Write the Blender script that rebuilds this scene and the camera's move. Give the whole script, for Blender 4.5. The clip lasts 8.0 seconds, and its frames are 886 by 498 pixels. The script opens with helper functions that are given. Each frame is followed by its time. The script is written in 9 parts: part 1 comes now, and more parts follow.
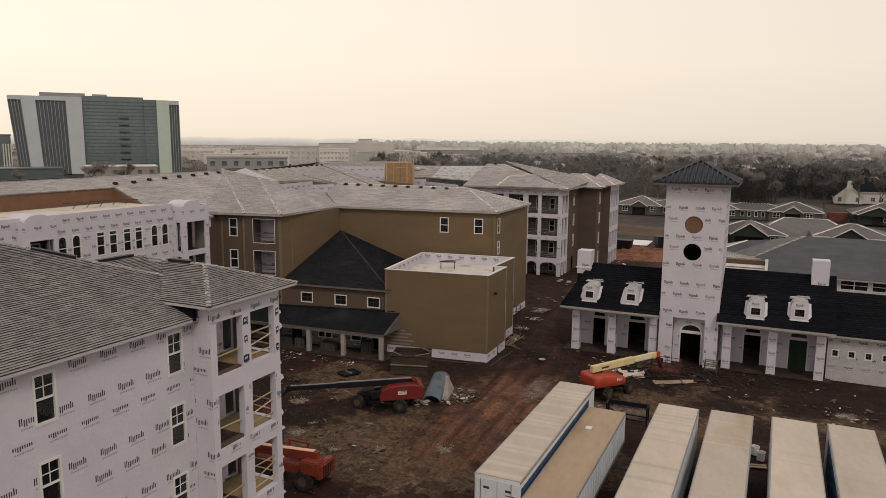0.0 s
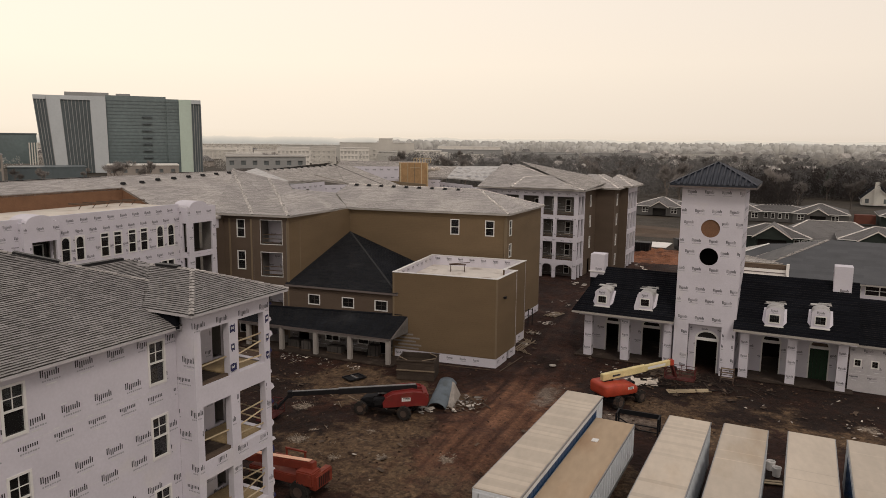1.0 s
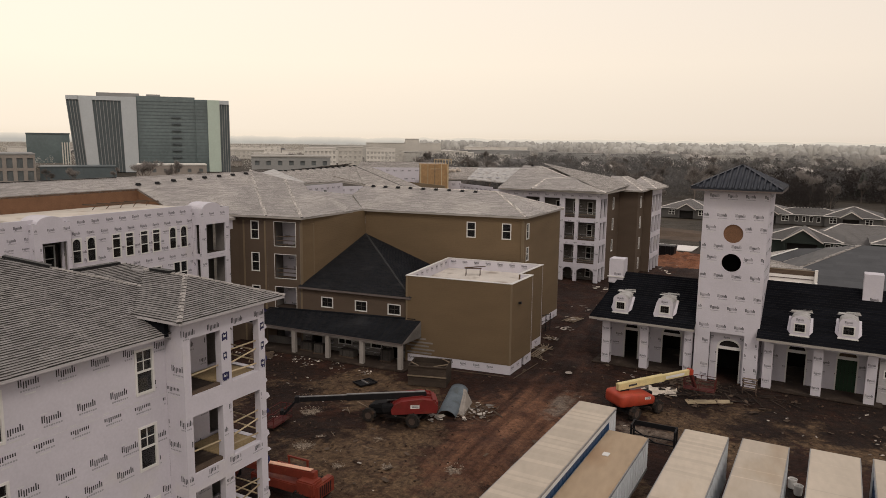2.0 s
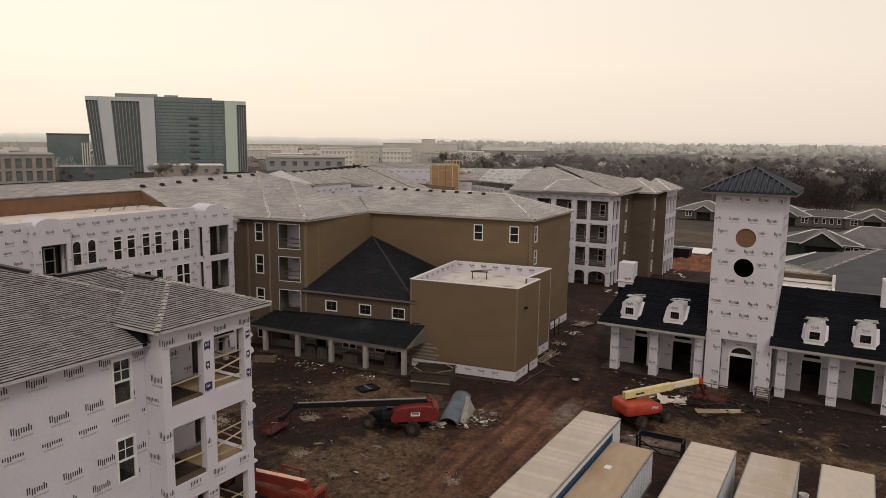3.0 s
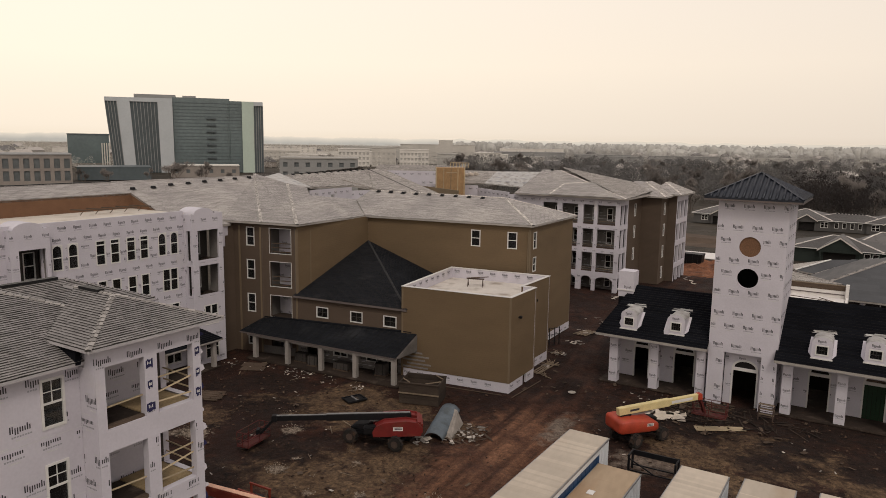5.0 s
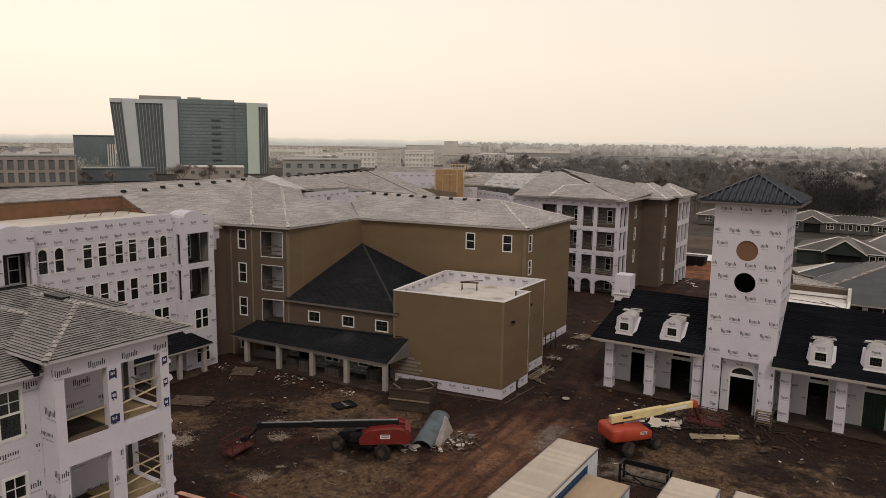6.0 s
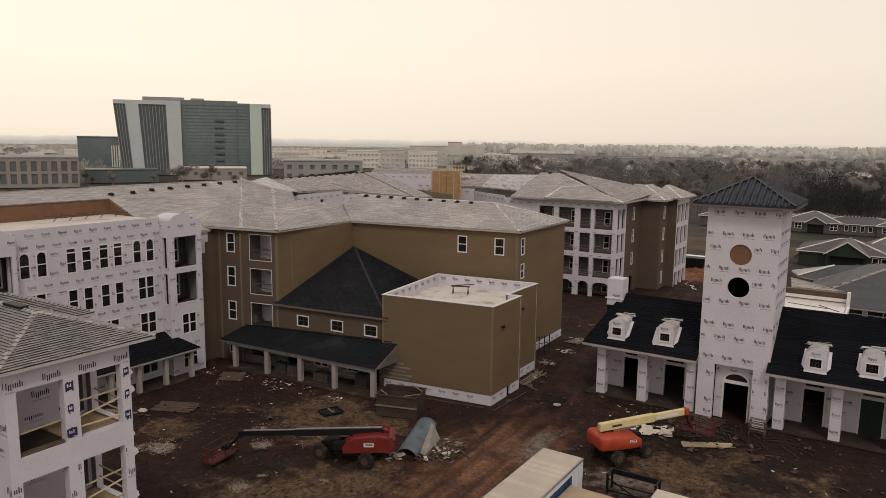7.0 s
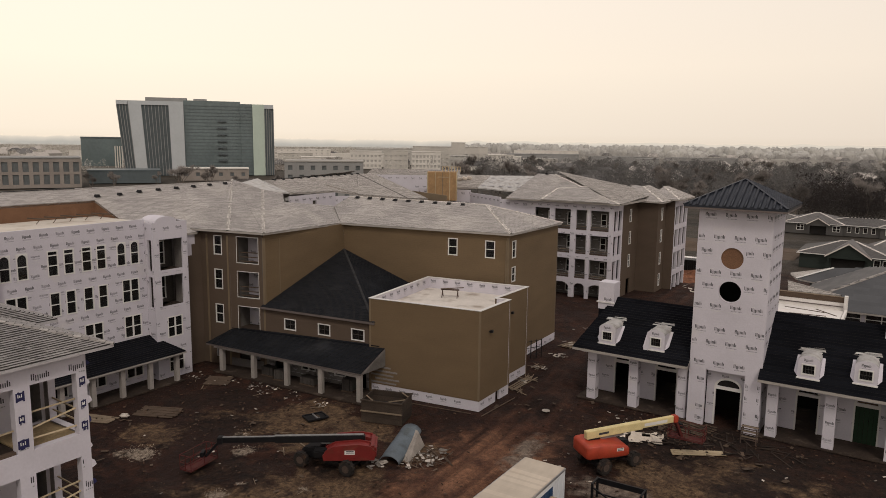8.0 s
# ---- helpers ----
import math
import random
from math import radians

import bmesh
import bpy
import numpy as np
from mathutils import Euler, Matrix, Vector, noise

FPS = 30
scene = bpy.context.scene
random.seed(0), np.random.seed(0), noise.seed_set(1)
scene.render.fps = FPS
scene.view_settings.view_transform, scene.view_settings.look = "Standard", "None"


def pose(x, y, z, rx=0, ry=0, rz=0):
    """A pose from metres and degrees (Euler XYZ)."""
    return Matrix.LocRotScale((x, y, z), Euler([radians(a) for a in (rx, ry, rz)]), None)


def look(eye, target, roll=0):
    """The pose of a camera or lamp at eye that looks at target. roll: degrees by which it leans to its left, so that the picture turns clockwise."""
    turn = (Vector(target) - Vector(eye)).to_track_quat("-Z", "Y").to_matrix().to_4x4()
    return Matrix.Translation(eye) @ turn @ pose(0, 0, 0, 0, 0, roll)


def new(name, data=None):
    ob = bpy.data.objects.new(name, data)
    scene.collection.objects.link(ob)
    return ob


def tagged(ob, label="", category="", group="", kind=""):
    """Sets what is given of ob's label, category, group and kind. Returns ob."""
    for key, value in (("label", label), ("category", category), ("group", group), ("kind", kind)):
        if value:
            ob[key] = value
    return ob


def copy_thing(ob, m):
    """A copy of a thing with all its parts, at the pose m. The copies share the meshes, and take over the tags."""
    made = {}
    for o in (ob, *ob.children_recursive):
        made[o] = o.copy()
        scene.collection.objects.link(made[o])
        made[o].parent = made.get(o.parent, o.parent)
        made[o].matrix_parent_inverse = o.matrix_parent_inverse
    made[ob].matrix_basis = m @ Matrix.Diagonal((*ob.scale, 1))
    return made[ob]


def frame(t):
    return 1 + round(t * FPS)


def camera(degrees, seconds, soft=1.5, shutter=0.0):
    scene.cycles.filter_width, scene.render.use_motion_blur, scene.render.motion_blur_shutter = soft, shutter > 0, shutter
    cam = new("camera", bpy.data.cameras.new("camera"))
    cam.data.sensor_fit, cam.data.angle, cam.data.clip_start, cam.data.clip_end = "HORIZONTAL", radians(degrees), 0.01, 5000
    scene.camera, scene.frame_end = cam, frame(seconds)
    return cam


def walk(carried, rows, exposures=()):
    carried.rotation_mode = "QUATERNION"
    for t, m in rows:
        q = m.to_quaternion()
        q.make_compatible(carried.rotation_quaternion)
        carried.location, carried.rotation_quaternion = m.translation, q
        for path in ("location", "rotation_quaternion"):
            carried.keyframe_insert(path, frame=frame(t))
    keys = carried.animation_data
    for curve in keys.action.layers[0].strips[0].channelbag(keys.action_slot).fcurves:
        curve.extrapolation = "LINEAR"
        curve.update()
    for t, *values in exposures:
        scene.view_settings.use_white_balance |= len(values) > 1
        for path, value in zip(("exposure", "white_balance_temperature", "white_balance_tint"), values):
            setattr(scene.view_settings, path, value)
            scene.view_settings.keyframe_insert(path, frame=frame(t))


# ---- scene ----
cam = camera(63.5, 8.0, soft=0.75)
PATH = [
    (0, (15.783, -66.744, 21.754), (15.204, -64.853, 21.454), 0.5),
    (0.5, (16.131, -65.826, 21.805), (15.532, -63.941, 21.504), 0.6),
    (1, (16.5, -64.926, 21.866), (15.865, -63.054, 21.564), 0.6),
    (1.5, (16.894, -64.086, 21.915), (16.22, -62.227, 21.613), 0.7),
    (2, (17.233, -63.232, 21.984), (16.527, -61.385, 21.682), 0.7),
    (3.5, (18.265, -60.843, 22.162), (17.497, -59.021, 21.86), 0.7),
    (4, (18.651, -60.055, 22.219), (17.869, -58.239, 21.917), 0.7),
    (4.5, (18.98, -59.308, 22.276), (18.188, -57.496, 21.975), 0.8),
    (6, (20.131, -57.076, 22.441), (19.312, -55.276, 22.143), 0.8),
    (6.5, (20.552, -56.291, 22.506), (19.726, -54.494, 22.209), 0.7),
    (7, (21.013, -55.513, 22.593), (20.18, -53.719, 22.296), 0.7),
    (7.5, (21.437, -54.73, 22.621), (20.599, -52.938, 22.325), 0.7),
    (8, (21.96, -53.934, 22.681), (21.114, -52.145, 22.385), 0.7),
]
walk(cam, [(t, look(eye, target, roll)) for t, eye, target, roll in PATH])

# ---- light ----
SITE = -8.0                                   # turn of the site's grid about z, degrees
GRID = pose(0, 0, 0, 0, 0, SITE)
world = bpy.data.worlds.new("hazy_sky")
scene.world = world
world.use_nodes = True
wn, wl = world.node_tree.nodes, world.node_tree.links
wn.clear()
sky = wn.new("ShaderNodeTexSky")
sky.sky_type, sky.sun_disc = "NISHITA", False
sky.sun_elevation, sky.sun_rotation = radians(48), radians(144)
sky.air_density, sky.dust_density, sky.ozone_density = 2.0, 8.0, 1.0
coord = wn.new("ShaderNodeTexCoord")
sep = wn.new("ShaderNodeSeparateXYZ")
wl.new(coord.outputs["Generated"], sep.inputs[0])
ramp = wn.new("ShaderNodeValToRGB")
ramp.color_ramp.elements[0].position, ramp.color_ramp.elements[0].color = 0.0, (1.0, 0.86, 0.69, 1)
ramp.color_ramp.elements[1].position, ramp.color_ramp.elements[1].color = 0.9, (0.78, 0.72, 0.69, 1)
for at, col in ((0.012, (1.06, 0.92, 0.75, 1)), (0.10, (1.18, 1.03, 0.84, 1)), (0.22, (1.15, 1.02, 0.87, 1)), (0.42, (0.79, 0.715, 0.665, 1))):
    e = ramp.color_ramp.elements.new(at)
    e.color = col
wl.new(sep.outputs["Z"], ramp.inputs[0])
# the haze is a little paler and greyer towards the east
east = wn.new("ShaderNodeMapRange")
east.inputs[1].default_value, east.inputs[2].default_value = -0.75, 0.55
wl.new(sep.outputs["X"], east.inputs[0])
dim = wn.new("ShaderNodeMixRGB")
dim.blend_type = "MULTIPLY"
dim.inputs[2].default_value = (0.76, 0.755, 0.79, 1)
wl.new(east.outputs[0], dim.inputs[0])
wl.new(ramp.outputs[0], dim.inputs[1])
bg1, bg2 = wn.new("ShaderNodeBackground"), wn.new("ShaderNodeBackground")
wl.new(sky.outputs[0], bg1.inputs[0])
bg1.inputs[1].default_value = 0.05
wl.new(dim.outputs[0], bg2.inputs[0])
bg2.inputs[1].default_value = 1.0
mixw = wn.new("ShaderNodeMixShader")
mixw.inputs[0].default_value = 0.93
wl.new(bg1.outputs[0], mixw.inputs[1])
wl.new(bg2.outputs[0], mixw.inputs[2])
out = wn.new("ShaderNodeOutputWorld")
wl.new(mixw.outputs[0], out.inputs[0])

sun = new("sun", bpy.data.lights.new("sun", "SUN"))
sun.data.energy, sun.data.angle, sun.data.color = 1.0, radians(14), (1.0, 0.90, 0.79)
sun.matrix_world = look((38, -52, 72), (0, 0, 0))

# ---- materials ----
MATS = {}


def mk(name, col, rough=0.85, var=0.18, scale=1.3, fine=0.12, fscale=14.0, bump=0.15, bscale=25.0, metal=0.0, lap=0.0,
       island=0.0, stain=None, stain_at=0.55, stain_scale=0.35, stretch=(1, 1, 1), spec=0.3, objvar=0.0, wave=0.0):
    """A weathered surface: two scales of tone, an optional stain colour in patches, fine relief, lap joints by height."""
    m = bpy.data.materials.new(name)
    m.use_nodes = True
    n, l = m.node_tree.nodes, m.node_tree.links
    b = n["Principled BSDF"]
    b.inputs["Roughness"].default_value, b.inputs["Metallic"].default_value = rough, metal
    b.inputs["Specular IOR Level"].default_value = spec
    geo = n.new("ShaderNodeNewGeometry")
    mp = n.new("ShaderNodeMapping")
    mp.inputs["Scale"].default_value = stretch
    l.new(geo.outputs["Position"], mp.inputs[0])

    def tex(s, detail=4.0):
        t = n.new("ShaderNodeTexNoise")
        t.inputs["Scale"].default_value, t.inputs["Detail"].default_value = s, detail
        l.new(mp.outputs[0], t.inputs["Vector"])
        return t.outputs["Fac"]

    def swing(src, amount):
        r = n.new("ShaderNodeMapRange")
        r.inputs[1].default_value, r.inputs[2].default_value = 0.25, 0.75
        r.inputs[3].default_value, r.inputs[4].default_value = 1 - amount, 1 + amount
        l.new(src, r.inputs[0])
        return r.outputs[0]

    def times(a, c):
        x = n.new("ShaderNodeMath")
        x.operation = "MULTIPLY"
        l.new(a, x.inputs[0])
        l.new(c, x.inputs[1])
        return x.outputs[0]

    f = times(swing(tex(scale), var), swing(tex(fscale, 3.0), fine))
    if island:
        f = times(f, swing(geo.outputs["Random Per Island"], island))
    if objvar:
        oi = n.new("ShaderNodeObjectInfo")
        f = times(f, swing(oi.outputs["Random"], objvar))
    base = n.new("ShaderNodeRGB")
    base.outputs[0].default_value = (*col, 1)
    colour = base.outputs[0]
    if stain:
        cut = n.new("ShaderNodeMapRange")
        cut.inputs[1].default_value, cut.inputs[2].default_value = stain_at, stain_at + 0.16
        l.new(tex(stain_scale, 6.0), cut.inputs[0])
        mx = n.new("ShaderNodeMixRGB")
        mx.inputs[2].default_value = (*stain, 1)
        l.new(cut.outputs[0], mx.inputs[0])
        l.new(colour, mx.inputs[1])
        colour = mx.outputs[0]
    tint = n.new("ShaderNodeVectorMath")
    tint.operation = "SCALE"
    l.new(colour, tint.inputs[0])
    l.new(f, tint.inputs["Scale"])
    l.new(tint.outputs[0], b.inputs["Base Color"])
    height = tex(bscale, 5.0)
    bm_ = n.new("ShaderNodeBump")
    bm_.inputs["Strength"].default_value, bm_.inputs["Distance"].default_value = bump, 0.03
    l.new(height, bm_.inputs["Height"])
    nrm = bm_.outputs[0]
    if lap or wave:
        sp = n.new("ShaderNodeSeparateXYZ")
        l.new(geo.outputs["Position"], sp.inputs[0])
    if lap:
        fr = n.new("ShaderNodeMath")
        fr.operation = "DIVIDE"
        fr.inputs[1].default_value = lap
        l.new(sp.outputs["Z"], fr.inputs[0])
        fc = n.new("ShaderNodeMath")
        fc.operation = "FRACT"
        l.new(fr.outputs[0], fc.inputs[0])
        b2 = n.new("ShaderNodeBump")
        b2.invert = True
        b2.inputs["Strength"].default_value, b2.inputs["Distance"].default_value = 0.55, 0.014
        l.new(fc.outputs[0], b2.inputs["Height"])
        l.new(nrm, b2.inputs["Normal"])
        nrm = b2.outputs[0]
    if wave:
        b3 = n.new("ShaderNodeBump")
        b3.inputs["Strength"].default_value, b3.inputs["Distance"].default_value = wave, 0.06
        l.new(tex(1.7, 2.0), b3.inputs["Height"])
        l.new(nrm, b3.inputs["Normal"])
        nrm = b3.outputs[0]
    l.new(nrm, b.inputs["Normal"])
    MATS[name] = m
    return m


WRAP = mk("house_wrap", (0.562, 0.537, 0.588), 0.6, 0.06, 0.5, 0.04, 9, 0.12, 12, wave=0.35, stain=(0.58, 0.55, 0.545), stain_at=0.6)
INK = mk("wrap_ink", (0.045, 0.045, 0.05), 0.7, 0.2, 2, 0.2, 30)
INK2 = mk("wrap_fine_ink", (0.32, 0.32, 0.34), 0.7, 0.1, 2, 0.1, 30)
INK3 = mk("wrap_faint_ink", (0.58, 0.57, 0.58), 0.7, 0.1, 2, 0.1, 30)
BLUE_TAPE = mk("blue_label_wrap", (0.022, 0.022, 0.075), 0.6)
SIDING = mk("tan_lap_siding", (0.142, 0.098, 0.055), 0.75, 0.10, 0.22, 0.06, 5, 0.08, 20, lap=0.19, stretch=(1, 1, 3))
SIDING2 = mk("brown_lap_siding", (0.096, 0.069, 0.050), 0.75, 0.08, 0.22, 0.05, 5, 0.08, 20, lap=0.19, stretch=(1, 1, 3))
TRIM = mk("tan_trim", (0.175, 0.132, 0.084), 0.7, 0.06, 1, 0.05, 8)
FASCIA = mk("grey_fascia", (0.33, 0.305, 0.28), 0.7, 0.1, 1, 0.06, 8)
FASCIA_D = mk("dusty_mauve_fascia", (0.13, 0.108, 0.102), 0.7, 0.12, 1, 0.06, 8)
BRONZE = mk("bronze_sash", (0.07, 0.062, 0.055), 0.5, 0.1, 2, 0.05, 10)
VINYL = mk("white_vinyl", (0.66, 0.645, 0.625), 0.45, 0.05, 1, 0.04, 10)
SHINGLE = mk("grey_shingles", (0.358, 0.335, 0.320), 0.92, 0.12, 0.3, 0.14, 40, 0.3, 90, island=0.11, stain=(0.42, 0.392, 0.368), stain_at=0.50, stain_scale=0.16)
SHINGLE_N = mk("weathered_grey_shingles", (0.250, 0.236, 0.230), 0.92, 0.05, 0.35, 0.2, 40, 0.35, 90, island=0.10, stain=(0.285, 0.268, 0.256), stain_at=0.52, stain_scale=0.2)
# Dark risers paint the shadow line under each shingle course.
BUTT_SHADOW2 = mk("soft_shingle_shadow", (0.085, 0.078, 0.073), 0.95)
BUTT_SHADOW = mk("shingle_butt_shadow", (0.060, 0.056, 0.053), 0.95)
CAP_N = mk("weathered_hip_caps", (0.30, 0.28, 0.265), 0.92, 0.12, 0.5, 0.12, 30, 0.3, 60, island=0.25)
FASCIA_N = mk("wrapped_fascia", (0.42, 0.40, 0.41), 0.7, 0.1, 1, 0.06, 8)
SHINGLE_L = mk("pale_shingles", (0.41, 0.38, 0.352), 0.92, 0.10, 0.3, 0.14, 40, 0.3, 90, island=0.12)
CAP = mk("hip_cap_shingles", (0.60, 0.56, 0.52), 0.92, 0.12, 0.5, 0.12, 30, 0.3, 60, island=0.2)
DECK = mk("roof_deck", (0.10, 0.09, 0.085), 0.9)
BLACKROOF = mk("black_underlay_roof", (0.0072, 0.0078, 0.0102), 0.95, 0.25, 0.4, 0.2, 20, 0.2, 50, spec=0.04, island=0.15)
DARKROOF = mk("charcoal_shingles", (0.0135, 0.0148, 0.018), 0.95, 0.2, 0.4, 0.2, 20, 0.3, 60, island=0.14, spec=0.05, stain=(0.026, 0.027, 0.030), stain_at=0.58)
UNDERLAY = mk("grey_roof_underlay", (0.074, 0.076, 0.081), 0.8, 0.15, 0.4, 0.1, 12, 0.15, 30, island=0.08)
# Lighter copy of the underlay: a roof's brighter side put into colour.
UNDERLAY_LIT = mk("lit_roof_underlay", (0.118, 0.115, 0.114), 0.8, 0.15, 0.4, 0.1, 12, 0.15, 30, island=0.08)
CLEANROOF = mk("clean_roof_membrane", (0.74, 0.71, 0.68), 0.6, 0.06, 0.6, 0.05, 8, stain=(0.60, 0.54, 0.48), stain_at=0.62, stain_scale=0.6)
HIPCAP_D = mk("dusty_charcoal_caps", (0.032, 0.032, 0.034), 0.92, 0.15, 0.5, 0.15, 30, 0.2, 60)
COLUMN = mk("column_wrap", (0.30, 0.275, 0.255), 0.7, 0.12, 0.8, 0.08, 9)
METALROOF = mk("dark_standing_seam", (0.017, 0.021, 0.031), 0.40, 0.12, 0.6, 0.06, 12, 0.05, 20, metal=0.35, spec=0.5)
MEMBRANE = mk("white_roof_membrane", (0.58, 0.53, 0.465), 0.7, 0.10, 0.4, 0.06, 8, stain=(0.42, 0.355, 0.29), stain_at=0.54, stain_scale=0.5)
OSB = mk("oriented_strand_board", (0.31, 0.195, 0.098), 0.85, 0.18, 1.2, 0.3, 16, 0.25, 30)
OSB_D = mk("plywood_disc", (0.165, 0.088, 0.050), 0.85, 0.14, 1.2, 0.25, 16, 0.25, 30)
PLYWOOD = mk("plywood_deck", (0.31, 0.23, 0.125), 0.85, 0.2, 1.0, 0.2, 12, 0.2, 30)
LUMBER = mk("raw_lumber", (0.46, 0.37, 0.245), 0.8, 0.15, 1.2, 0.12, 20, 0.15, 30, objvar=0.2)
OLDWOOD = mk("weathered_boards", (0.085, 0.060, 0.043), 0.9, 0.25, 1.2, 0.25, 18, 0.3, 30, stretch=(1, 1, 4), island=0.2)
STICKS = mk("wet_dark_laths", (0.034, 0.024, 0.018), 0.9, 0.3, 1.2, 0.25, 18, 0.3, 30, island=0.5)
ROOFTAN = mk("dusty_flat_roof", (0.62, 0.575, 0.525), 0.75, 0.10, 0.4, 0.08, 8, stain=(0.35, 0.30, 0.25), stain_at=0.52, stain_scale=0.5)
OLDWOOD2 = mk("greyed_lumber", (0.20, 0.155, 0.11), 0.9, 0.25, 1.2, 0.2, 18, 0.3, 30)
FORMWOOD = mk("damp_formwork_boards", (0.046, 0.034, 0.026), 0.9, 0.3, 1.0, 0.25, 18, 0.3, 30, stain=(0.075, 0.058, 0.044), stain_at=0.55, objvar=0.2)
# Near-black base: the darkness of rooms and recesses painted in.
DARK = mk("painted_interior_dark", (0.012, 0.0105, 0.0095), 0.9, 0.3, 0.8, 0.2, 6)
# Dark grey with the shade of balconies and porch painted in.
SHADED_GREY = mk("shade_darkened_grey", (0.062, 0.055, 0.050), 0.9, 0.3, 0.7, 0.2, 8)
# Sheathing darkened: shade inside balconies and porch put into the colour.
SHADED_SHEATH = mk("shade_darkened_sheathing", (0.13, 0.12, 0.112), 0.9, 0.25, 0.7, 0.15, 8)
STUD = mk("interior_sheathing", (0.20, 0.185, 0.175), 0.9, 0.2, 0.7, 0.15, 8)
CONC = mk("concrete", (0.34, 0.31, 0.28), 0.85, 0.2, 0.5, 0.12, 20, 0.2, 40)
BLACKM = mk("black_metal", (0.011, 0.011, 0.0125), 0.5, 0.2, 3, 0.1, 20, metal=0.2)
STEEL = mk("grey_steel", (0.30, 0.30, 0.30), 0.45, 0.2, 3, 0.1, 20, metal=0.6)
RUSTY = mk("rusted_steel", (0.075, 0.052, 0.042), 0.8, 0.35, 2, 0.2, 20, 0.3, 40)
REDP = mk("red_machine_paint", (0.165, 0.018, 0.016), 0.45, 0.2, 1.5, 0.1, 14, 0.05, stain=(0.15, 0.035, 0.025), stain_at=0.55, stain_scale=1.4, spec=0.4)
ORANGEP = mk("orange_machine_paint", (0.37, 0.050, 0.024), 0.45, 0.18, 1.5, 0.1, 14, 0.05, stain=(0.36, 0.075, 0.03), stain_at=0.6, stain_scale=1.4, spec=0.4)
ORANGE2 = mk("faded_orange_paint", (0.19, 0.036, 0.021), 0.55, 0.2, 1.5, 0.12, 14, 0.05, stain=(0.32, 0.10, 0.05), stain_at=0.58, stain_scale=1.2)
# Pale orange for the boom's top: sunlight painted into the colour.
SUNLIT_PLATE = mk("sunlit_plate_paint", (0.74, 0.43, 0.30), 0.6, 0.2, 1.5, 0.12, 14)
CREAM = mk("cream_machine_paint", (0.62, 0.52, 0.27), 0.5, 0.12, 1.5, 0.1, 14, 0.05, stain=(0.45, 0.36, 0.2), stain_at=0.62, stain_scale=1.2)
TYRE = mk("tyre_rubber", (0.022, 0.019, 0.017), 0.9, 0.3, 3, 0.2, 20, 0.3, 40, stain=(0.075, 0.045, 0.03), stain_at=0.55, stain_scale=2)
TRAILTOP = mk("trailer_roof_sheet", (0.485, 0.42, 0.342), 0.55, 0.10, 0.35, 0.06, 3, 0.1, 6, stain=(0.40, 0.315, 0.225), stain_at=0.56, stain_scale=0.3, stretch=(1.0, 0.35, 1), objvar=0.08)
TRAILTOP2 = mk("rusty_trailer_roof", (0.38, 0.285, 0.19), 0.6, 0.14, 0.35, 0.08, 3, 0.1, 6, stain=(0.30, 0.20, 0.12), stain_at=0.5, stain_scale=0.35, stretch=(1.0, 0.3, 1))
# Mud on slabs, darkened further for the shade of porches and balconies.
SHADED_MUD = mk("shade_darkened_mud", (0.036, 0.025, 0.019), 0.9, 0.35, 0.6, 0.25, 6, 0.4, 8, stain=(0.095, 0.072, 0.057), stain_at=0.58, stain_scale=0.8)
REDMUD = mk("mud_caked_red_paint", (0.085, 0.015, 0.013), 0.6, 0.3, 2.0, 0.2, 14, 0.1, stain=(0.06, 0.03, 0.02), stain_at=0.52, stain_scale=2.0)
TRAILSIDE = mk("trailer_white_side", (0.62, 0.64, 0.66), 0.4, 0.08, 0.6, 0.05, 10, 0.04, 20, stain=(0.45, 0.45, 0.45), stain_at=0.6)
TRAILBLUE = mk("trailer_blue_side", (0.020, 0.055, 0.125), 0.4, 0.1, 0.8, 0.05, 10)
PLASTIC = mk("blue_grey_sheet_roll", (0.105, 0.128, 0.148), 0.55, 0.16, 1.0, 0.1, 8, 0.15, 12, wave=0.3, stain=(0.075, 0.088, 0.095), stain_at=0.5, stain_scale=1.2)
WHITESCRAP = mk("white_scrap", (0.34, 0.305, 0.27), 0.75, 0.2, 2, 0.1, 14, objvar=0.15, island=0.5)
GRAVEL = mk("pale_gravel", (0.25, 0.205, 0.16), 0.9, 0.2, 2, 0.2, 14, island=0.35)
CLOD = mk("dark_earth_clods", (0.060, 0.036, 0.025), 0.95, 0.2, 2, 0.2, 14, island=0.5)
TARPTOP = mk("translucent_dormer_wrap", (0.42, 0.41, 0.40), 0.5, 0.2, 1.5, 0.12, 9, 0.2, 8, wave=0.4, stain=(0.30, 0.28, 0.26), stain_at=0.5, stain_scale=1.4)
TARP = mk("pale_tarp", (0.60, 0.53, 0.45), 0.7, 0.15, 1.5, 0.1, 10, 0.2, 8)
GREEN = mk("green_sheathing", (0.021, 0.029, 0.025), 0.7, 0.15, 0.6, 0.1, 8)
GREENDOOR = mk("green_painted_boards", (0.009, 0.028, 0.012), 0.6, 0.2, 1, 0.1, 10)
GREYWALL = mk("grey_house_siding", (0.082, 0.078, 0.075), 0.8, 0.12, 0.4, 0.08, 6, lap=0.2)
# Town walls are paled: distance haze is put into their base colours.
TOWN = mk("haze_paled_stucco", (0.50, 0.475, 0.435), 0.85, 0.1, 0.1, 0.06, 2)
TOWN_W = mk("haze_paled_white_stucco", (0.64, 0.61, 0.565), 0.85, 0.08, 0.1, 0.06, 2)
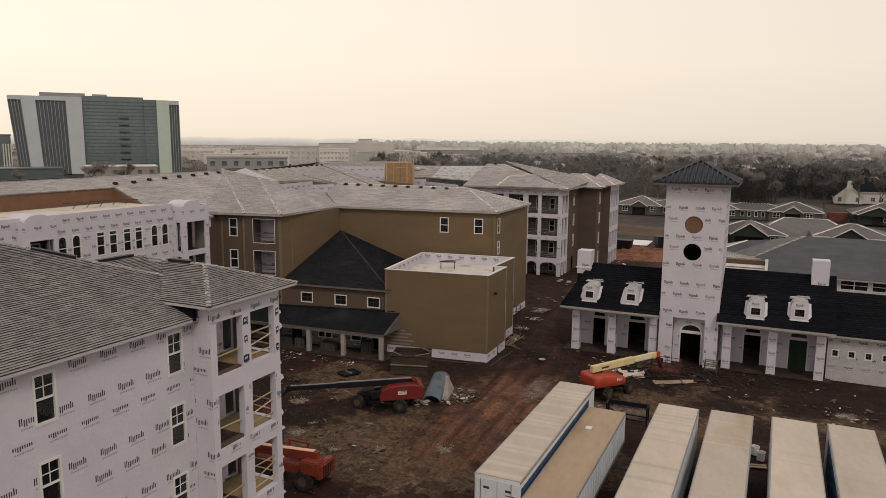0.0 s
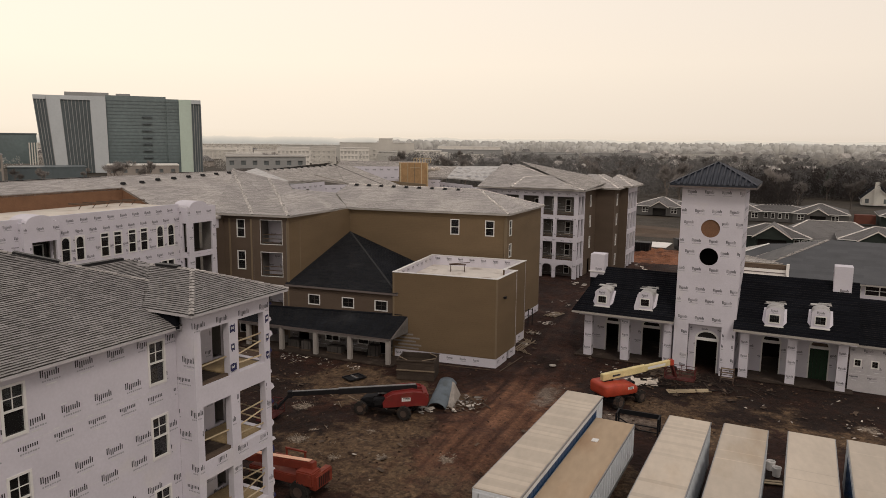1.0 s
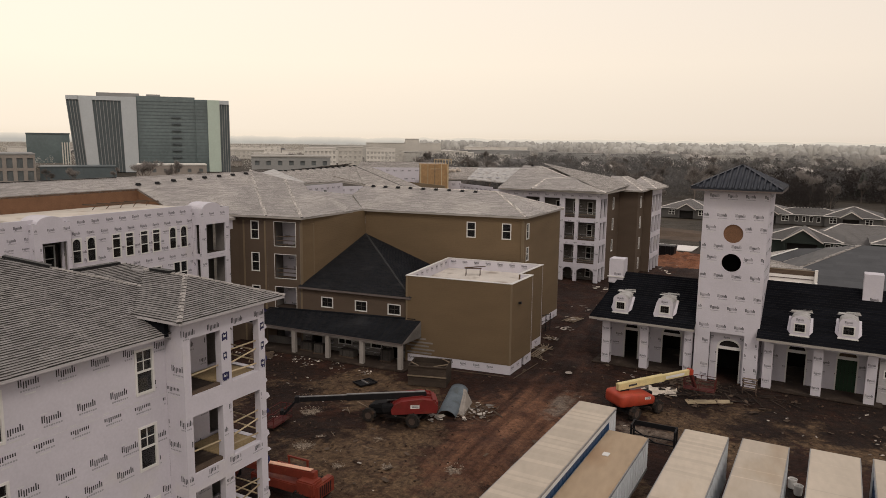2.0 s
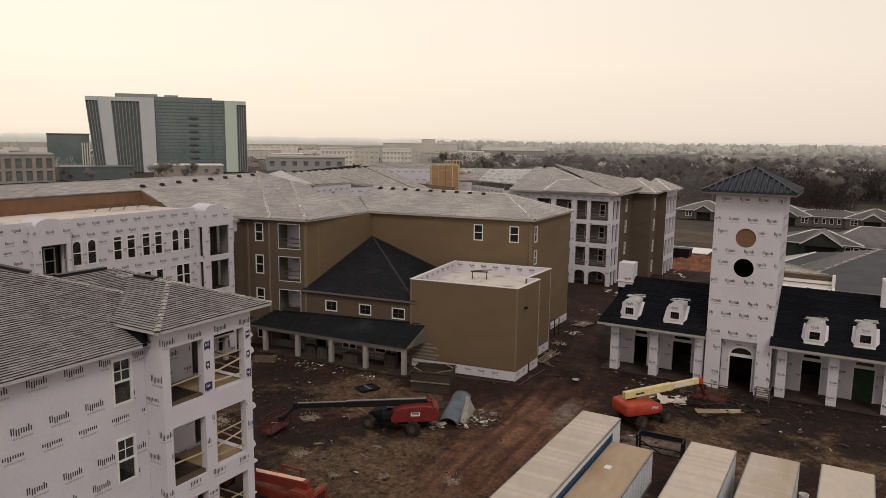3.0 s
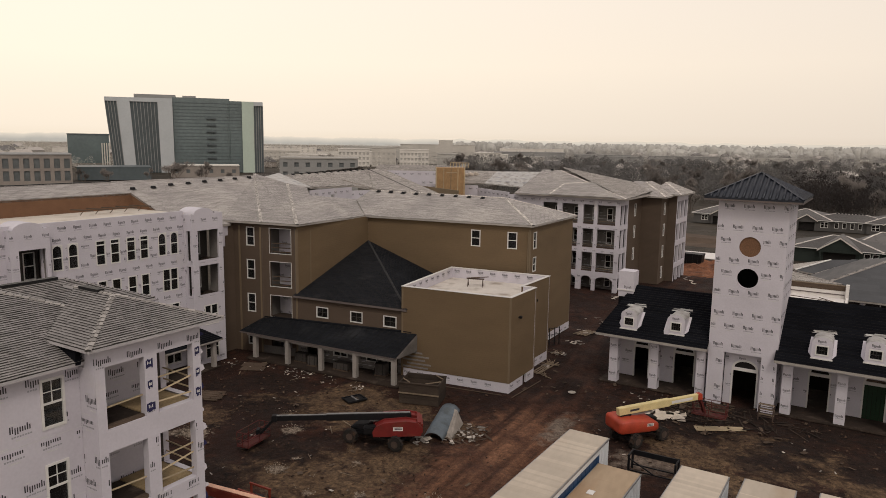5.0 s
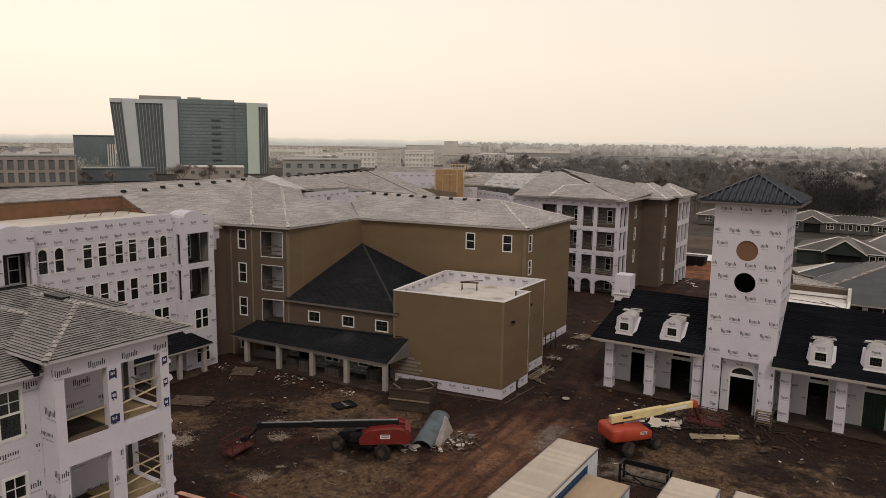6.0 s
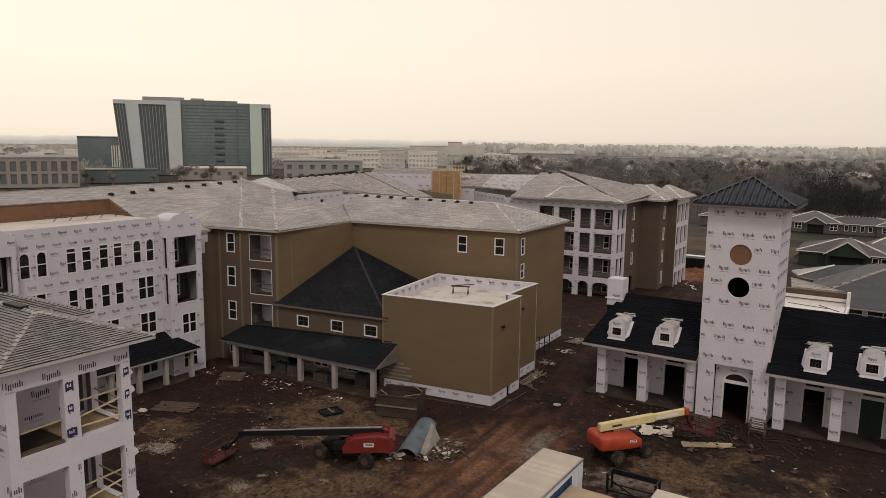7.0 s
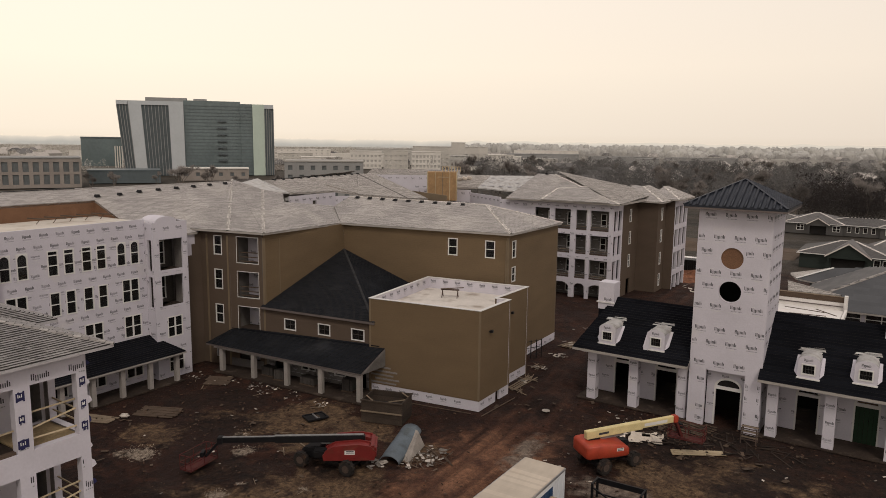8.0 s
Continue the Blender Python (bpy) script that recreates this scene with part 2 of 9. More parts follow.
TOWN_G = mk("haze_paled_grey_block", (0.46, 0.445, 0.415), 0.85, 0.1, 0.1, 0.06, 2)
BRICK = mk("far_brick", (0.27, 0.24, 0.215), 0.85, 0.12, 0.2, 0.1, 3)
STUCCO = mk("far_stucco", (0.34, 0.325, 0.30), 0.85, 0.1, 0.1, 0.06, 2)
STUCCO_W = mk("far_white_stucco", (0.62, 0.60, 0.55), 0.85, 0.08, 0.1, 0.06, 2)
STUCCO_G = mk("far_grey_block", (0.27, 0.27, 0.265), 0.85, 0.1, 0.1, 0.06, 2)
# Pane colour kept close to the town walls: haze painted in.
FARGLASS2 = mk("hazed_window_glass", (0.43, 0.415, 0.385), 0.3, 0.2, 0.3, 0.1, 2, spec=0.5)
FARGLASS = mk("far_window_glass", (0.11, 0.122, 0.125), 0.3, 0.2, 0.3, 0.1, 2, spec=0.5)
PALEPANEL = mk("pale_curtain_panel", (0.46, 0.485, 0.50), 0.5, 0.05, 0.1, 0.04, 1)
GREENPANEL = mk("pale_green_panel", (0.46, 0.54, 0.47), 0.5, 0.05, 0.1, 0.04, 1)
OFFGLASS = mk("office_glass", (0.128, 0.164, 0.168), 0.22, 0.15, 0.06, 0.1, 0.6, 0.02, 2, spec=0.6)
OFFGLASS2 = mk("office_dark_fins", (0.095, 0.116, 0.124), 0.4, 0.12, 0.06, 0.1, 0.6, 0.02, 2)
BARK = mk("winter_bark", (0.125, 0.105, 0.092), 0.95, 0.25, 0.3, 0.2, 2, objvar=0.25)
# Twigs lightened: haze over the far trees put into their base colour.
TWIG = mk("winter_twigs", (0.22, 0.20, 0.185), 0.95, 0.25, 0.05, 0.2, 0.6, objvar=0.3, island=0.25)
EVERGREEN = mk("evergreen_needles", (0.095, 0.10, 0.085), 0.9, 0.25, 0.05, 0.2, 0.6, objvar=0.25, island=0.3)
# Woods get paler with distance: haze painted into the base colours.
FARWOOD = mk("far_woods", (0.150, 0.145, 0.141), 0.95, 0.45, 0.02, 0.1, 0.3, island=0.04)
FARWOOD2 = mk("haze_paled_woods", (0.36, 0.35, 0.335), 0.95, 0.25, 0.012, 0.1, 0.2, island=0.04)
FARWOOD3 = mk("haze_paled_trees", (0.60, 0.575, 0.53), 0.95, 0.25, 0.012, 0.1, 0.2, island=0.04)
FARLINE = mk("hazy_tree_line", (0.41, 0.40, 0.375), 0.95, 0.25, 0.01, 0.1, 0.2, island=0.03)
SCRUB = mk("rust_brown_scrub", (0.050, 0.043, 0.041), 0.95, 0.3, 0.03, 0.15, 1.0, island=0.06)
HOUSEROOF = mk("far_house_roof", (0.130, 0.124, 0.121), 0.9, 0.15, 0.1, 0.15, 3, objvar=0.2)


def thin(m, share):
    """Lets light through thin twigs and needles."""
    n, l = m.node_tree.nodes, m.node_tree.links
    b = n["Principled BSDF"]
    t, x = n.new("ShaderNodeBsdfTranslucent"), n.new("ShaderNodeMixShader")
    l.new(b.inputs["Base Color"].links[0].from_socket, t.inputs[0])
    x.inputs[0].default_value = share
    l.new(b.outputs[0], x.inputs[1])
    l.new(t.outputs[0], x.inputs[2])
    l.new(x.outputs[0], n["Material Output"].inputs[0])


for m_ in (TWIG, EVERGREEN, FARWOOD, FARWOOD2, FARWOOD3, SCRUB):
    thin(m_, 0.5)


def glass(name, tint, rough=0.03):
    m = bpy.data.materials.new(name)
    m.use_nodes = True
    b = m.node_tree.nodes["Principled BSDF"]
    b.inputs["Base Color"].default_value = (*tint, 1)
    b.inputs["Roughness"].default_value = rough
    b.inputs["Transmission Weight"].default_value = 0.9
    b.inputs["IOR"].default_value = 1.45
    return m


GLASS = glass("window_glass", (0.10, 0.10, 0.10))


# ---- mesh helpers ----
class MB:
    """Collects corners and faces of one mesh."""

    def __init__(self):
        self.v, self.f, self.m = [], [], []

    def poly(self, pts, m=0):
        k = len(self.v)
        self.v.extend(tuple(p) for p in pts)
        self.f.append(tuple(range(k, k + len(pts))))
        self.m.append(m)

    def hexa(self, c, m=0):
        """Eight corners: four below, four above, both going round the same way."""
        k = len(self.v)
        self.v.extend(tuple(p) for p in c)
        for q in ((0, 3, 2, 1), (4, 5, 6, 7), (0, 1, 5, 4), (1, 2, 6, 5), (2, 3, 7, 6), (3, 0, 4, 7)):
            self.f.append(tuple(k + i for i in q))
            self.m.append(m)

    def box(self, x0, x1, y0, y1, z0, z1, m=0):
        self.hexa([(x0, y0, z0), (x1, y0, z0), (x1, y1, z0), (x0, y1, z0), (x0, y0, z1), (x1, y0, z1), (x1, y1, z1), (x0, y1, z1)], m)

    def turned(self, centre, size, rot=(0, 0, 0), m=0):
        """A box about a centre, turned by degrees."""
        t = pose(*centre, *rot)
        sx, sy, sz = (s / 2 for s in size)
        self.hexa([t @ Vector(p) for p in ((-sx, -sy, -sz), (sx, -sy, -sz), (sx, sy, -sz), (-sx, sy, -sz), (-sx, -sy, sz), (sx, -sy, sz), (sx, sy, sz), (-sx, sy, sz))], m)

    def beam(self, p, q, w, h, m=0):
        """A bar from p to q, w wide and h deep."""
        p, q = Vector(p), Vector(q)
        d = (q - p).normalized()
        s = d.cross((0, 0, 1))
        s = Vector((1, 0, 0)) if s.length < 1e-3 else s.normalized()
        u = s.cross(d).normalized()
        s, u = s * w / 2, u * h / 2
        self.hexa([p - s - u, p + s - u, q + s - u, q - s - u, p - s + u, p + s + u, q + s + u, q - s + u], m)

    def tube(self, p, q, r0, r1, n=10, m=0, caps=True):
        p, q = Vector(p), Vector(q)
        d = (q - p).normalized()
        s = d.cross((0, 0, 1))
        s = Vector((1, 0, 0)) if s.length < 1e-3 else s.normalized()
        u = s.cross(d)
        k = len(self.v)
        for c, r in ((p, r0), (q, r1)):
            for i in range(n):
                a = 2 * math.pi * i / n
                self.v.append(tuple(c + (s * math.cos(a) + u * math.sin(a)) * r))
        for i in range(n):
            j = (i + 1) % n
            self.f.append((k + i, k + j, k + n + j, k + n + i))
            self.m.append(m)
        if caps:
            self.f.append(tuple(k + i for i in reversed(range(n))))
            self.f.append(tuple(k + n + i for i in range(n)))
            self.m += [m, m]

    def prism(self, pts, z0, z1, m=0):
        n, k = len(pts), len(self.v)
        self.v.extend((p[0], p[1], z0) for p in pts)
        self.v.extend((p[0], p[1], z1) for p in pts)
        self.f.append(tuple(k + i for i in reversed(range(n))))
        self.f.append(tuple(k + n + i for i in range(n)))
        self.m += [m, m]
        for i in range(n):
            j = (i + 1) % n
            self.f.append((k + i, k + j, k + n + j, k + n + i))
            self.m.append(m)

    def slab(self, pts, t, m=0):
        """A sloped sheet: the corners of its top, and its thickness downwards."""
        n, k = len(pts), len(self.v)
        self.v.extend(tuple(p) for p in pts)
        self.v.extend((p[0], p[1], p[2] - t) for p in pts)
        self.f.append(tuple(k + i for i in range(n)))
        self.f.append(tuple(k + n + i for i in reversed(range(n))))
        self.m += [m, m]
        for i in range(n):
            j = (i + 1) % n
            self.f.append((k + j, k + i, k + n + i, k + n + j))
            self.m.append(m)


BASE = {}


def thing(name, label, category, at=(0, 0, 0), turn=GRID, group="", kind=""):
    """An Empty at a thing's base. Its parts are given in the axes of `turn`."""
    ob = new(name)
    ob.matrix_world = turn @ Matrix.Translation(at)
    BASE[ob.name] = Vector(at)
    return tagged(ob, label, category, group, kind)


def mesh_of(name, mb, mats, shift=(0, 0, 0), bevel=0.0, smooth=False, solid=True, weld=False):
    me = bpy.data.meshes.new(name)
    sx, sy, sz = shift
    me.from_pydata([(x - sx, y - sy, z - sz) for x, y, z in mb.v], [], mb.f)
    for mt in mats if isinstance(mats, (list, tuple)) else [mats]:
        me.materials.append(mt)
    if any(mb.m):
        me.polygons.foreach_set("material_index", mb.m)
    if solid or bevel or weld:
        bm = bmesh.new()
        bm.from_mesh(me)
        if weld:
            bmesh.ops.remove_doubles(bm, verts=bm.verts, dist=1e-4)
        if bevel:
            bmesh.ops.remove_doubles(bm, verts=bm.verts, dist=1e-4)
            sharp = [e for e in bm.edges if len(e.link_faces) == 2 and e.calc_face_angle(0) > 0.5]
            bmesh.ops.bevel(bm, geom=sharp, offset=bevel, segments=2, affect="EDGES", clamp_overlap=True)
        bmesh.ops.recalc_face_normals(bm, faces=bm.faces)
        bm.to_mesh(me)
        bm.free()
    if smooth:
        me.polygons.foreach_set("use_smooth", [True] * len(me.polygons))
    me.update()
    return me


def part(name, mb, mats, parent, label="", bevel=0.0, smooth=False, solid=None, kind="", weld=False):
    """One mesh under a thing, or under a part of it."""
    top = parent
    while top.parent:
        top = top.parent
    solid = len(mb.f) < 4000 if solid is None else solid
    ob = new(name, mesh_of(name, mb, mats, BASE.get(top.name, (0, 0, 0)), bevel, smooth, solid, weld))
    ob.parent = parent
    return tagged(ob, label, kind=kind)


def lone(name, mb, mats, label, category, at=(0, 0, 0), turn=GRID, bevel=0.0, smooth=False, group="", kind="", solid=True):
    """A thing of one mesh."""
    ob = new(name, mesh_of(name, mb, mats, at, bevel, smooth, solid))
    ob.matrix_world = turn @ Matrix.Translation(at)
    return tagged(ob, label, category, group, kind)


# ---- windows ----
WIN = {}


def window_meshes(kind, w, h):
    key = (kind, round(w, 2), round(h, 2))
    if key in WIN:
        return WIN[key]
    fr, sa, panes = MB(), MB(), []
    c, d0, d1 = 0.06, -0.035, 0.10

    def bar(x0, x1, z0, z1, y0=d0, y1=d1):
        (fr if y0 == d0 else sa).box(x0, x1, y0, y1, z0, z1)

    def pane(x0, x1, z0, z1, y=0.06):
        p = MB()
        p.box(x0, x1, y, y + 0.012, z0, z1)
        panes.append(mesh_of("pane", p, GLASS))

    def sash(x0, x1, z0, z1, grid):
        mid = (z0 + z1) / 2
        bar(x0, x1, mid - 0.035, mid + 0.035, -0.01, 0.09)
        pane(x0, x1, z0, mid)
        pane(x0, x1, mid, z1)
        if grid:
            bar((x0 + x1) / 2 - 0.016, (x0 + x1) / 2 + 0.016, mid, z1, 0.035, 0.075)
            bar(x0, x1, (mid + z1) / 2 - 0.016, (mid + z1) / 2 + 0.016, 0.035, 0.075)

    bar(-0.035, c, -0.05, c)
    bar(-0.035, c, c, h - c)
    bar(-0.035, c, h - c, h + 0.035)
    bar(w - c, w + 0.035, -0.05, c)
    bar(w - c, w + 0.035, c, h - c)
    bar(w - c, w + 0.035, h - c, h + 0.035)
    bar(c, w - c, -0.035, c)
    bar(c, w - c, h - c, h + 0.035)
    if kind == "grid":
        sash(c, w - c, c, h - c, True)
    elif kind == "pair":
        bar(w / 2 - 0.06, w / 2 + 0.06, c, h - c)
        sash(c, w / 2 - 0.06, c, h - c, False)
        sash(w / 2 + 0.06, w - c, c, h - c, False)
    elif kind == "transom":
        bar(c, w - c, h * 0.80, h * 0.80 + 0.09)
        pane(c, w - c, h * 0.80 + 0.09, h - c)
        sash(c, w - c, c, h * 0.80, False)
    elif kind == "square":
        pane(c, w - c, c, h - c)
        bar(w / 2 - 0.014, w / 2 + 0.014, c, h - c, 0.03, 0.07)
        bar(c, w - c, h / 2 - 0.014, h / 2 + 0.014, 0.03, 0.07)
    elif kind == "grid6":
        pane(c, w - c, c, h - c)
        for i in (1, 2, 3):
            x = c + (w - 2 * c) * i / 4
            bar(x - 0.006, x + 0.006, c, h - c, 0.045, 0.07)
        bar(c, w - c, h / 2 - 0.006, h / 2 + 0.006, 0.045, 0.07)
    elif kind == "arch":
        sash(c, w - c, c, h - c, False)
        r, n = w / 2, 8
        for side in (0, 1):
            for i in range(n):
                a0, a1 = math.pi / 2 * i / n, math.pi / 2 * (i + 1) / n
                xs = [r + (1 if side else -1) * r * math.cos(a) * 1.0 for a in (a0, a1)]
                zs = [h - r + r * math.sin(a) for a in (a0, a1)]
                edge = w if side else 0.0
                quad = [(edge, zs[0]), (edge, zs[1]), (xs[1], zs[1]), (xs[0], zs[0])]
                fr.hexa([(x, -0.008, z) for x, z in quad] + [(x, 0.05, z) for x, z in quad], 1)
                rim = [(r + (xs[0] - r), zs[0]), (r + (xs[1] - r), zs[1]), (r + (xs[1] - r) * 0.84, h - r + (zs[1] - h + r) * 0.84), (r + (xs[0] - r) * 0.84, h - r + (zs[0] - h + r) * 0.84)]
                fr.hexa([(x, -0.03, z) for x, z in rim] + [(x, 0.07, z) for x, z in rim])
    else:
        sash(c, w - c, c, h - c, False)
    WIN[key] = (mesh_of("window", fr, [VINYL, WRAP], weld=True), mesh_of("sash_bar", sa, BRONZE if kind in ("square", "grid6") else VINYL, weld=True) if sa.f else None, panes)
    return WIN[key]


def window(parent, m, kind, w, h):
    top = parent
    while top.parent:
        top = top.parent
    casing, bars, panes = window_meshes(kind, w, h)
    ob = new("window", casing)
    ob.parent = parent
    ob.matrix_local = Matrix.Translation(-BASE[top.name]) @ m
    if bars:
        g = new("sash_bar", bars)
        g.parent = ob
    for p in panes:
        g = new("pane", p)
        g.parent = ob
        g.visible_shadow = False
    return ob


# ---- walls ----
def stamp(mb, pt, s, z, k=1.0, cut=0, free=None):
    """One printed mark on house wrap, as plain bars: a dark row of slim uneven bars, a grey line and faint ones. free: tells where the wrap shows."""
    def bar(x, wd, lo, hi, m):
        x0, x1, z0, z1 = s + x * k, s + (x + wd) * k, z + lo * k, z + hi * k
        if free and not free(x0, x1, z0, z1):
            return
        mb.poly([pt(x0, -0.006, z0), pt(x1, -0.006, z0), pt(x1, -0.006, z1), pt(x0, -0.006, z1)], m)

    for x, wd, lo, hi in ((0.04, 0.05, 0.0, 0.27), (0.13, 0.04, 0.0, 0.27), (0.22, 0.045, -0.07, 0.19), (0.31, 0.045, -0.07, 0.19), (0.40, 0.045, 0.0, 0.19),
                          (0.49, 0.045, 0.0, 0.19), (0.575, 0.045, 0.0, 0.18), (0.66, 0.05, 0.0, 0.27), (0.75, 0.045, 0.0, 0.19)):
        lo, hi = (lo, hi) if cut == 0 else (lo, min(hi, 0.13)) if cut == 1 else (max(lo, 0.11), hi)
        if hi > lo + 0.01:
            bar(x, wd, lo, hi, 0)
    for i in range(8):
        bar(0.10 + 0.095 * i, 0.07, -0.20 + (0.012 if i % 3 else 0), -0.13, 1)
    bar(0.25, 0.42, -0.33, -0.27, 2)
    bar(0.02, 0.25, 0.31, 0.36, 2)


def wall(P, p0, p1, z0, z1, ops=(), mat=WRAP, th=0.2, prints=None, name="wall", label="", phase=0.0, inner=STUD, lattice=None):
    """A wall from p0 to p1, its outer face to the right of that way, with openings (along, above, wide, high, kind) through it.
    prints: size of the printed marks on its wrap; lattice: their rows (height, start) and pitch, where known."""
    p0, p1 = Vector(p0).to_2d(), Vector(p1).to_2d()
    L = (p1 - p0).length
    d = (p1 - p0) / L
    inn = Vector((-d.y, d.x))

    def pt(s, depth, z):
        q = p0 + d * s + inn * depth
        return (q.x, q.y, z)

    us = sorted({0.004, L - 0.004, *(round(x, 4) for o in ops for x in (o[0], o[0] + o[2]) if 0 < x < L)})
    zs = sorted({z0, z1, *(round(x, 4) for o in ops for x in (o[1], o[1] + o[3]) if z0 < x < z1)})

    def solid(i, j):
        if not (0 <= i < len(us) - 1 and 0 <= j < len(zs) - 1):
            return False
        a, b = (us[i] + us[i + 1]) / 2, (zs[j] + zs[j + 1]) / 2
        return not any(o[0] < a < o[0] + o[2] and o[1] < b < o[1] + o[3] for o in ops)

    mb = MB()
    for i in range(len(us) - 1):
        for j in range(len(zs) - 1):
            if not solid(i, j):
                continue
            a, b, c, e = us[i], us[i + 1], zs[j], zs[j + 1]
            mb.poly([pt(a, 0, c), pt(b, 0, c), pt(b, 0, e), pt(a, 0, e)])
            mb.poly([pt(b, th, c), pt(a, th, c), pt(a, th, e), pt(b, th, e)], 1)
            if not solid(i - 1, j):
                mb.poly([pt(a, th, c), pt(a, 0, c), pt(a, 0, e), pt(a, th, e)])
            if not solid(i + 1, j):
                mb.poly([pt(b, 0, c), pt(b, th, c), pt(b, th, e), pt(b, 0, e)])
            if not solid(i, j - 1):
                mb.poly([pt(a, th, c), pt(b, th, c), pt(b, 0, c), pt(a, 0, c)])
            if not solid(i, j + 1):
                mb.poly([pt(a, 0, e), pt(b, 0, e), pt(b, th, e), pt(a, th, e)])
    w = part(name, mb, [mat, inner], P, label, solid=False)
    for o in ops:
        if o[4] not in ("open", "hole"):
            q = pt(o[0], 0, o[1])
            m = Matrix(((d.x, inn.x, 0, q[0]), (d.y, inn.y, 0, q[1]), (0, 0, 1, q[2]), (0, 0, 0, 1)))
            window(P, m, o[4], o[2], o[3])
    if prints:
        pm = MB()
        rng = random.Random(int(L * 100 + z1 * 7 + phase * 31))
        free = lambda a, b, c, e: a > 0.02 and b < L - 0.02 and c > z0 + 0.02 and e < z1 - 0.02 and not any(b > o[0] - 0.04 and a < o[0] + o[2] + 0.04 and e > o[1] - 0.05 and c < o[1] + o[3] + 0.04 for o in ops)
        rows, pitch = lattice or ([], 1.41)
        if not rows:
            z, row = z1 - 0.55, 0
            while z > z0 - 0.1:
                rows.append((z, phase + (0.0, 0.75, 0.42, 1.12)[row % 4] + 0.31 * (row // 4), 1 if row % 4 == 2 else 0))
                z -= (1.55, 0.86, 1.56, 1.0)[row % 4]
                row += 1
        z = z1 - 2.74
        while z > z0 + 0.3:
            s = 0.03
            while s < L - 0.05:
                e = min(s + 0.5, L - 0.03)
                if free(s, e, z, z + 0.02):
                    pm.poly([pt(s, -0.004, z), pt(e, -0.004, z), pt(e, -0.004, z + 0.022), pt(s, -0.004, z + 0.022)], 2)
                s = e
            z -= 2.74
        for z, first, cut in rows:
            s = first % pitch - pitch - 0.42 * prints
            while s < L:
                if rng.random() > 0.02:
                    stamp(pm, pt, s + rng.uniform(-0.02, 0.02), z - 0.1 * prints, prints, cut, free)
                s += pitch
        if pm.f:
            part("wrap_print", pm, [INK, INK2, INK3], w, "dark and grey printed marks", solid=False, kind="stuff")
    return w


# ---- roofs ----
def shingle_rows(mb, pts, course, tab, rng, lift=0.032):
    """Overlapping tabs over a sloped face."""
    pts = [Vector(p) for p in pts]
    nrm = Vector()
    for i in range(1, len(pts) - 1):
        nrm += (pts[i] - pts[0]).cross(pts[i + 1] - pts[0])
    nrm.normalize()
    if nrm.z < 0:
        nrm = -nrm
    along = Vector((0, 0, 1)).cross(nrm)
    if along.length < 1e-4:
        return
    along.normalize()
    up = nrm.cross(along).normalized()
    o = pts[0]
    flat = [((p - o).dot(along), (p - o).dot(up)) for p in pts]
    lo, hi = min(r for _, r in flat), max(r for _, r in flat)
    r = lo
    while r < hi - 0.02:
        r1 = min(r + course, hi)
        mid, xs = (r + r1) / 2, []
        for i in range(len(flat)):
            (sa, ra), (sb, rb) = flat[i], flat[(i + 1) % len(flat)]
            if (ra - mid) * (rb - mid) < 0:
                xs.append(sa + (sb - sa) * (mid - ra) / (rb - ra))
        if len(xs) >= 2:
            s, end = min(xs), max(xs)
            first = True
            while s < end - 0.01:
                nx = min(s + tab * rng.uniform(0.75, 1.25) * (rng.random() if first else 1), end)
                first = False
                e = lift * rng.uniform(0.7, 1.2)
                a, b = o + along * s + up * r, o + along * nx + up * r
                c, f = o + along * nx + up * r1, o + along * s + up * r1
                k = len(mb.v)
                mb.v.extend(tuple(q) for q in (a + nrm * e, b + nrm * e, c + nrm * 0.006, f + nrm * 0.006, a - nrm * 0.01, b - nrm * 0.01))
                mb.f.append((k, k + 1, k + 2, k + 3))
                mb.f.append((k + 4, k + 5, k + 1, k))
                mb.m += [0, 1]
                s = nx
        r = r1


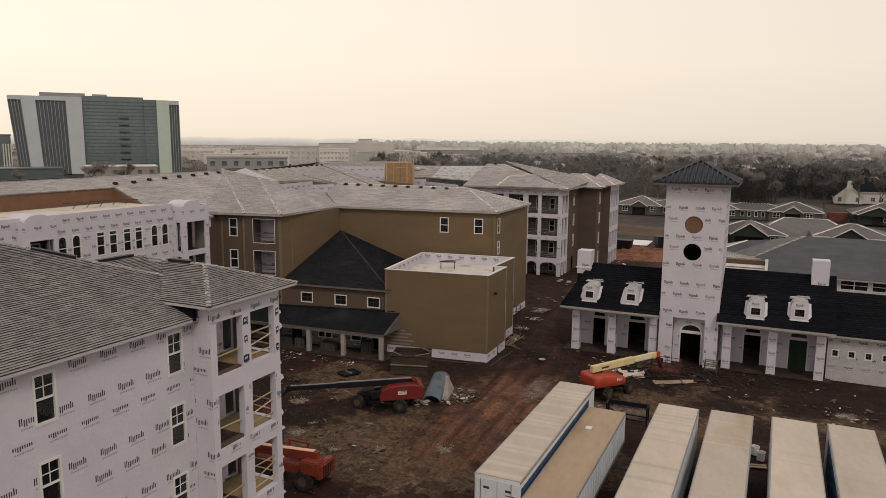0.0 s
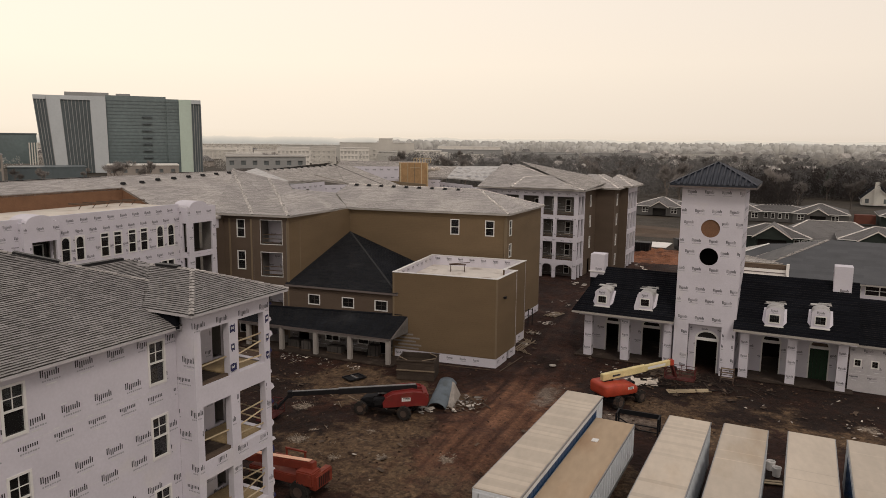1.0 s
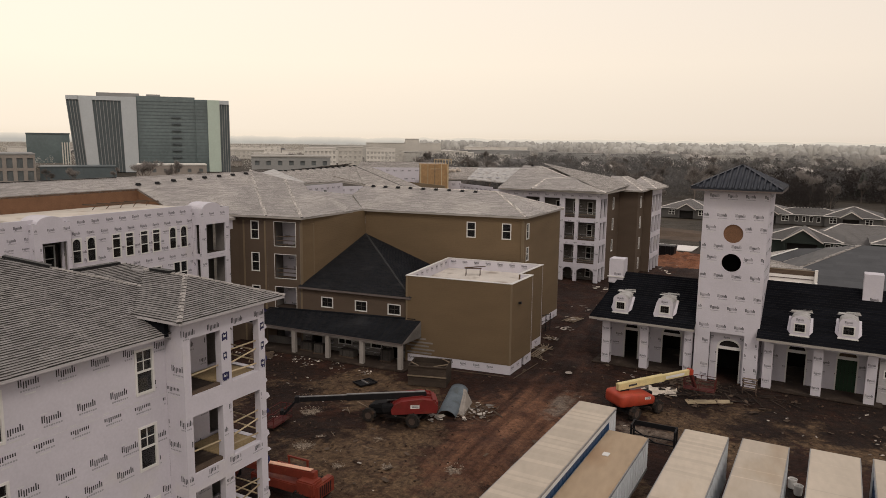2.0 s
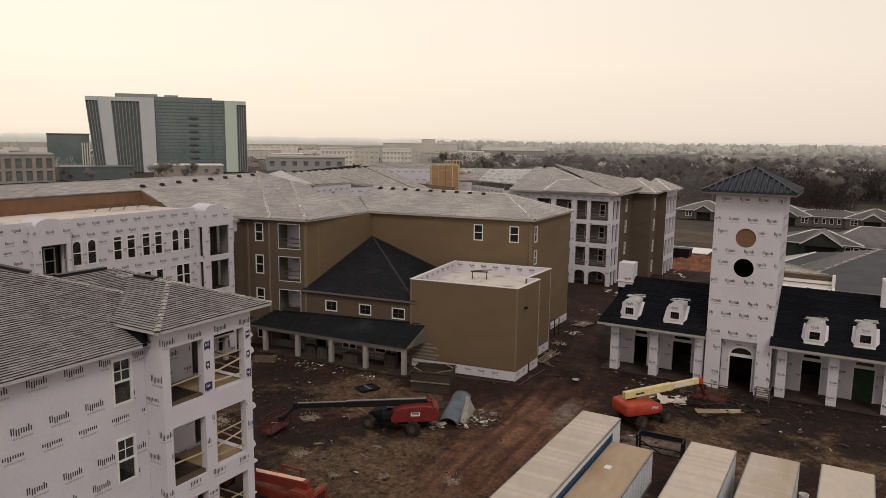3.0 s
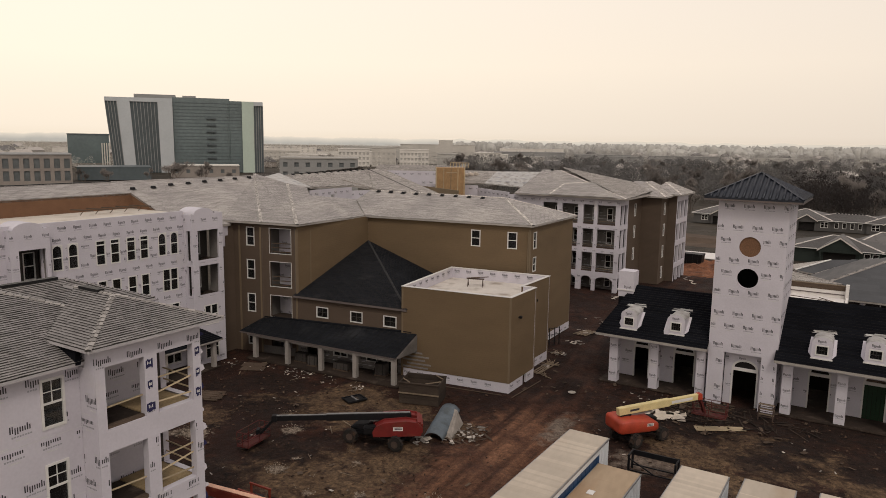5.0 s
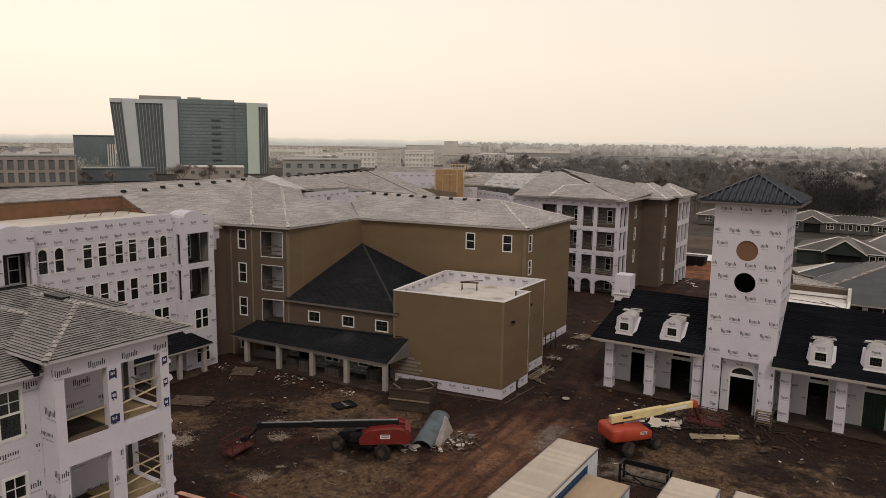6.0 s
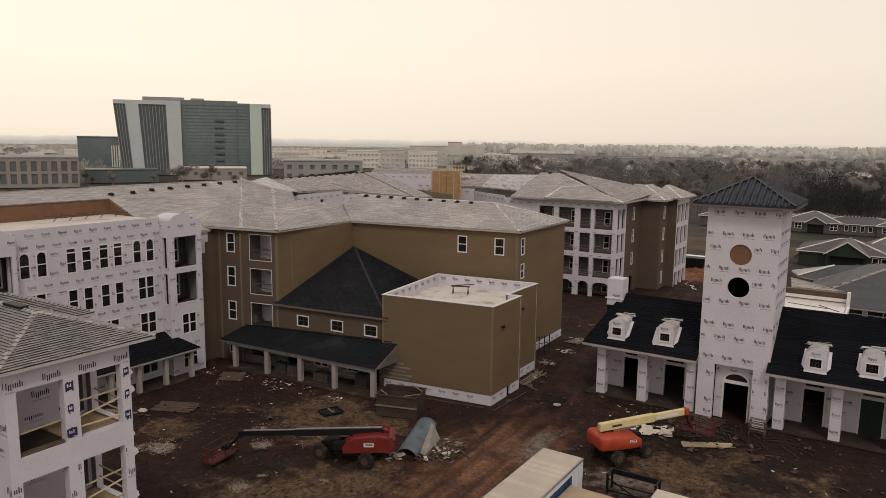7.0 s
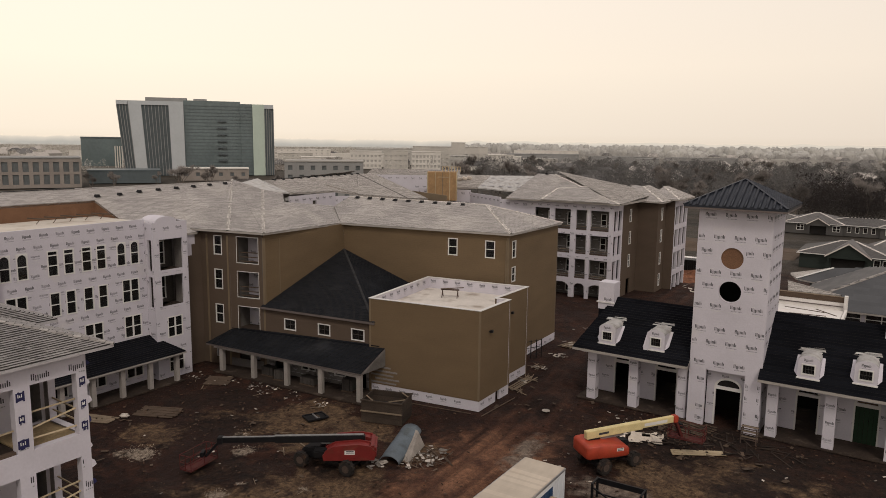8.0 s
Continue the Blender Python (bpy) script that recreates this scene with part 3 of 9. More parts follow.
def roof(P, slopes, mat, course=0.15, tab=0.9, thick=0.2, caps=(), cap_mat=CAP, edge=FASCIA, name="roof", label="", tiles=True, lift=0.032):
    """A roof of sloped faces with a deck, fascia, rows of tabs and caps along its hips and ridges."""
    deck, sh = MB(), MB()
    rng = random.Random(len(BASE) * 17 + int(abs(slopes[0][0][0]) * 10))
    for s in slopes:
        k = len(deck.f)
        deck.slab([(x, y, z - 0.02) for x, y, z in s], thick)
        deck.m[k] = 1
        if tiles:
            shingle_rows(sh, s, course, tab, rng, lift)
    r = part(name, deck, [edge if tiles else mat, mat], P, label, solid=False)
    if tiles:
        part("shingles", sh, [mat, BUTT_SHADOW if course < 0.16 or mat in (BLACKROOF, DARKROOF) else BUTT_SHADOW2], r, solid=False, kind="stuff")
    for p, q in caps:
        c = MB()
        p, q = Vector(p), Vector(q)
        d = (q - p).normalized()
        side = d.cross((0, 0, 1)).normalized()
        flat = abs(d.z) < 0.05
        up = side.cross(d).normalized()
        n = max(1, int((q - p).length / (0.3 if tiles and course < 0.2 else 0.9)))
        for i in range(n):
            a, b = p.lerp(q, i / n), p.lerp(q, min(1.0, (i + 1.12) / n))
            drop = 0.05 if flat else 0.035
            top0, top1 = up * (0.075 + rng.uniform(0, 0.01)), up * 0.045
            s = side * (0.115 if course < 0.16 else 0.17 if course < 0.3 else 0.26)
            c.poly([a - s + top0 - up * drop, a + top0, b + top1, b - s + top1 - up * drop])
            c.poly([a + top0, a + s + top0 - up * drop, b + s + top1 - up * drop, b + top1])
            c.poly([a - s + top0 - up * drop, a - s - up * 0.02, a + s - up * 0.02, a + s + top0 - up * drop, a + top0], 1)
            c.poly([a - s + top0 - up * drop, b - s + top1 - up * drop, b - s - up * 0.03, a - s - up * 0.03])
            c.poly([a + s + top0 - up * drop, a + s - up * 0.03, b + s - up * 0.03, b + s + top1 - up * drop])
        part("ridge_cap", c, [cap_mat, BUTT_SHADOW], r, solid=False, kind="stuff")
    return r


def on_plane(a, b, c, p):
    """The point p moved up or down onto the plane through a, b and c."""
    a, b, c = Vector(a), Vector(b), Vector(c)
    n = (b - a).cross(c - a)
    return (p[0], p[1], a.z - (n.x * (p[0] - a.x) + n.y * (p[1] - a.y)) / n.z)


VENT = []


def vents(r, p, q, n, size=0.34):
    """Box vents along a line of a roof."""
    if not VENT:
        mb = MB()
        mb.hexa([(-0.22, -0.22, 0), (0.22, -0.22, 0), (0.22, 0.22, 0), (-0.22, 0.22, 0), (-0.16, -0.16, 0.24), (0.16, -0.16, 0.24), (0.16, 0.16, 0.24), (-0.16, 0.16, 0.24)])
        mb.box(-0.27, 0.27, -0.27, 0.27, 0.0, 0.05)
        VENT.append(mesh_of("roof_vent", mb, BLACKM))
    top = r
    while top.parent:
        top = top.parent
    for i in range(n):
        t = (i + 0.5) / n
        c = Vector(p).lerp(Vector(q), t) - BASE[top.name]
        v = new("roof_vent", VENT[0])
        v.parent = r
        v.location = c


def slabs(P, pts, levels, th=0.3, mat=STUD):
    for z in levels:
        mb = MB()
        mb.prism(pts, z - th, z)
        part("floor_slab", mb, mat, P)

# ---- apartment wing under house wrap, beside the flight path ----
nb = thing("wrapped_apartment_building", "four-storey apartment wing in printed white wrap under grey shingle roof", "building", (-8, -50, 0))
FL = (0.55, 3.95, 7.4, 10.9)
nops = [(v + 76 - 0.02, z, 0.86, 1.88, "grid") for v in (-41.53, -47.77, -54.0, -60.3, -66.6) for z in (1.25, 4.72, 8.05, 11.38)]
NEAR_ROWS = [(13.27, 76 - 43.13, 0), (11.70, 76 - 43.79, 0), (10.86, 76 - 44.13, 1), (9.30, 76 - 43.41, 0), (8.30, 76 - 43.71, 0), (6.77, 76 - 42.95, 0), (5.80, 76 - 43.5, 1), (4.25, 76 - 44.0, 0), (3.3, 76 - 43.3, 0), (1.75, 76 - 43.8, 0)]
wall(nb, (1.2, -76), (1.2, -40.05), 0, 13.75, nops, prints=1.0, lattice=(NEAR_ROWS, 1.41))
wall(nb, (1.2, -40.05), (2.3, -40.05), 0, 14.3, prints=1.0, name="bay_wall")
bops = []
for f, (z, h) in enumerate(((0.55, 2.6), (3.95, 2.6), (7.4, 2.62), (10.95, 2.55))):
    bops += [(0.39, z, 1.72, h, "open"), (2.70, z, 1.78, h, "open")]
wall(nb, (2.3, -40.05), (2.3, -35.15), 0, 14.3, bops, th=0.35, name="balcony_wall", prints=0.9, phase=0.3)
wall(nb, (2.3, -35.15), (-0.5, -35.15), 0, 14.3, [(0.45, z, 2.0, h, "open") for z, h in ((0.55, 2.6), (3.95, 2.6), (7.4, 2.62), (10.95, 2.55))], th=0.3, name="balcony_wall")
wall(nb, (-0.5, -40.05), (-0.5, -35.15), 0, 14.3, [(3.85, z, 0.8, 2.2, "open") for z in FL], name="balcony_back_wall", prints=0.95, phase=0.5)
wall(nb, (-0.5, -35.4), (-18.0, -35.4), 0, 13.75, [(s, z, 0.86, 1.88, "grid") for s in (3, 9) for z in (1.25, 4.72, 8.05, 11.38)], prints=1.0)
wall(nb, (-18.0, -35.4), (-18.0, -76), 0, 13.75)
wall(nb, (-18.0, -76), (1.2, -76), 0, 13.75)
slabs(nb, [(-17.8, -75.8), (1.0, -75.8), (1.0, -40.2), (-0.6, -40.2), (-0.6, -35.7), (-17.8, -35.7)], FL)
for z in FL[1:]:
    mb = MB()
    mb.box(-0.3, 1.95, -37.62, -35.45, z - 0.32, z - 0.02)
    part("balcony_floor", mb, PLYWOOD, nb, "raw plywood balcony floor")
    mb = MB()
    mb.box(-0.3, 1.95, -39.85, -37.64, z - 0.32, z - 0.06)
    part("balcony_floor", mb, SHADED_MUD, nb, "dark balcony floor")
    mb = MB()
    mb.box(1.98, 2.2, -39.64, -37.96, z + 0.002, z + 0.16)
    part("edge_board", mb, OLDWOOD, nb, "dark weathered edge board")
rails = random.Random(4)
for k, z in enumerate(FL):
    for a, b, hs in (((2.1, -39.66), (2.1, -37.95), (0.93,)), ((2.1, -37.35), (2.1, -35.57), (0.42, 0.98, 1.5)), ((1.85, -35.3), (-0.15, -35.3), (0.45, 0.95))):
        for h in hs:
            mb = MB()
            j = rails.uniform(-0.05, 0.05) + (0.16 if h == 0.98 else 0.0)
            mb.beam((*a, z + h - j), (*b, z + h + j), 0.038, 0.06)
            part("guard_rail", mb, LUMBER, nb, "raw lumber guard rail")
for v, z, w in ((-37.72, 13.2, 0.32), (-37.72, 11.35, 0.40), (-37.72, 12.3, 0.22), (-35.35, 13.15, 0.24), (-35.35, 12.2, 0.20), (-35.35, 11.3, 0.26)):
    mb = MB()
    n_ = 5
    for i in range(n_):
        a, b = v - w / 2 + w * i / n_, v - w / 2 + w * (i + 1) / n_
        lo = z - 0.16 - rails.uniform(-0.03, 0.09)
        mb.box(2.312, 2.318, a, b, lo, z + 0.14 + rails.uniform(-0.03, 0.03))
    tg = part("blue_label", mb, BLUE_TAPE, nb, "dark blue wrap label with torn edge")
    mb = MB()
    for i in range(3):
        mb.box(2.319, 2.322, v - w * 0.3 + w * 0.2 * i, v - w * 0.3 + w * 0.2 * i + 0.035, z - 0.07, z + 0.06 - 0.04 * (i % 2))
    part("marking", mb, VINYL, tg, "pale bars of lettering")
rag = random.Random(8)
for i in range(16):
    z = 1.2 + i * 0.82 + rag.uniform(-0.3, 0.3)
    a, w = rag.uniform(0.15, 0.5), rag.uniform(0.05, 0.16)
    mb = MB()
    mb.hexa([(2.29, -35.15, z), (2.31, -35.15, z), (2.31 + w * 0.5, -35.15 + w, z + a * 0.3), (2.29 + w * 0.5, -35.15 + w, z + a * 0.3), (2.29, -35.15, z + a), (2.31, -35.15, z + a), (2.31 + w * 0.3, -35.15 + w * 0.6, z + a * 0.8), (2.29 + w * 0.3, -35.15 + w * 0.6, z + a * 0.8)])
    part("torn_flap", mb, WRAP if i % 3 else BLUE_TAPE, nb, "torn edge of house wrap")
mb = MB()
mb.box(0.2, 1.3, -39.8, -39.75, 4.0, 6.2)
mb.beam((1.6, -38.9, 4.0), (0.6, -38.2, 5.6), 0.06, 0.06)
part("leaning_boards", mb, OLDWOOD, nb)
zr = 13.75 + 9.95 * 0.385
r = roof(nb, [[(1.65, -76.5, 13.75), (1.65, -35.0, 13.75), (-8.3, -44.95, zr), (-8.3, -76.5, zr)],
              [(1.65, -35.0, 13.75), (-18.3, -35.0, 13.75), (-8.3, -44.95, zr)],
              [(-18.3, -35.0, 13.75), (-18.3, -76.5, 13.75), (-8.3, -76.5, zr), (-8.3, -44.95, zr)]],
         SHINGLE_N, 0.145, 0.33, 0.12, edge=FASCIA_N, cap_mat=CAP_N, lift=0.052, caps=[((1.65, -35, 13.75), (-8.3, -44.95, zr)), ((-18.3, -35, 13.75), (-8.3, -44.95, zr)), ((-8.3, -44.95, zr), (-8.3, -76, zr))])
za = 14.45 + 3.17 * 0.37
r2 = roof(nb, [[(2.75, -40.55, 14.45), (2.75, -34.2, 14.45), (-0.42, -37.37, za)],
               [(-0.15, -40.55, 14.45), (2.75, -40.55, 14.45), (-0.42, -37.37, za), (-3.2, -37.37, za)],
               [(2.75, -34.2, 14.45), (-1.0, -34.2, 14.45), (-4.2, -37.37, za), (-0.42, -37.37, za)]],
          SHINGLE_N, 0.145, 0.33, 0.12, edge=FASCIA_N, cap_mat=CAP_N, lift=0.052, caps=[((2.75, -40.55, 14.45), (-0.42, -37.37, za)), ((2.75, -34.2, 14.45), (-0.42, -37.37, za)), ((-0.42, -37.37, za), (-3.2, -37.37, za))], name="bay_roof")
roof(nb, [[(-9.6, -33.0, 14.3), (-9.6, -36.6, 14.3), (-6.6, -39.3, 15.4), (-6.6, -36.0, 15.4)],
          [(-3.6, -36.6, 14.3), (-3.6, -33.0, 14.3), (-6.6, -36.0, 15.4), (-6.6, -39.3, 15.4)],
          [(-3.6, -33.0, 14.3), (-9.6, -33.0, 14.3), (-6.6, -36.0, 15.4)]], SHINGLE_N, 0.145, 0.33, 0.12, edge=FASCIA_N, cap_mat=CAP_N, lift=0.052, name="bay_roof")
for a, b in (((-1.3, -37.37, za + 0.06), (-2.7, -37.37, za + 0.06)), ((-6.6, -36.3, 15.46), (-6.6, -38.9, 15.46)), ((-4.6, -41.2, 16.2), (-5.9, -42.5, 16.7))):
    mb = MB()
    mb.beam(a, b, 0.34, 0.12)
    part("ridge_vent", mb, BLACKM, r2)

# Black wedge stands in for the shade under the bay's eave.
mb = MB()
wz = lambda u: 13.75 + (1.65 - u) * 0.385
mb.hexa([(-0.1, -40.42, wz(-0.1) - 0.1), (1.66, -40.42, wz(1.66) - 0.1), (1.66, -40.2, wz(1.66) - 0.1), (-0.1, -40.2, wz(-0.1) - 0.1),
         (-0.1, -40.42, 14.42), (1.66, -40.42, 14.34), (1.66, -40.2, 14.34), (-0.1, -40.2, 14.42)])
part("open_eave", mb, BLACKROOF, r, "black wedge painted as shade under the bay's eave", solid=False)

# ---- long white apartment building with a parapet ----
wb = thing("white_parapet_building", "long white-wrapped apartment building with parapet and arched windows", "building", (-36, -18, 0))
V0, UF = -44.0, -29.8
wops = [(-26.75 - V0, 10.45, 2.4, 3.0, "open"), (-26.75 - V0, 7.0, 2.4, 3.0, "open")]
for v, k in ((-22.15, "arch"), (-23.5, "arch"), (-13.56, "arch"), (-12.24, "arch")):
    wops.append((v - V0, 11.3, 0.84, 2.1, k))
for v in (-19.71, -18.36, -16.8, -15.47):
    wops += [(v - V0, 11.27, 0.86, 2.1, "transom"), (v - V0, 7.82, 0.84, 2.02, "dh")]
for v, z, h in ((-13.2, 7.85, 2.1), (-23.2, 7.85, 2.1), (-13.15, 4.55, 2.0), (-16.9, 4.55, 2.0), (-20.4, 4.55, 2.0), (-13.2, 0.7, 2.0), (-16.9, 0.7, 2.0), (-20.4, 0.7, 2.0), (-33.2, 11.3, 2.0), (-33.2, 7.85, 2.0), (-37.5, 11.3, 2.0), (-37.5, 7.85, 2.0)):
    wops.append((v - V0, z, 1.66, h, "pair"))
wall(wb, (UF, V0), (UF, -10.72), 0, 15.3, wops, prints=0.9, lattice=([(14.75 - 0.82 * i - 0.12 * (i % 2), (0.0, 0.7, 0.35, 1.0)[i % 4] + 0.11 * i, 1 if i % 4 == 2 else 0) for i in range(18)], 1.34))
for v0, v1, u, top in ((-10.72, -7.0, -28.6, 15.0), (-27.1, -24.0, -29.1, 15.0)):
    L = v1 - v0
    b = [(0.66, 10.5, 2.5 if L > 3.2 else 2.1, 2.9, "open"), (0.75, 7.05, 2.35 if L > 3.2 else 2.1, 2.9, "open"), (1.2, 4.0, 1.6, 1.95, "pair"), (1.2, 0.6, 1.6, 2.0, "pair")]
    wall(wb, (u, v0), (u, v1), 0, top, b, prints=0.8, name="bay_wall")
    wall(wb, (UF, v0), (u, v0), 0, top, [(0.35, 10.5, 0.55, 2.9, "open"), (0.35, 7.05, 0.55, 2.9, "open")] if u > -29 else [], prints=0.8, name="bay_wall")
    wall(wb, (u, v1), (UF - 0.6, v1), 0, top, prints=0.8, name="bay_wall")
    wall(wb, (UF - 1.2, v0), (UF - 1.2, v1), 0, 14.0, [(1.9, z, 0.9, 2.2, "dh") for z in (7.3, 10.7)], mat=SHADED_GREY, name="balcony_back_wall")
    for z in (6.9, 10.35, 14.0):
        mb = MB()
        mb.box(UF - 1.2, u - 0.2, v0 + 0.2, v1 - 0.2, z - 0.3, z)
        part("balcony_floor", mb, SHADED_MUD, wb)
    mb, n, w = MB(), 10, 1.3
    mid = v0 + 1.45
    ring = [(mid - 1.15 * math.cos(math.pi * i / n), top + 0.55 * math.sin(math.pi * i / n)) for i in range(n + 1)]
    k = len(ring)
    mb.v = [(u + 0.0, y, z) for y, z in ring] + [(u - 2.2, y, z) for y, z in ring]
    mb.f = [tuple(range(k)), tuple(range(2 * k - 1, k - 1, -1))] + [(i, i + 1, k + i + 1, k + i) for i in range(k - 1)] + [(k - 1, 0, k, 2 * k - 1)]
    mb.m = [0] * len(mb.f)
    part("barrel_cap", mb, WRAP, wb, "rounded white parapet cap")
wall(wb, (-30.4, -7.0), (-30.4, -3.8), 0, 13.45, (), SIDING2)
mb = MB()
mb.box(-30.404, -30.385, -6.98, -5.2, 11.2, 13.4)
mb.box(-30.404, -30.385, -5.2, -4.8, 12.3, 13.3)
part("bare_wrap_strip", mb, WRAP, wb, "torn white wrap beside the siding")
slabs(wb, [(-47, V0 + 0.3), (UF - 0.3, V0 + 0.3), (UF - 0.3, -8), (-47, -8)], (3.5, 6.9, 10.35))
mb = MB()
mb.box(-38.1, -30.05, -27.0, -10.4, 14.6, 15.02)
part("terrace_roof", mb, MEMBRANE, wb, "white membrane terrace roof")
zf = lambda u: 13.5 + (-30.2 - u) * 0.39
mb = MB()
mb.box(-38.35, -38.1, -27.0, -10.4, 15.02, zf(-38.1) - 0.05)
part("board_wall", mb, OSB_D, wb, "brown strand-board wall")
for v in (-10.4, -27.0):
    mb = MB()
    pts = [(-34.0, 15.02), (-38.1, 15.02), (-38.1, zf(-38.1) - 0.05), (-32.6, zf(-32.6) - 0.02)]
    mb.hexa([(u, v, z) for u, z in pts] + [(u, v + 0.15, z) for u, z in pts])
    part("board_wall", mb, OSB_D, wb, "brown strand-board wall")
for i in range(5):
    mb = MB()
    v = -17.5 + i * 1.5
    mb.beam((-35.5, v, 15.02), (-35.3, v + 0.3, 15.5), 0.06, 0.06)
    mb.beam((-36.6, v - 0.2, 15.5), (-34.2, v + 0.5, 15.5), 0.08, 0.12)
    part("loose_lumber", mb, OLDWOOD, wb)
ur = -40.7
zt = zf(ur)
rw = roof(wb, [[(-30.2, -10.4, 13.5), (-30.2, -4.6, 13.5), (ur, 9.6, zt), (ur, -10.4, zt)],
               [(-38.1, -27.0, zf(-38.1)), (-38.1, -10.4, zf(-38.1)), (ur, -10.4, zt), (ur, -27.0, zt)],
               [(-30.2, -48.0, 13.5), (-30.2, -27.0, 13.5), (ur, -27.0, zt), (ur, -48.0, zt)],
               [(ur, 9.6, zt), (-51.0, 9.6, 13.6), (-51.0, -48.0, 13.6), (ur, -48.0, zt)]],
          SHINGLE, 0.18, 1.2, caps=[((ur, -48, zt), (ur, 9.6, zt))], cap_mat=SHINGLE, lift=0.02)
vents(rw, (ur + 1.6, -6.0, zt - 0.6), (ur + 0.5, 8.5, zt - 0.2), 6)
vents(rw, (ur + 2.0, -11.0, zt - 0.75), (ur + 1.8, -6.0, zt - 0.7), 2)
mb = MB()
mb.beam((ur, -48, zt + 0.03), (ur, -11.0, zt + 0.03), 0.3, 0.14)
part("ridge_vent", mb, BLACKM, rw)
wall(wb, (-51, 9), (-51, V0), 0, 13.5)
wall(wb, (-51, V0), (UF, V0), 0, 13.5)
# its porch
wp = thing("front_porch", "low black porch roof on square white columns along the white building", "porch", (-28.2, -14, 0))
roof(wp, [[(-26.7, -24.6, 2.9), (-26.7, -9.0, 2.9), (-29.78, -10.75, 4.35), (-29.78, -24.6, 4.35)], [(-26.7, -9.0, 2.9), (-28.55, -9.0, 2.95), (-29.78, -10.75, 4.35)]],
     BLACKROOF, 0.25, 2.5, 0.14, edge=FASCIA)
for v in (-9.75, -12.55, -15.3, -18.0, -20.7, -23.5):
    mb = MB()
    mb.box(-27.45, -27.05, v - 0.2, v + 0.2, 0.0, 2.75)
    part("column", mb, COLUMN, wp, bevel=0.015)
mb = MB()
mb.box(-27.5, -27.0, -24.4, -9.3, 2.55, 2.85)
part("beam", mb, COLUMN, wp)
mb = MB()
mb.box(-29.75, -26.9, -24.6, -9.2, 0.0, 0.12)
part("porch_slab", mb, SHADED_MUD, wp)

# ---- tan apartment building: main block, wing, low block and porch ----
FLAT = Matrix.Identity(4)
tb = thing("tan_apartment_building", "four-storey apartment building clad in tan lap siding with grey hipped roof", "building", (-16, 12, 0), FLAT)
A, B, C = (-21.5, 12.3), (-2.35, 12.72), (-0.95, 25.3)
wall(tb, A, B, 0, 13.62, [(12.62, 11.15, 1.0, 1.72, "dh"), (16.72, 11.15, 1.0, 1.72, "dh")], SIDING)
wall(tb, B, C, 0.0, 13.62, [(0.9, 11.15, 0.8, 1.72, "dh"), (0.9, 8.7, 0.8, 1.5, "dh")], SIDING)
wall(tb, C, (-24, 25.3), 0, 13.62, (), SIDING)
wall(tb, (B[0] + 0.03, B[1] + 0.05), (C[0] + 0.03, C[1] - 0.05), 0.0, 0.85, (), WRAP, 0.03, prints=0.8, name="base_strip", label="white wrap strip at the foot")
W0, W1, W2 = (-32.2, 0.15), (-27.15, 0.42), (-22.95, 0.72)
wall(tb, W0, W1, 0, 13.62, [(3.15, z, 0.95, h, "dh") for z, h in ((11.3, 1.9), (7.82, 1.98), (4.32, 1.9), (0.8, 1.9))], SIDING2)
wall(tb, (W1[0], W1[1] - 0.25), (W2[0], W2[1] - 0.25), 0, 13.62, [(1.1, z, 2.42, h, "open") for z, h in ((10.72, 2.52), (7.28, 2.52), (4.05, 2.25), (0.4, 2.4))], SIDING2)
wall(tb, W1, (W1[0], W1[1] - 0.25), 0, 13.62, (), SIDING2)
wall(tb, (W2[0], W2[1] - 0.25), A, 0, 13.62, (), SIDING)
wall(tb, (-32.2, 16), W0, 0, 13.62, (), SIDING2)
for z in (0.3, 4.0, 7.1, 10.55):
    mb = MB()
    mb.box(-26.4, -23.2, 0.5, 2.4, z - 0.25, z)
    part("balcony_floor", mb, SHADED_MUD, tb)
wall(tb, (-26.5, 2.3), (-23.1, 2.3), 0, 13.62, [(2.3, z, 0.75, 2.0, "dh") for z in (0.6, 4.2, 7.5, 11.0)], WRAP, name="balcony_back_wall", prints=0.8)
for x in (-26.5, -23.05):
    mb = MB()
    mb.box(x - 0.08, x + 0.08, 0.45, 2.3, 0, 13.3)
    part("balcony_side", mb, SHADED_SHEATH, tb)
for z, h in ((10.72, 0.5), (10.72, 0.95), (7.28, 0.5), (7.28, 0.95), (10.72, 0.08), (7.28, 0.08)):
    mb = MB()
    mb.beam((-26.0, 0.62, z + h), (-23.65, 0.78, z + h + 0.04), 0.05, 0.09)
    part("guard_rail", mb, OLDWOOD, tb)
for x0, x1, y, zs in ((-26.08, -23.60, 0.335, (10.72, 7.28, 4.05)),):
    for z, h in ((10.72, 2.52), (7.28, 2.52), (4.05, 2.25)):
        mb = MB()
        for a, b_, c, d in ((x0 - 0.05, x1 + 0.05, z + h, z + h + 0.06), (x0 - 0.05, x1 + 0.05, z - 0.07, z), (x0 - 0.05, x0, z, z + h), (x1, x1 + 0.05, z, z + h)):
            mb.hexa([(a, y - 0.10 + (a + 26) * 0.07, c), (b_, y - 0.10 + (b_ + 26) * 0.07, c), (b_, y + 0.1 + (b_ + 26) * 0.07, c), (a, y + 0.1 + (a + 26) * 0.07, c),
                     (a, y - 0.10 + (a + 26) * 0.07, d), (b_, y - 0.10 + (b_ + 26) * 0.07, d), (b_, y + 0.1 + (b_ + 26) * 0.07, d), (a, y + 0.1 + (a + 26) * 0.07, d)])
        part("opening_trim", mb, VINYL, tb)
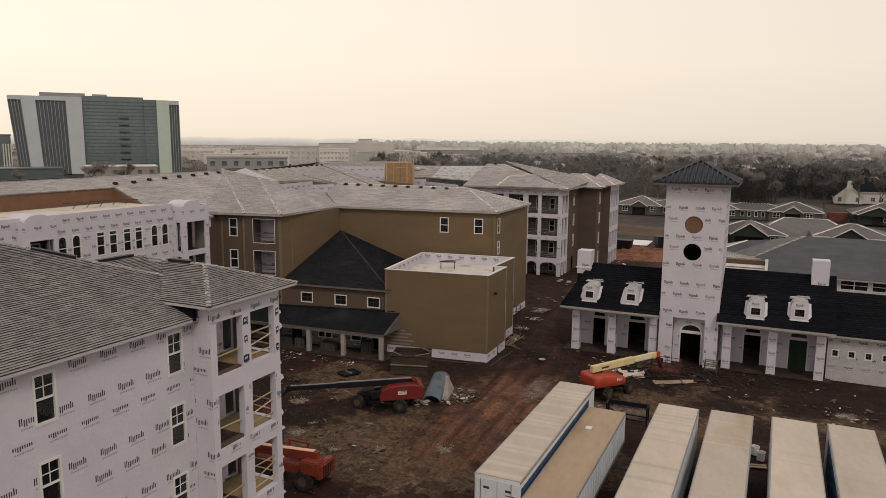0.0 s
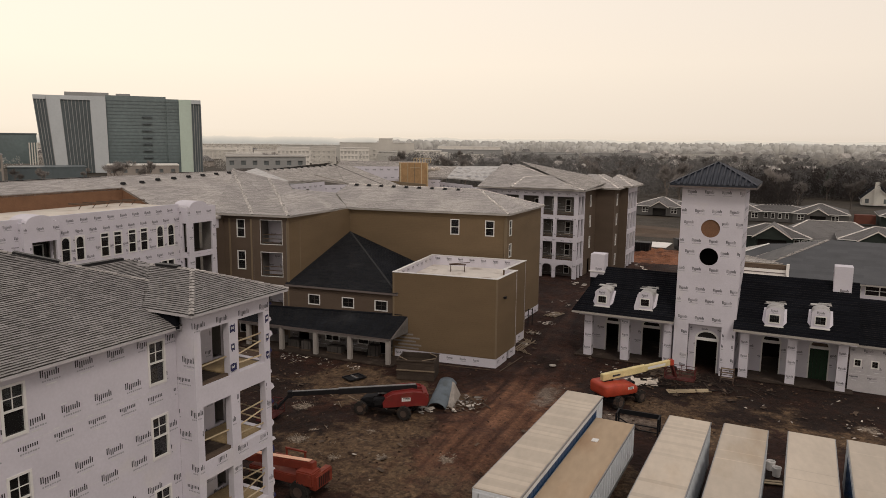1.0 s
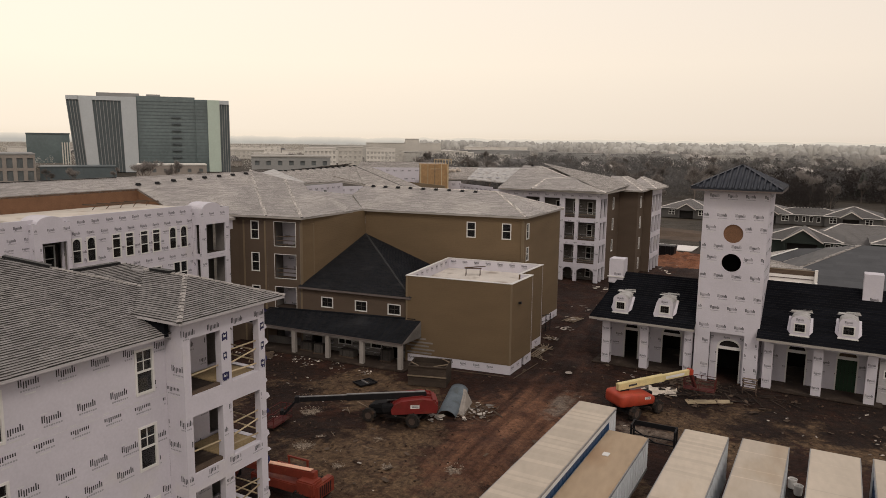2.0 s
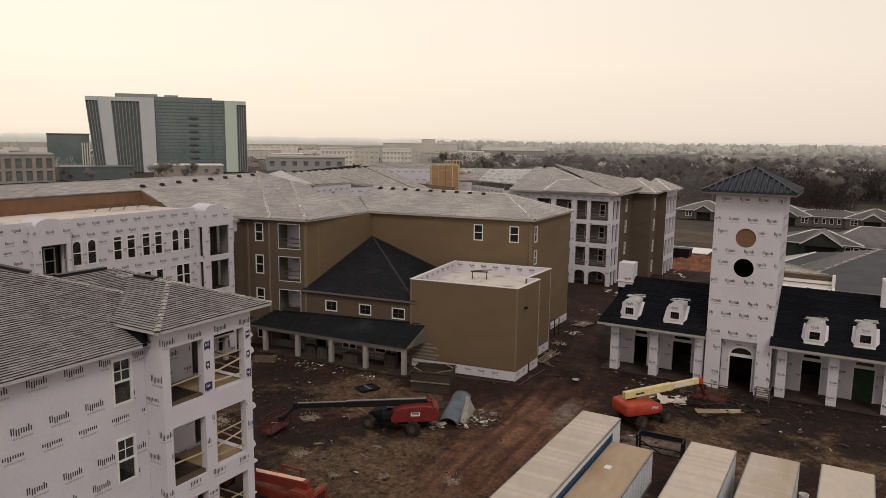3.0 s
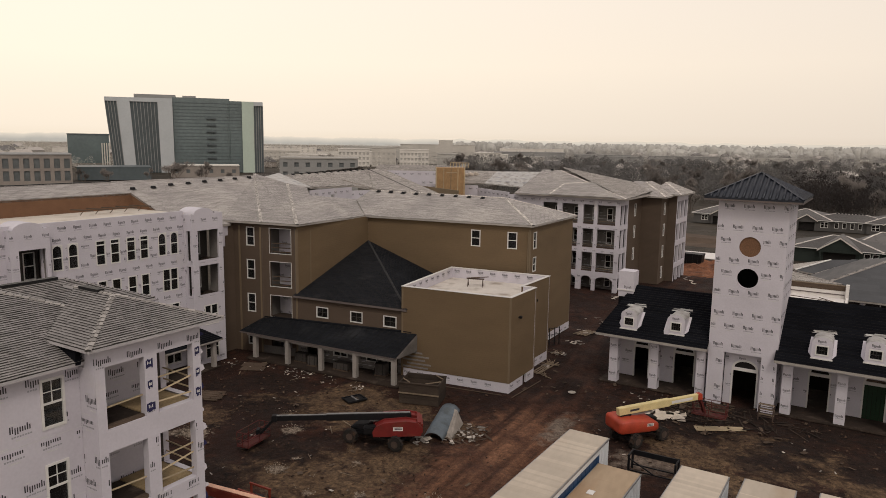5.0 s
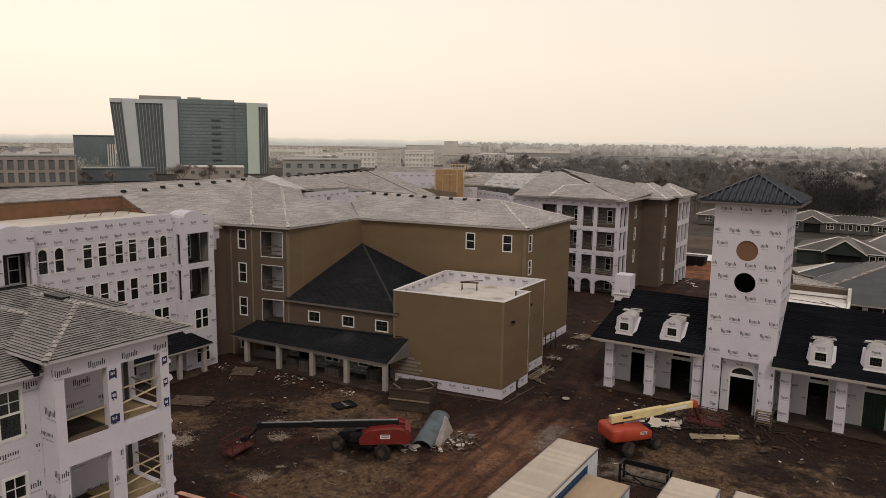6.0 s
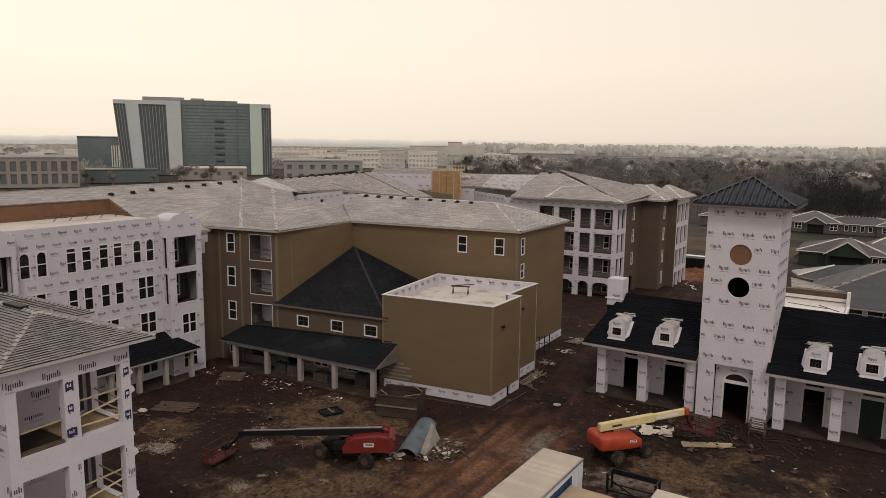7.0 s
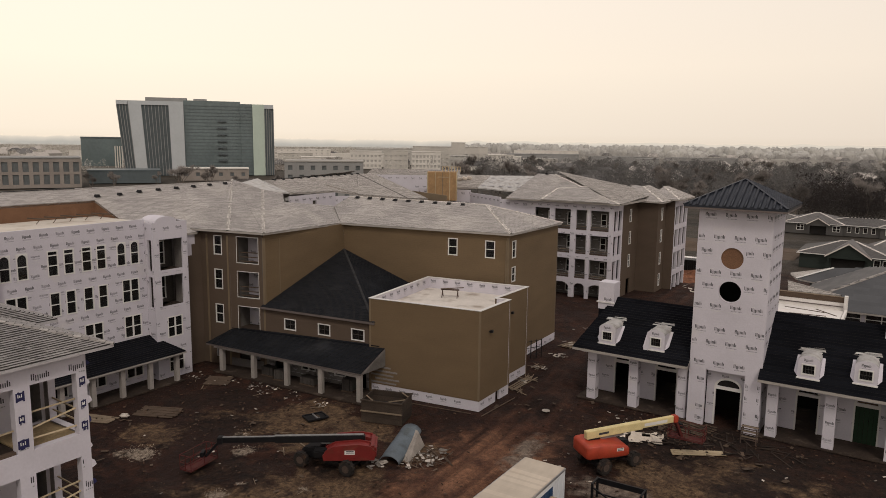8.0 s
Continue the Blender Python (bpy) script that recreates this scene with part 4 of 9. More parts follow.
for x, y in ((W2[0], W2[1] - 0.25), B, (W1[0], W1[1] - 0.25), (-29.9, 0.25)):
    mb = MB()
    mb.box(x - 0.14, x + 0.06, y - 0.03, y + 0.2, 0, 13.28)
    part("corner_trim", mb, TRIM, tb)
slabs(tb, [(-31.8, 2.6), (-23.4, 2.6), (-21.8, 12.6), (-2.7, 13.0), (-1.4, 25.0), (-31.8, 25.0)], (3.6, 7.0, 10.4, 13.2))
E1, EI = (-1.95, 12.3, 13.78), (-21.65, 11.9, 13.78)
E2, R1 = (-0.6, 25.6, 13.72), (-7.3, 18.85, 15.95)
R2 = (-24.6, 18.5, 16.15)
WC, WS, WL = (-22.55, 0.05, 13.86), (-26.75, -0.15, 13.86), (-32.0, -0.6, 13.86)
H2, H1 = (-32.3, 11.9, 17.0), (-39.9, 15.4, 17.8)
M1, M3, G1 = (-28.45, 10.87, 15.82), (-25.63, 16.8, 15.06), (-30.73, 13.55, 16.55)
M4 = (-25.02, 15.66, 15.16)
hips = [(E1, R1), (R1, R2), (WC, H2), (WS, H1), (E2, R1)]
for sl_ in ([EI, E1, R1], [EI, R1, R2], [EI, R2, M4], [E1, E2, R1], [E2, (-24, 25.6, 13.72), R2, R1], [WC, EI, M3, M1, G1, H2], [WC, H2, H1], [WS, WC, H1], [WL, WS, H1]):
    rt = roof(tb, [sl_], SHINGLE, 0.18, 1.2, caps=hips, lift=0.02, name="roof_slope", label="grey shingled roof slope")
    hips = ()
vents(rt, (-24.2, 18.1, 16.0), (-9.0, 18.4, 15.75), 9)
GT, GL = (-38.2, 18.11, 17.85), (-37.4, 14.25, 17.56)
roof(tb, [[H1, GL, GT]], SHINGLE, 0.18, 1.2, name="roof_slope")
mb = MB()
mb.slab([GL, H2, (-33.1, 16.4, 16.35), (-33.0, 17.7, 16.3), GT], 0.15)
ge_ = part("gable_end", mb, TARPTOP, tb, "bare white sheathed slope", solid=False)
pm = MB()
for i, (a, b_) in enumerate(((0.2, 0.3), (0.35, 0.55), (0.5, 0.3), (0.62, 0.6), (0.75, 0.35), (0.3, 0.8))):
    c0 = Vector(GL).lerp(Vector((-33.1, 16.8, 16.35)), a).lerp(Vector(GT).lerp(Vector((-33.1, 16.8, 16.35)), a), b_)
    pm.turned((c0.x, c0.y, c0.z + 0.06), (0.7, 0.22, 0.01), (10, 8, 30))
part("wrap_print", pm, INK2, ge_, solid=False, kind="stuff")
# low dark roof and the storey under it
wall(tb, (-23.0, 0.45), (-10.8, 0.25), 3.2, 6.6, [(2.42, 4.6, 1.36, 1.05, "square"), (6.40, 4.6, 1.34, 1.05, "square"), (10.12, 4.6, 1.38, 1.05, "square")], SIDING2, name="upper_porch_wall")
# Wrapped wall in a darker base: the porch's shade painted in.
wall(tb, (-23.0, 0.45), (-10.8, 0.25), 0, 3.2, [(1.2, 0.1, 1.2, 2.3, "open"), (4.4, 0.9, 1.6, 1.4, "pair"), (8.2, 0.9, 1.2, 1.3, "square"), (10.6, 0.1, 1.1, 2.3, "open")], STUD, prints=0.85, name="porch_wall", label="wrapped wall under the porch, darkened as in shade")
roof(tb, [[(-23.2, 0.1, 6.6), (-10.25, -0.1, 6.6), (-21.45, 12.25, 10.85), (-21.6, 12.25, 10.85)], [(-10.25, -0.1, 6.6), (-10.25, 12.4, 6.6), (-21.45, 12.25, 10.85)]],
     DARKROOF, 0.158, 1.0, caps=[((-10.25, -0.1, 6.6), (-21.45, 12.25, 10.85))], cap_mat=HIPCAP_D, edge=FASCIA_D, name="low_roof", label="charcoal shingled hip roof")
mb = MB()
mb.box(-22.9, -10.9, 0.2, 12.0, 3.4, 3.6)
part("floor_slab", mb, STUD, tb)
# low flat-roofed block
lb = thing("low_tan_block", "windowless tan block with a white flat roof behind a parapet", "building", (-5, 5, 0), FLAT)
wall(lb, (-10.82, 0.0), (0.0, 0.0), 0.92, 8.75, (), SIDING, 0.25, inner=WRAP)
wall(lb, (0.0, 0.0), (0.66, 5.5), 0.92, 8.75, (), SIDING, 0.25, inner=WRAP)
wall(lb, (0.66, 5.5), (-0.62, 5.5), 0.92, 8.75, (), SIDING, 0.25, inner=WRAP)
wall(lb, (-0.62, 5.5), (0.2, 11.8), 0.92, 8.75, (), SIDING, 0.25, inner=WRAP)
wall(lb, (0.2, 11.8), (-10.82, 11.8), 0.0, 8.75, (), SIDING, 0.25, inner=WRAP)
wall(lb, (-10.82, 11.8), (-10.82, 0.0), 0.0, 8.75, (), SIDING, 0.25, inner=WRAP)
for p, q in (((-10.8, 0.03), (-0.03, 0.03)), ((-0.03, 0.03), (0.33, 3.0)), ((0.42, 3.75), (0.63, 5.47)), ((-0.65, 5.5), (0.17, 11.7))):
    w = wall(lb, p, q, 0.0, 0.92, (), WRAP, 0.2, name="base_strip", label="white wrap strip at the foot")
    pm = MB()
    d = (Vector(q) - Vector(p)).normalized()
    nn = Vector((d.y, -d.x))
    pt = lambda s, dep, z: (p[0] + d.x * s + nn.x * 0.006, p[1] + d.y * s + nn.y * 0.006, z)
    for i in range(int((Vector(q) - Vector(p)).length / 1.36)):
        stamp(pm, pt, 0.3 + i * 1.36, 0.48, 0.8)
    if pm.f:
        part("wrap_print", pm, [INK, INK2, INK3], w, solid=False, kind="stuff")
mb = MB()
mb.prism([(-10.6, 0.2), (-0.2, 0.2), (0.4, 5.28), (-0.86, 5.28), (-0.08, 11.6), (-10.6, 11.6)], 7.5, 7.68)
part("flat_roof", mb, ROOFTAN, lb, "dusty pale membrane roof")
for p, q in (((-10.6, 11.54), (-0.1, 11.54)), ((-10.56, 0.3), (-10.56, 11.5))):
    pm = MB()
    d = (Vector(q) - Vector(p)).normalized()
    nn = Vector((d.y, -d.x))
    pt = lambda s, dep, z: (p[0] + d.x * s + nn.x * 0.02, p[1] + d.y * s + nn.y * 0.02, z)
    for i in range(int((Vector(q) - Vector(p)).length / 1.36)):
        stamp(pm, pt, 0.25 + i * 1.36, 8.38, 0.75)
    part("wrap_print", pm, [INK, INK2, INK3], lb, solid=False, kind="stuff")
for a, b_, c, d in ((-10.86, 0.04, -0.04, 0.27), (-10.86, 0.24, 11.52, 11.86), (-10.86, -10.55, 0.27, 11.52), (-0.9, 0.70, 5.23, 5.54)):
    mb = MB()
    mb.box(a, b_, c, d, 8.754, 8.80)
    part("parapet_cap", mb, VINYL, lb)
mb = MB()
mb.hexa([(-0.24, 0.27, 8.754), (0.075, 0.27, 8.754), (0.68, 5.23, 8.754), (0.37, 5.23, 8.754), (-0.24, 0.27, 8.80), (0.075, 0.27, 8.80), (0.68, 5.23, 8.80), (0.37, 5.23, 8.80)])
mb.hexa([(-0.89, 5.54, 8.754), (-0.58, 5.54, 8.754), (0.2, 11.52, 8.754), (-0.1, 11.52, 8.754), (-0.89, 5.54, 8.80), (-0.58, 5.54, 8.80), (0.2, 11.52, 8.80), (-0.1, 11.52, 8.80)])
part("parapet_cap", mb, VINYL, lb)
for x, y, z in ((0.19, 1.6, 6.7), (-0.28, 8.1, 6.9)):
    mb = MB()
    mb.tube((x, y, z), (x + 0.18, y, z), 0.07, 0.09)
    mb.box(x + 0.1, x + 0.34, y - 0.13, y + 0.13, z - 0.08, z + 0.14)
    part("wall_light", mb, BLACKM, lb, "black wall light", bevel=0.02)
for x, y in ((-0.06, 0.0), (0.60, 5.42), (-10.7, 0.0)):
    mb = MB()
    mb.box(x - 0.08, x + 0.075, y - 0.015, y + 0.1, 0.92, 8.75)
    part("corner_trim", mb, TRIM, lb)
for i, (z, x0, x1) in enumerate(((2.45, -10.6, -8.6), (2.1, -10.3, -7.9), (1.75, -10.7, -8.3), (1.4, -10.2, -7.7), (1.05, -10.6, -8.0))):
    mb = MB()
    mb.box(x0, x1, -0.008, 0.0, z, z + 0.16)
    part("bare_wrap_strip", mb, STUD, lb, "bare wrap between siding boards")
# porch
tp = thing("front_porch", "low charcoal porch roof on square white columns along the tan building", "porch", (-18, -1, 0), FLAT)
PB = on_plane((-28.4, -1.95, 2.78), (-9.75, -3.2, 2.78), (-9.15, 0.2, 4.42), (-26.9, 0.38, 0))
roof(tp, [[(-28.4, -1.95, 2.78), (-9.75, -3.2, 2.78), (-9.15, 0.2, 4.42), PB], [(-28.4, -1.95, 2.78), PB, (-28.4, 0.3, 3.0)]],
     DARKROOF, 0.16, 1.0, 0.14, edge=FASCIA_D)
for x, y in ((-26.7, -1.55), (-22.45, -1.95), (-18.35, -2.22), (-14.35, -2.5), (-10.1, -2.8)):
    mb = MB()
    mb.box(x - 0.215, x + 0.215, y - 0.215, y + 0.215, 0.0, 2.66)
    part("column", mb, COLUMN, tp, bevel=0.015)
mb = MB()
mb.beam((-27.6, -1.52, 2.52), (-9.9, -2.82, 2.52), 0.42, 0.36)
part("beam", mb, COLUMN, tp)
mb = MB()
mb.hexa([(-9.62, -3.0, 2.7), (-9.12, 0.1, 2.7), (-9.28, 0.1, 2.7), (-9.78, -3.0, 2.7), (-9.62, -3.0, 2.76), (-9.12, 0.1, 4.25), (-9.28, 0.1, 4.25), (-9.78, -3.0, 2.76)])
part("gable_cheek", mb, SHADED_SHEATH, tp)
mb = MB()
mb.beam((PB[0], PB[1] - 0.06, PB[2] + 0.03), (-9.75, 0.14, 4.44), 0.3, 0.1)
part("flashing", mb, DARKROOF, tp)
mb = MB()
mb.hexa([(-27.0, 0.10, 0.14), (-23.2, 0.38, 0.14), (-23.2, 0.44, 0.14), (-27.0, 0.16, 0.14), (-27.0, 0.10, 0.95), (-23.2, 0.38, 0.95), (-23.2, 0.44, 0.95), (-27.0, 0.16, 0.95)])
part("wrap_sheet", mb, SHADED_SHEATH, tp, "shade-darkened wrap at the foot of the porch wall")
mb = MB()
mb.prism([(-27.5, -2.1), (-9.6, -3.3), (-9.3, 0.2), (-27.5, 0.1)], 0.0, 0.14)
part("porch_slab", mb, SHADED_MUD, tp)

# ---- roofs and walls behind the tan building ----
cb = thing("courtyard_building", "far courtyard apartment wing with pale shingle roof and bare white walls", "building", (-34, 36, 0), FLAT)
ra, rb = (-39.59, 20.88, 17.4), (-40.73, 45.71, 17.4)
e0, e1, e2, e3 = (-34.24, 19.43, 16.08), (-33.77, 28.97, 15.85), (-31.75, 31.55, 15.32), (-28.37, 39.79, 14.38)
t1, t2 = (-40.35, 50.41, 17.25), (-27.21, 44.59, 14.04)
rr = roof(cb, [[ra, e0, e1], [ra, e1, rb], [rb, e1, e2], [rb, e2, e3], [ra, rb, (-52, 46, 13.6), (-48, 20, 13.6)]], SHINGLE_L, 0.25, 1.6, caps=[(rb, e3)], cap_mat=DECK)
vents(rr, (-39.5, 22.0, 17.3), (-40.6, 46.5, 17.3), 12)
roof(cb, [[rb, e3, t2, t1]], SHINGLE_L, 0.25, 1.6, name="roof_slope")
mb = MB()
mb.beam((-36.06, 30.13, 16.5), (e2[0], e2[1], e2[2] + 0.08), 0.22, 0.12)
part("rake_board", mb, FASCIA, rr)
for p, q, m in ((e0, e1, WRAP), (e1, e2, WRAP), (e2, e3, WRAP), (e3, t2, WRAP), (t2, t1, WRAP)):
    top = min(p[2], q[2]) - 0.22
    wall(cb, p[:2], q[:2], 0, top, [(4.6, top - 2.3, 0.8, 1.5, "open")] if p is e0 else (), m, prints=0.8 if p in (e0, e1) else None)
wall(cb, (-34.5, 49.5), (-22.5, 41.0), 0, 14.9, (), TRIM, name="low_parapet")
wall(cb, (-46.0, 60.0), (-33.0, 66.0), 0, 16.6, (), WRAP, prints=0.8)
roof(cb, [[(-48, 60, 16.4), (-32, 66.5, 16.4), (-34, 72, 17.4), (-50, 66, 17.4)]], SHINGLE_L, 0.3, 2.0, name="roof_slope")
px_ = thing("plywood_shaft", "raw plywood lift shaft with stud framing above the roofs", "shaft", (-29.4, 54, 15), FLAT)
mb = MB()
mb.prism([(-31.5, 52.7), (-27.1, 54.9), (-28.9, 58.6), (-33.2, 56.4)], 13.0, 17.7)
part("sheathing", mb, OSB, px_, "raw strand-board sheathing", bevel=0.03)
mb = MB()
for i in range(7):
    t = i / 6
    x, y = -29.9 + 2.7 * t, 55.2 + 1.35 * t
    mb.box(x - 0.05, x + 0.05, y - 0.05, y + 0.05, 17.7, 18.5)
mb.beam((-29.95, 55.2, 18.55), (-27.15, 56.6, 18.55), 0.12, 0.1)
part("stud_frame", mb, LUMBER, px_)
for p, q in (((-31.5, 52.7), (-27.1, 54.9)), ((-27.1, 54.9), (-28.9, 58.6)), ((-33.2, 56.4), (-31.5, 52.7))):
    for f in (0.02, 0.27, 0.52, 0.76, 0.98):
        mb = MB()
        x, y = p[0] + (q[0] - p[0]) * f, p[1] + (q[1] - p[1]) * f
        mb.box(x - 0.05, x + 0.05, y - 0.05, y + 0.05, 13.0, 17.75 if f in (0.02, 0.98) else 17.69)
        part("batten", mb, OLDWOOD2 if f == 0.52 else LUMBER, px_)
mb = MB()
mb.beam((-29.9, 53.45, 16.9), (-28.3, 54.25, 16.9), 0.05, 0.12)
part("ledger_board", mb, LUMBER, px_)

# ---- balcony building at the end of the dirt road ----
gb = thing("balcony_building", "four-storey apartment building with stacked white balconies and brown siding", "building", (-12, 58, 0))
GF = ((10.15, 2.95), (6.6, 2.85), (2.95, 2.9), (0.0, 2.2))
gops = [(u + 19.2, z, w, h, "open") for z, h in GF for u, w in ((-18.6, 2.4), (-15.4, 2.6), (-11.95, 1.7), (-9.7, 2.8))]
wall(gb, (-19.2, 47.8), (-6.25, 47.8), 0, 14.12, gops, WRAP, 0.35, prints=0.7, name="balcony_wall")
wall(gb, (-6.25, 47.8), (-6.25, 51.8), 0, 14.12, [(s_, z, 1.35, h, "open") for s_ in (0.4, 2.15) for z, h in GF], WRAP, 0.3, name="balcony_wall")
wall(gb, (-19.2, 50.0), (-6.5, 50.0), 0, 14.12, [(u + 19.2, z + 0.45, 0.85, 1.9, "dh") for u in (-17.4, -14.2, -11.2, -8.9) for z, h in GF], SHADED_SHEATH, name="balcony_back_wall", prints=0.7)
for z in (2.9, 6.55, 10.1, 13.9):
    mb = MB()
    mb.box(-19.0, -6.45, 48.1, 50.0, z - 0.28, z - 0.02)
    part("balcony_floor", mb, CONC, gb)
rng = random.Random(15)
for z, h in GF[:3]:
    for u, w in ((-18.6, 2.4), (-15.4, 2.6), (-11.95, 1.7), (-9.7, 2.8)):
        mb = MB()
        mb.box(u + 0.02, u + w - 0.02, 47.9, 48.05, z + 0.002, z + 0.22)
        part("edge_beam", mb, RUSTY, gb, "dark rusty balcony edge")
        for hh in (0.5, 0.95):
            mb = MB()
            mb.beam((u, 48.0, z + hh + rng.uniform(-0.05, 0.05)), (u + w, 48.0, z + hh + rng.uniform(-0.05, 0.05)), 0.05, 0.07)
            part("guard_rail", mb, STEEL if hh > 0.7 else OLDWOOD2, gb)
for u, w in ((-11.95, 1.7), (-9.7, 2.8), (-15.4, 2.6)):
    mb = MB()
    for side in (0, 1):
        for i in range(6):
            a0, a1 = math.pi / 2 * i / 6, math.pi / 2 * (i + 1) / 6
            f = lambda a: (u + w / 2 + (1 if side else -1) * w / 2 * math.cos(a), 1.5 + 0.72 * math.sin(a))
            e = u + w if side else u
            q = [(e, f(a0)[1]), (e, f(a1)[1]), f(a1), f(a0)]
            mb.hexa([(x, 47.805, z) for x, z in q] + [(x, 48.1, z) for x, z in q])
    part("arch", mb, WRAP, gb, weld=True)
wall(gb, (-6.25, 51.8), (-6.25, 58.5), 0, 14.0, [(3.0, z, 0.8, 1.9, "dh") for z in (4.2, 7.7, 11.1)] + [(2.6, 0.0, 1.6, 2.4, "open")], SIDING2)
wall(gb, (-6.25, 58.5), (-3.1, 58.5), 0, 14.0, (), SIDING2)
wall(gb, (-3.1, 58.5), (-3.1, 62.5), 0, 14.0, [(1.6, z, 0.8, 1.9, "dh") for z in (0.8, 4.2, 7.7, 11.1)], SIDING2)
wall(gb, (-3.1, 62.5), (-1.7, 62.5), 0, 14.1, (), SIDING2)
wall(gb, (-1.7, 62.5), (-1.7, 69.8), 0, 14.12, [(s_, z, 1.85, h, "open") for s_ in (0.45, 2.75, 5.05) for z, h in GF], WRAP, 0.35, name="balcony_wall")
wall(gb, (-3.3, 69.8), (-3.3, 62.7), 0, 14.0, (), SHADED_SHEATH)
wall(gb, (-1.7, 69.8), (-24, 69.8), 0, 14.0, (), SIDING2)
wall(gb, (-24, 69.8), (-24, 48), 0, 14.0, (), WRAP, prints=0.8)
slabs(gb, [(-23, 50.3), (-6.6, 50.3), (-6.6, 58.8), (-3.4, 58.8), (-3.4, 69.4), (-23, 69.4)], (2.9, 6.55, 10.1, 13.8))
gpk, gpl = (-20.3, 58.4, 17.65), (-23.5, 58.4, 17.65)
gr = roof(gb, [[(-23.2, 46.9, 14.3), (-5.05, 47.0, 14.3), gpk, gpl]], SHINGLE, 0.22, 1.4, lift=0.02, caps=[((-5.05, 47.0, 14.3), gpk)])
# Slopes facing east take paler shingles: their brighter side painted in.
roof(gb, [[(-5.05, 47.0, 14.3), (-5.05, 61.0, 14.3), (-9.5, 63.0, 16.0), gpk]], SHINGLE_L, 0.22, 1.4, name="roof_slope", label="shingled slope painted paler as lit")
fh = [(-17.2, 46.8, 14.42), (-6.6, 46.9, 14.42), (-12.4, 52.6, 16.25), (-16.6, 51.4, 15.85)]
roof(gb, [fh], SHINGLE, 0.22, 1.4, 0.1, lift=0.02, caps=[(fh[3], fh[2]), (fh[0], fh[3])], name="roof_slope", label="shingled slope laid over the main roof")
roof(gb, [[(-9.4, 57.7, 14.1), (-2.2, 57.7, 14.1), (-7.0, 62.6, 16.1)], [(-9.4, 57.7, 14.1), (-7.0, 62.6, 16.1), (-9.4, 64.6, 16.1)]], SHINGLE, 0.22, 1.4, lift=0.02, name="roof_slope", caps=[((-2.2, 57.7, 14.1), (-7.0, 62.6, 16.1))])
roof(gb, [[(-2.2, 57.7, 14.1), (-2.2, 66.0, 14.1), (-7.0, 66.0, 16.1), (-7.0, 62.6, 16.1)]], SHINGLE_L, 0.22, 1.4, name="roof_slope", label="shingled slope painted paler as lit")
roof(gb, [[(-6.2, 61.7, 14.3), (-0.8, 61.7, 14.3), (-4.6, 66.0, 16.0)]], SHINGLE, 0.22, 1.4, lift=0.02, name="roof_slope", caps=[((-0.8, 61.7, 14.3), (-4.6, 66.0, 16.0))])
roof(gb, [[(-0.8, 61.7, 14.3), (-0.8, 70.6, 14.3), (-4.6, 68.0, 16.0), (-4.6, 66.0, 16.0)]], SHINGLE_L, 0.22, 1.4, name="roof_slope", label="shingled slope painted paler as lit")
bs = roof(gb, [[(-32.33, 53.75, 15.2), (-25.0, 55.0, 14.75), (-24.2, 60.6, 17.2), (-32.84, 59.18, 17.0)]], TARPTOP, name="bare_slope", label="bare white sheathed slope", tiles=False)
roof(gb, [[(-38.5, 52.0, 15.0), (-32.4, 53.75, 15.15), (-32.9, 59.18, 16.95), (-39.7, 57.8, 17.0)]], SHINGLE_L, 0.25, 1.6, name="roof_slope")
mb = MB()
for i in range(5):
    for j in range(3):
        u, v = -31.7 + i * 1.5 + (j % 2) * 0.5, 54.6 + j * 1.7 + i * 0.3
        z = 15.2 + (v - 53.75) * 0.335 - (u + 32.3) * 0.075
        mb.turned((u, v, z + 0.06), (0.75, 0.26, 0.02), (18, -2, 6))
part("wrap_print", mb, INK2, bs, solid=False, kind="stuff")
wall(gb, (-43.0, 51.6), (-33.4, 53.2), 0, 14.7, (), WRAP, prints=0.85)
wall(gb, (-33.4, 53.2), (-24.6, 47.6), 0, 14.3, (), WRAP, prints=0.85)
wall(gb, (-24.6, 47.6), (-19.2, 47.9), 0, 14.0, (), WRAP, prints=0.85)
for i in range(3):
    mb = MB()
    mb.turned((-37.0 + i * 0.7, 55.5 + i * 0.5, 16.35 + i * 0.1), (0.9, 0.6, 0.5), (15, 10 * i, 30 * i))
    part("foil_pack", mb, WHITESCRAP, gb, "white foil-covered pack", bevel=0.12)
vents(gr, (-23, 58.0, 17.6), (-20.3, 58.0, 17.6), 1)

# ---- clubhouse with tower ----
ch = thing("clubhouse", "one-storey clubhouse in printed white wrap with black roofs, dormers and colonnade", "building", (18, 12, 0))
VT = 8.15


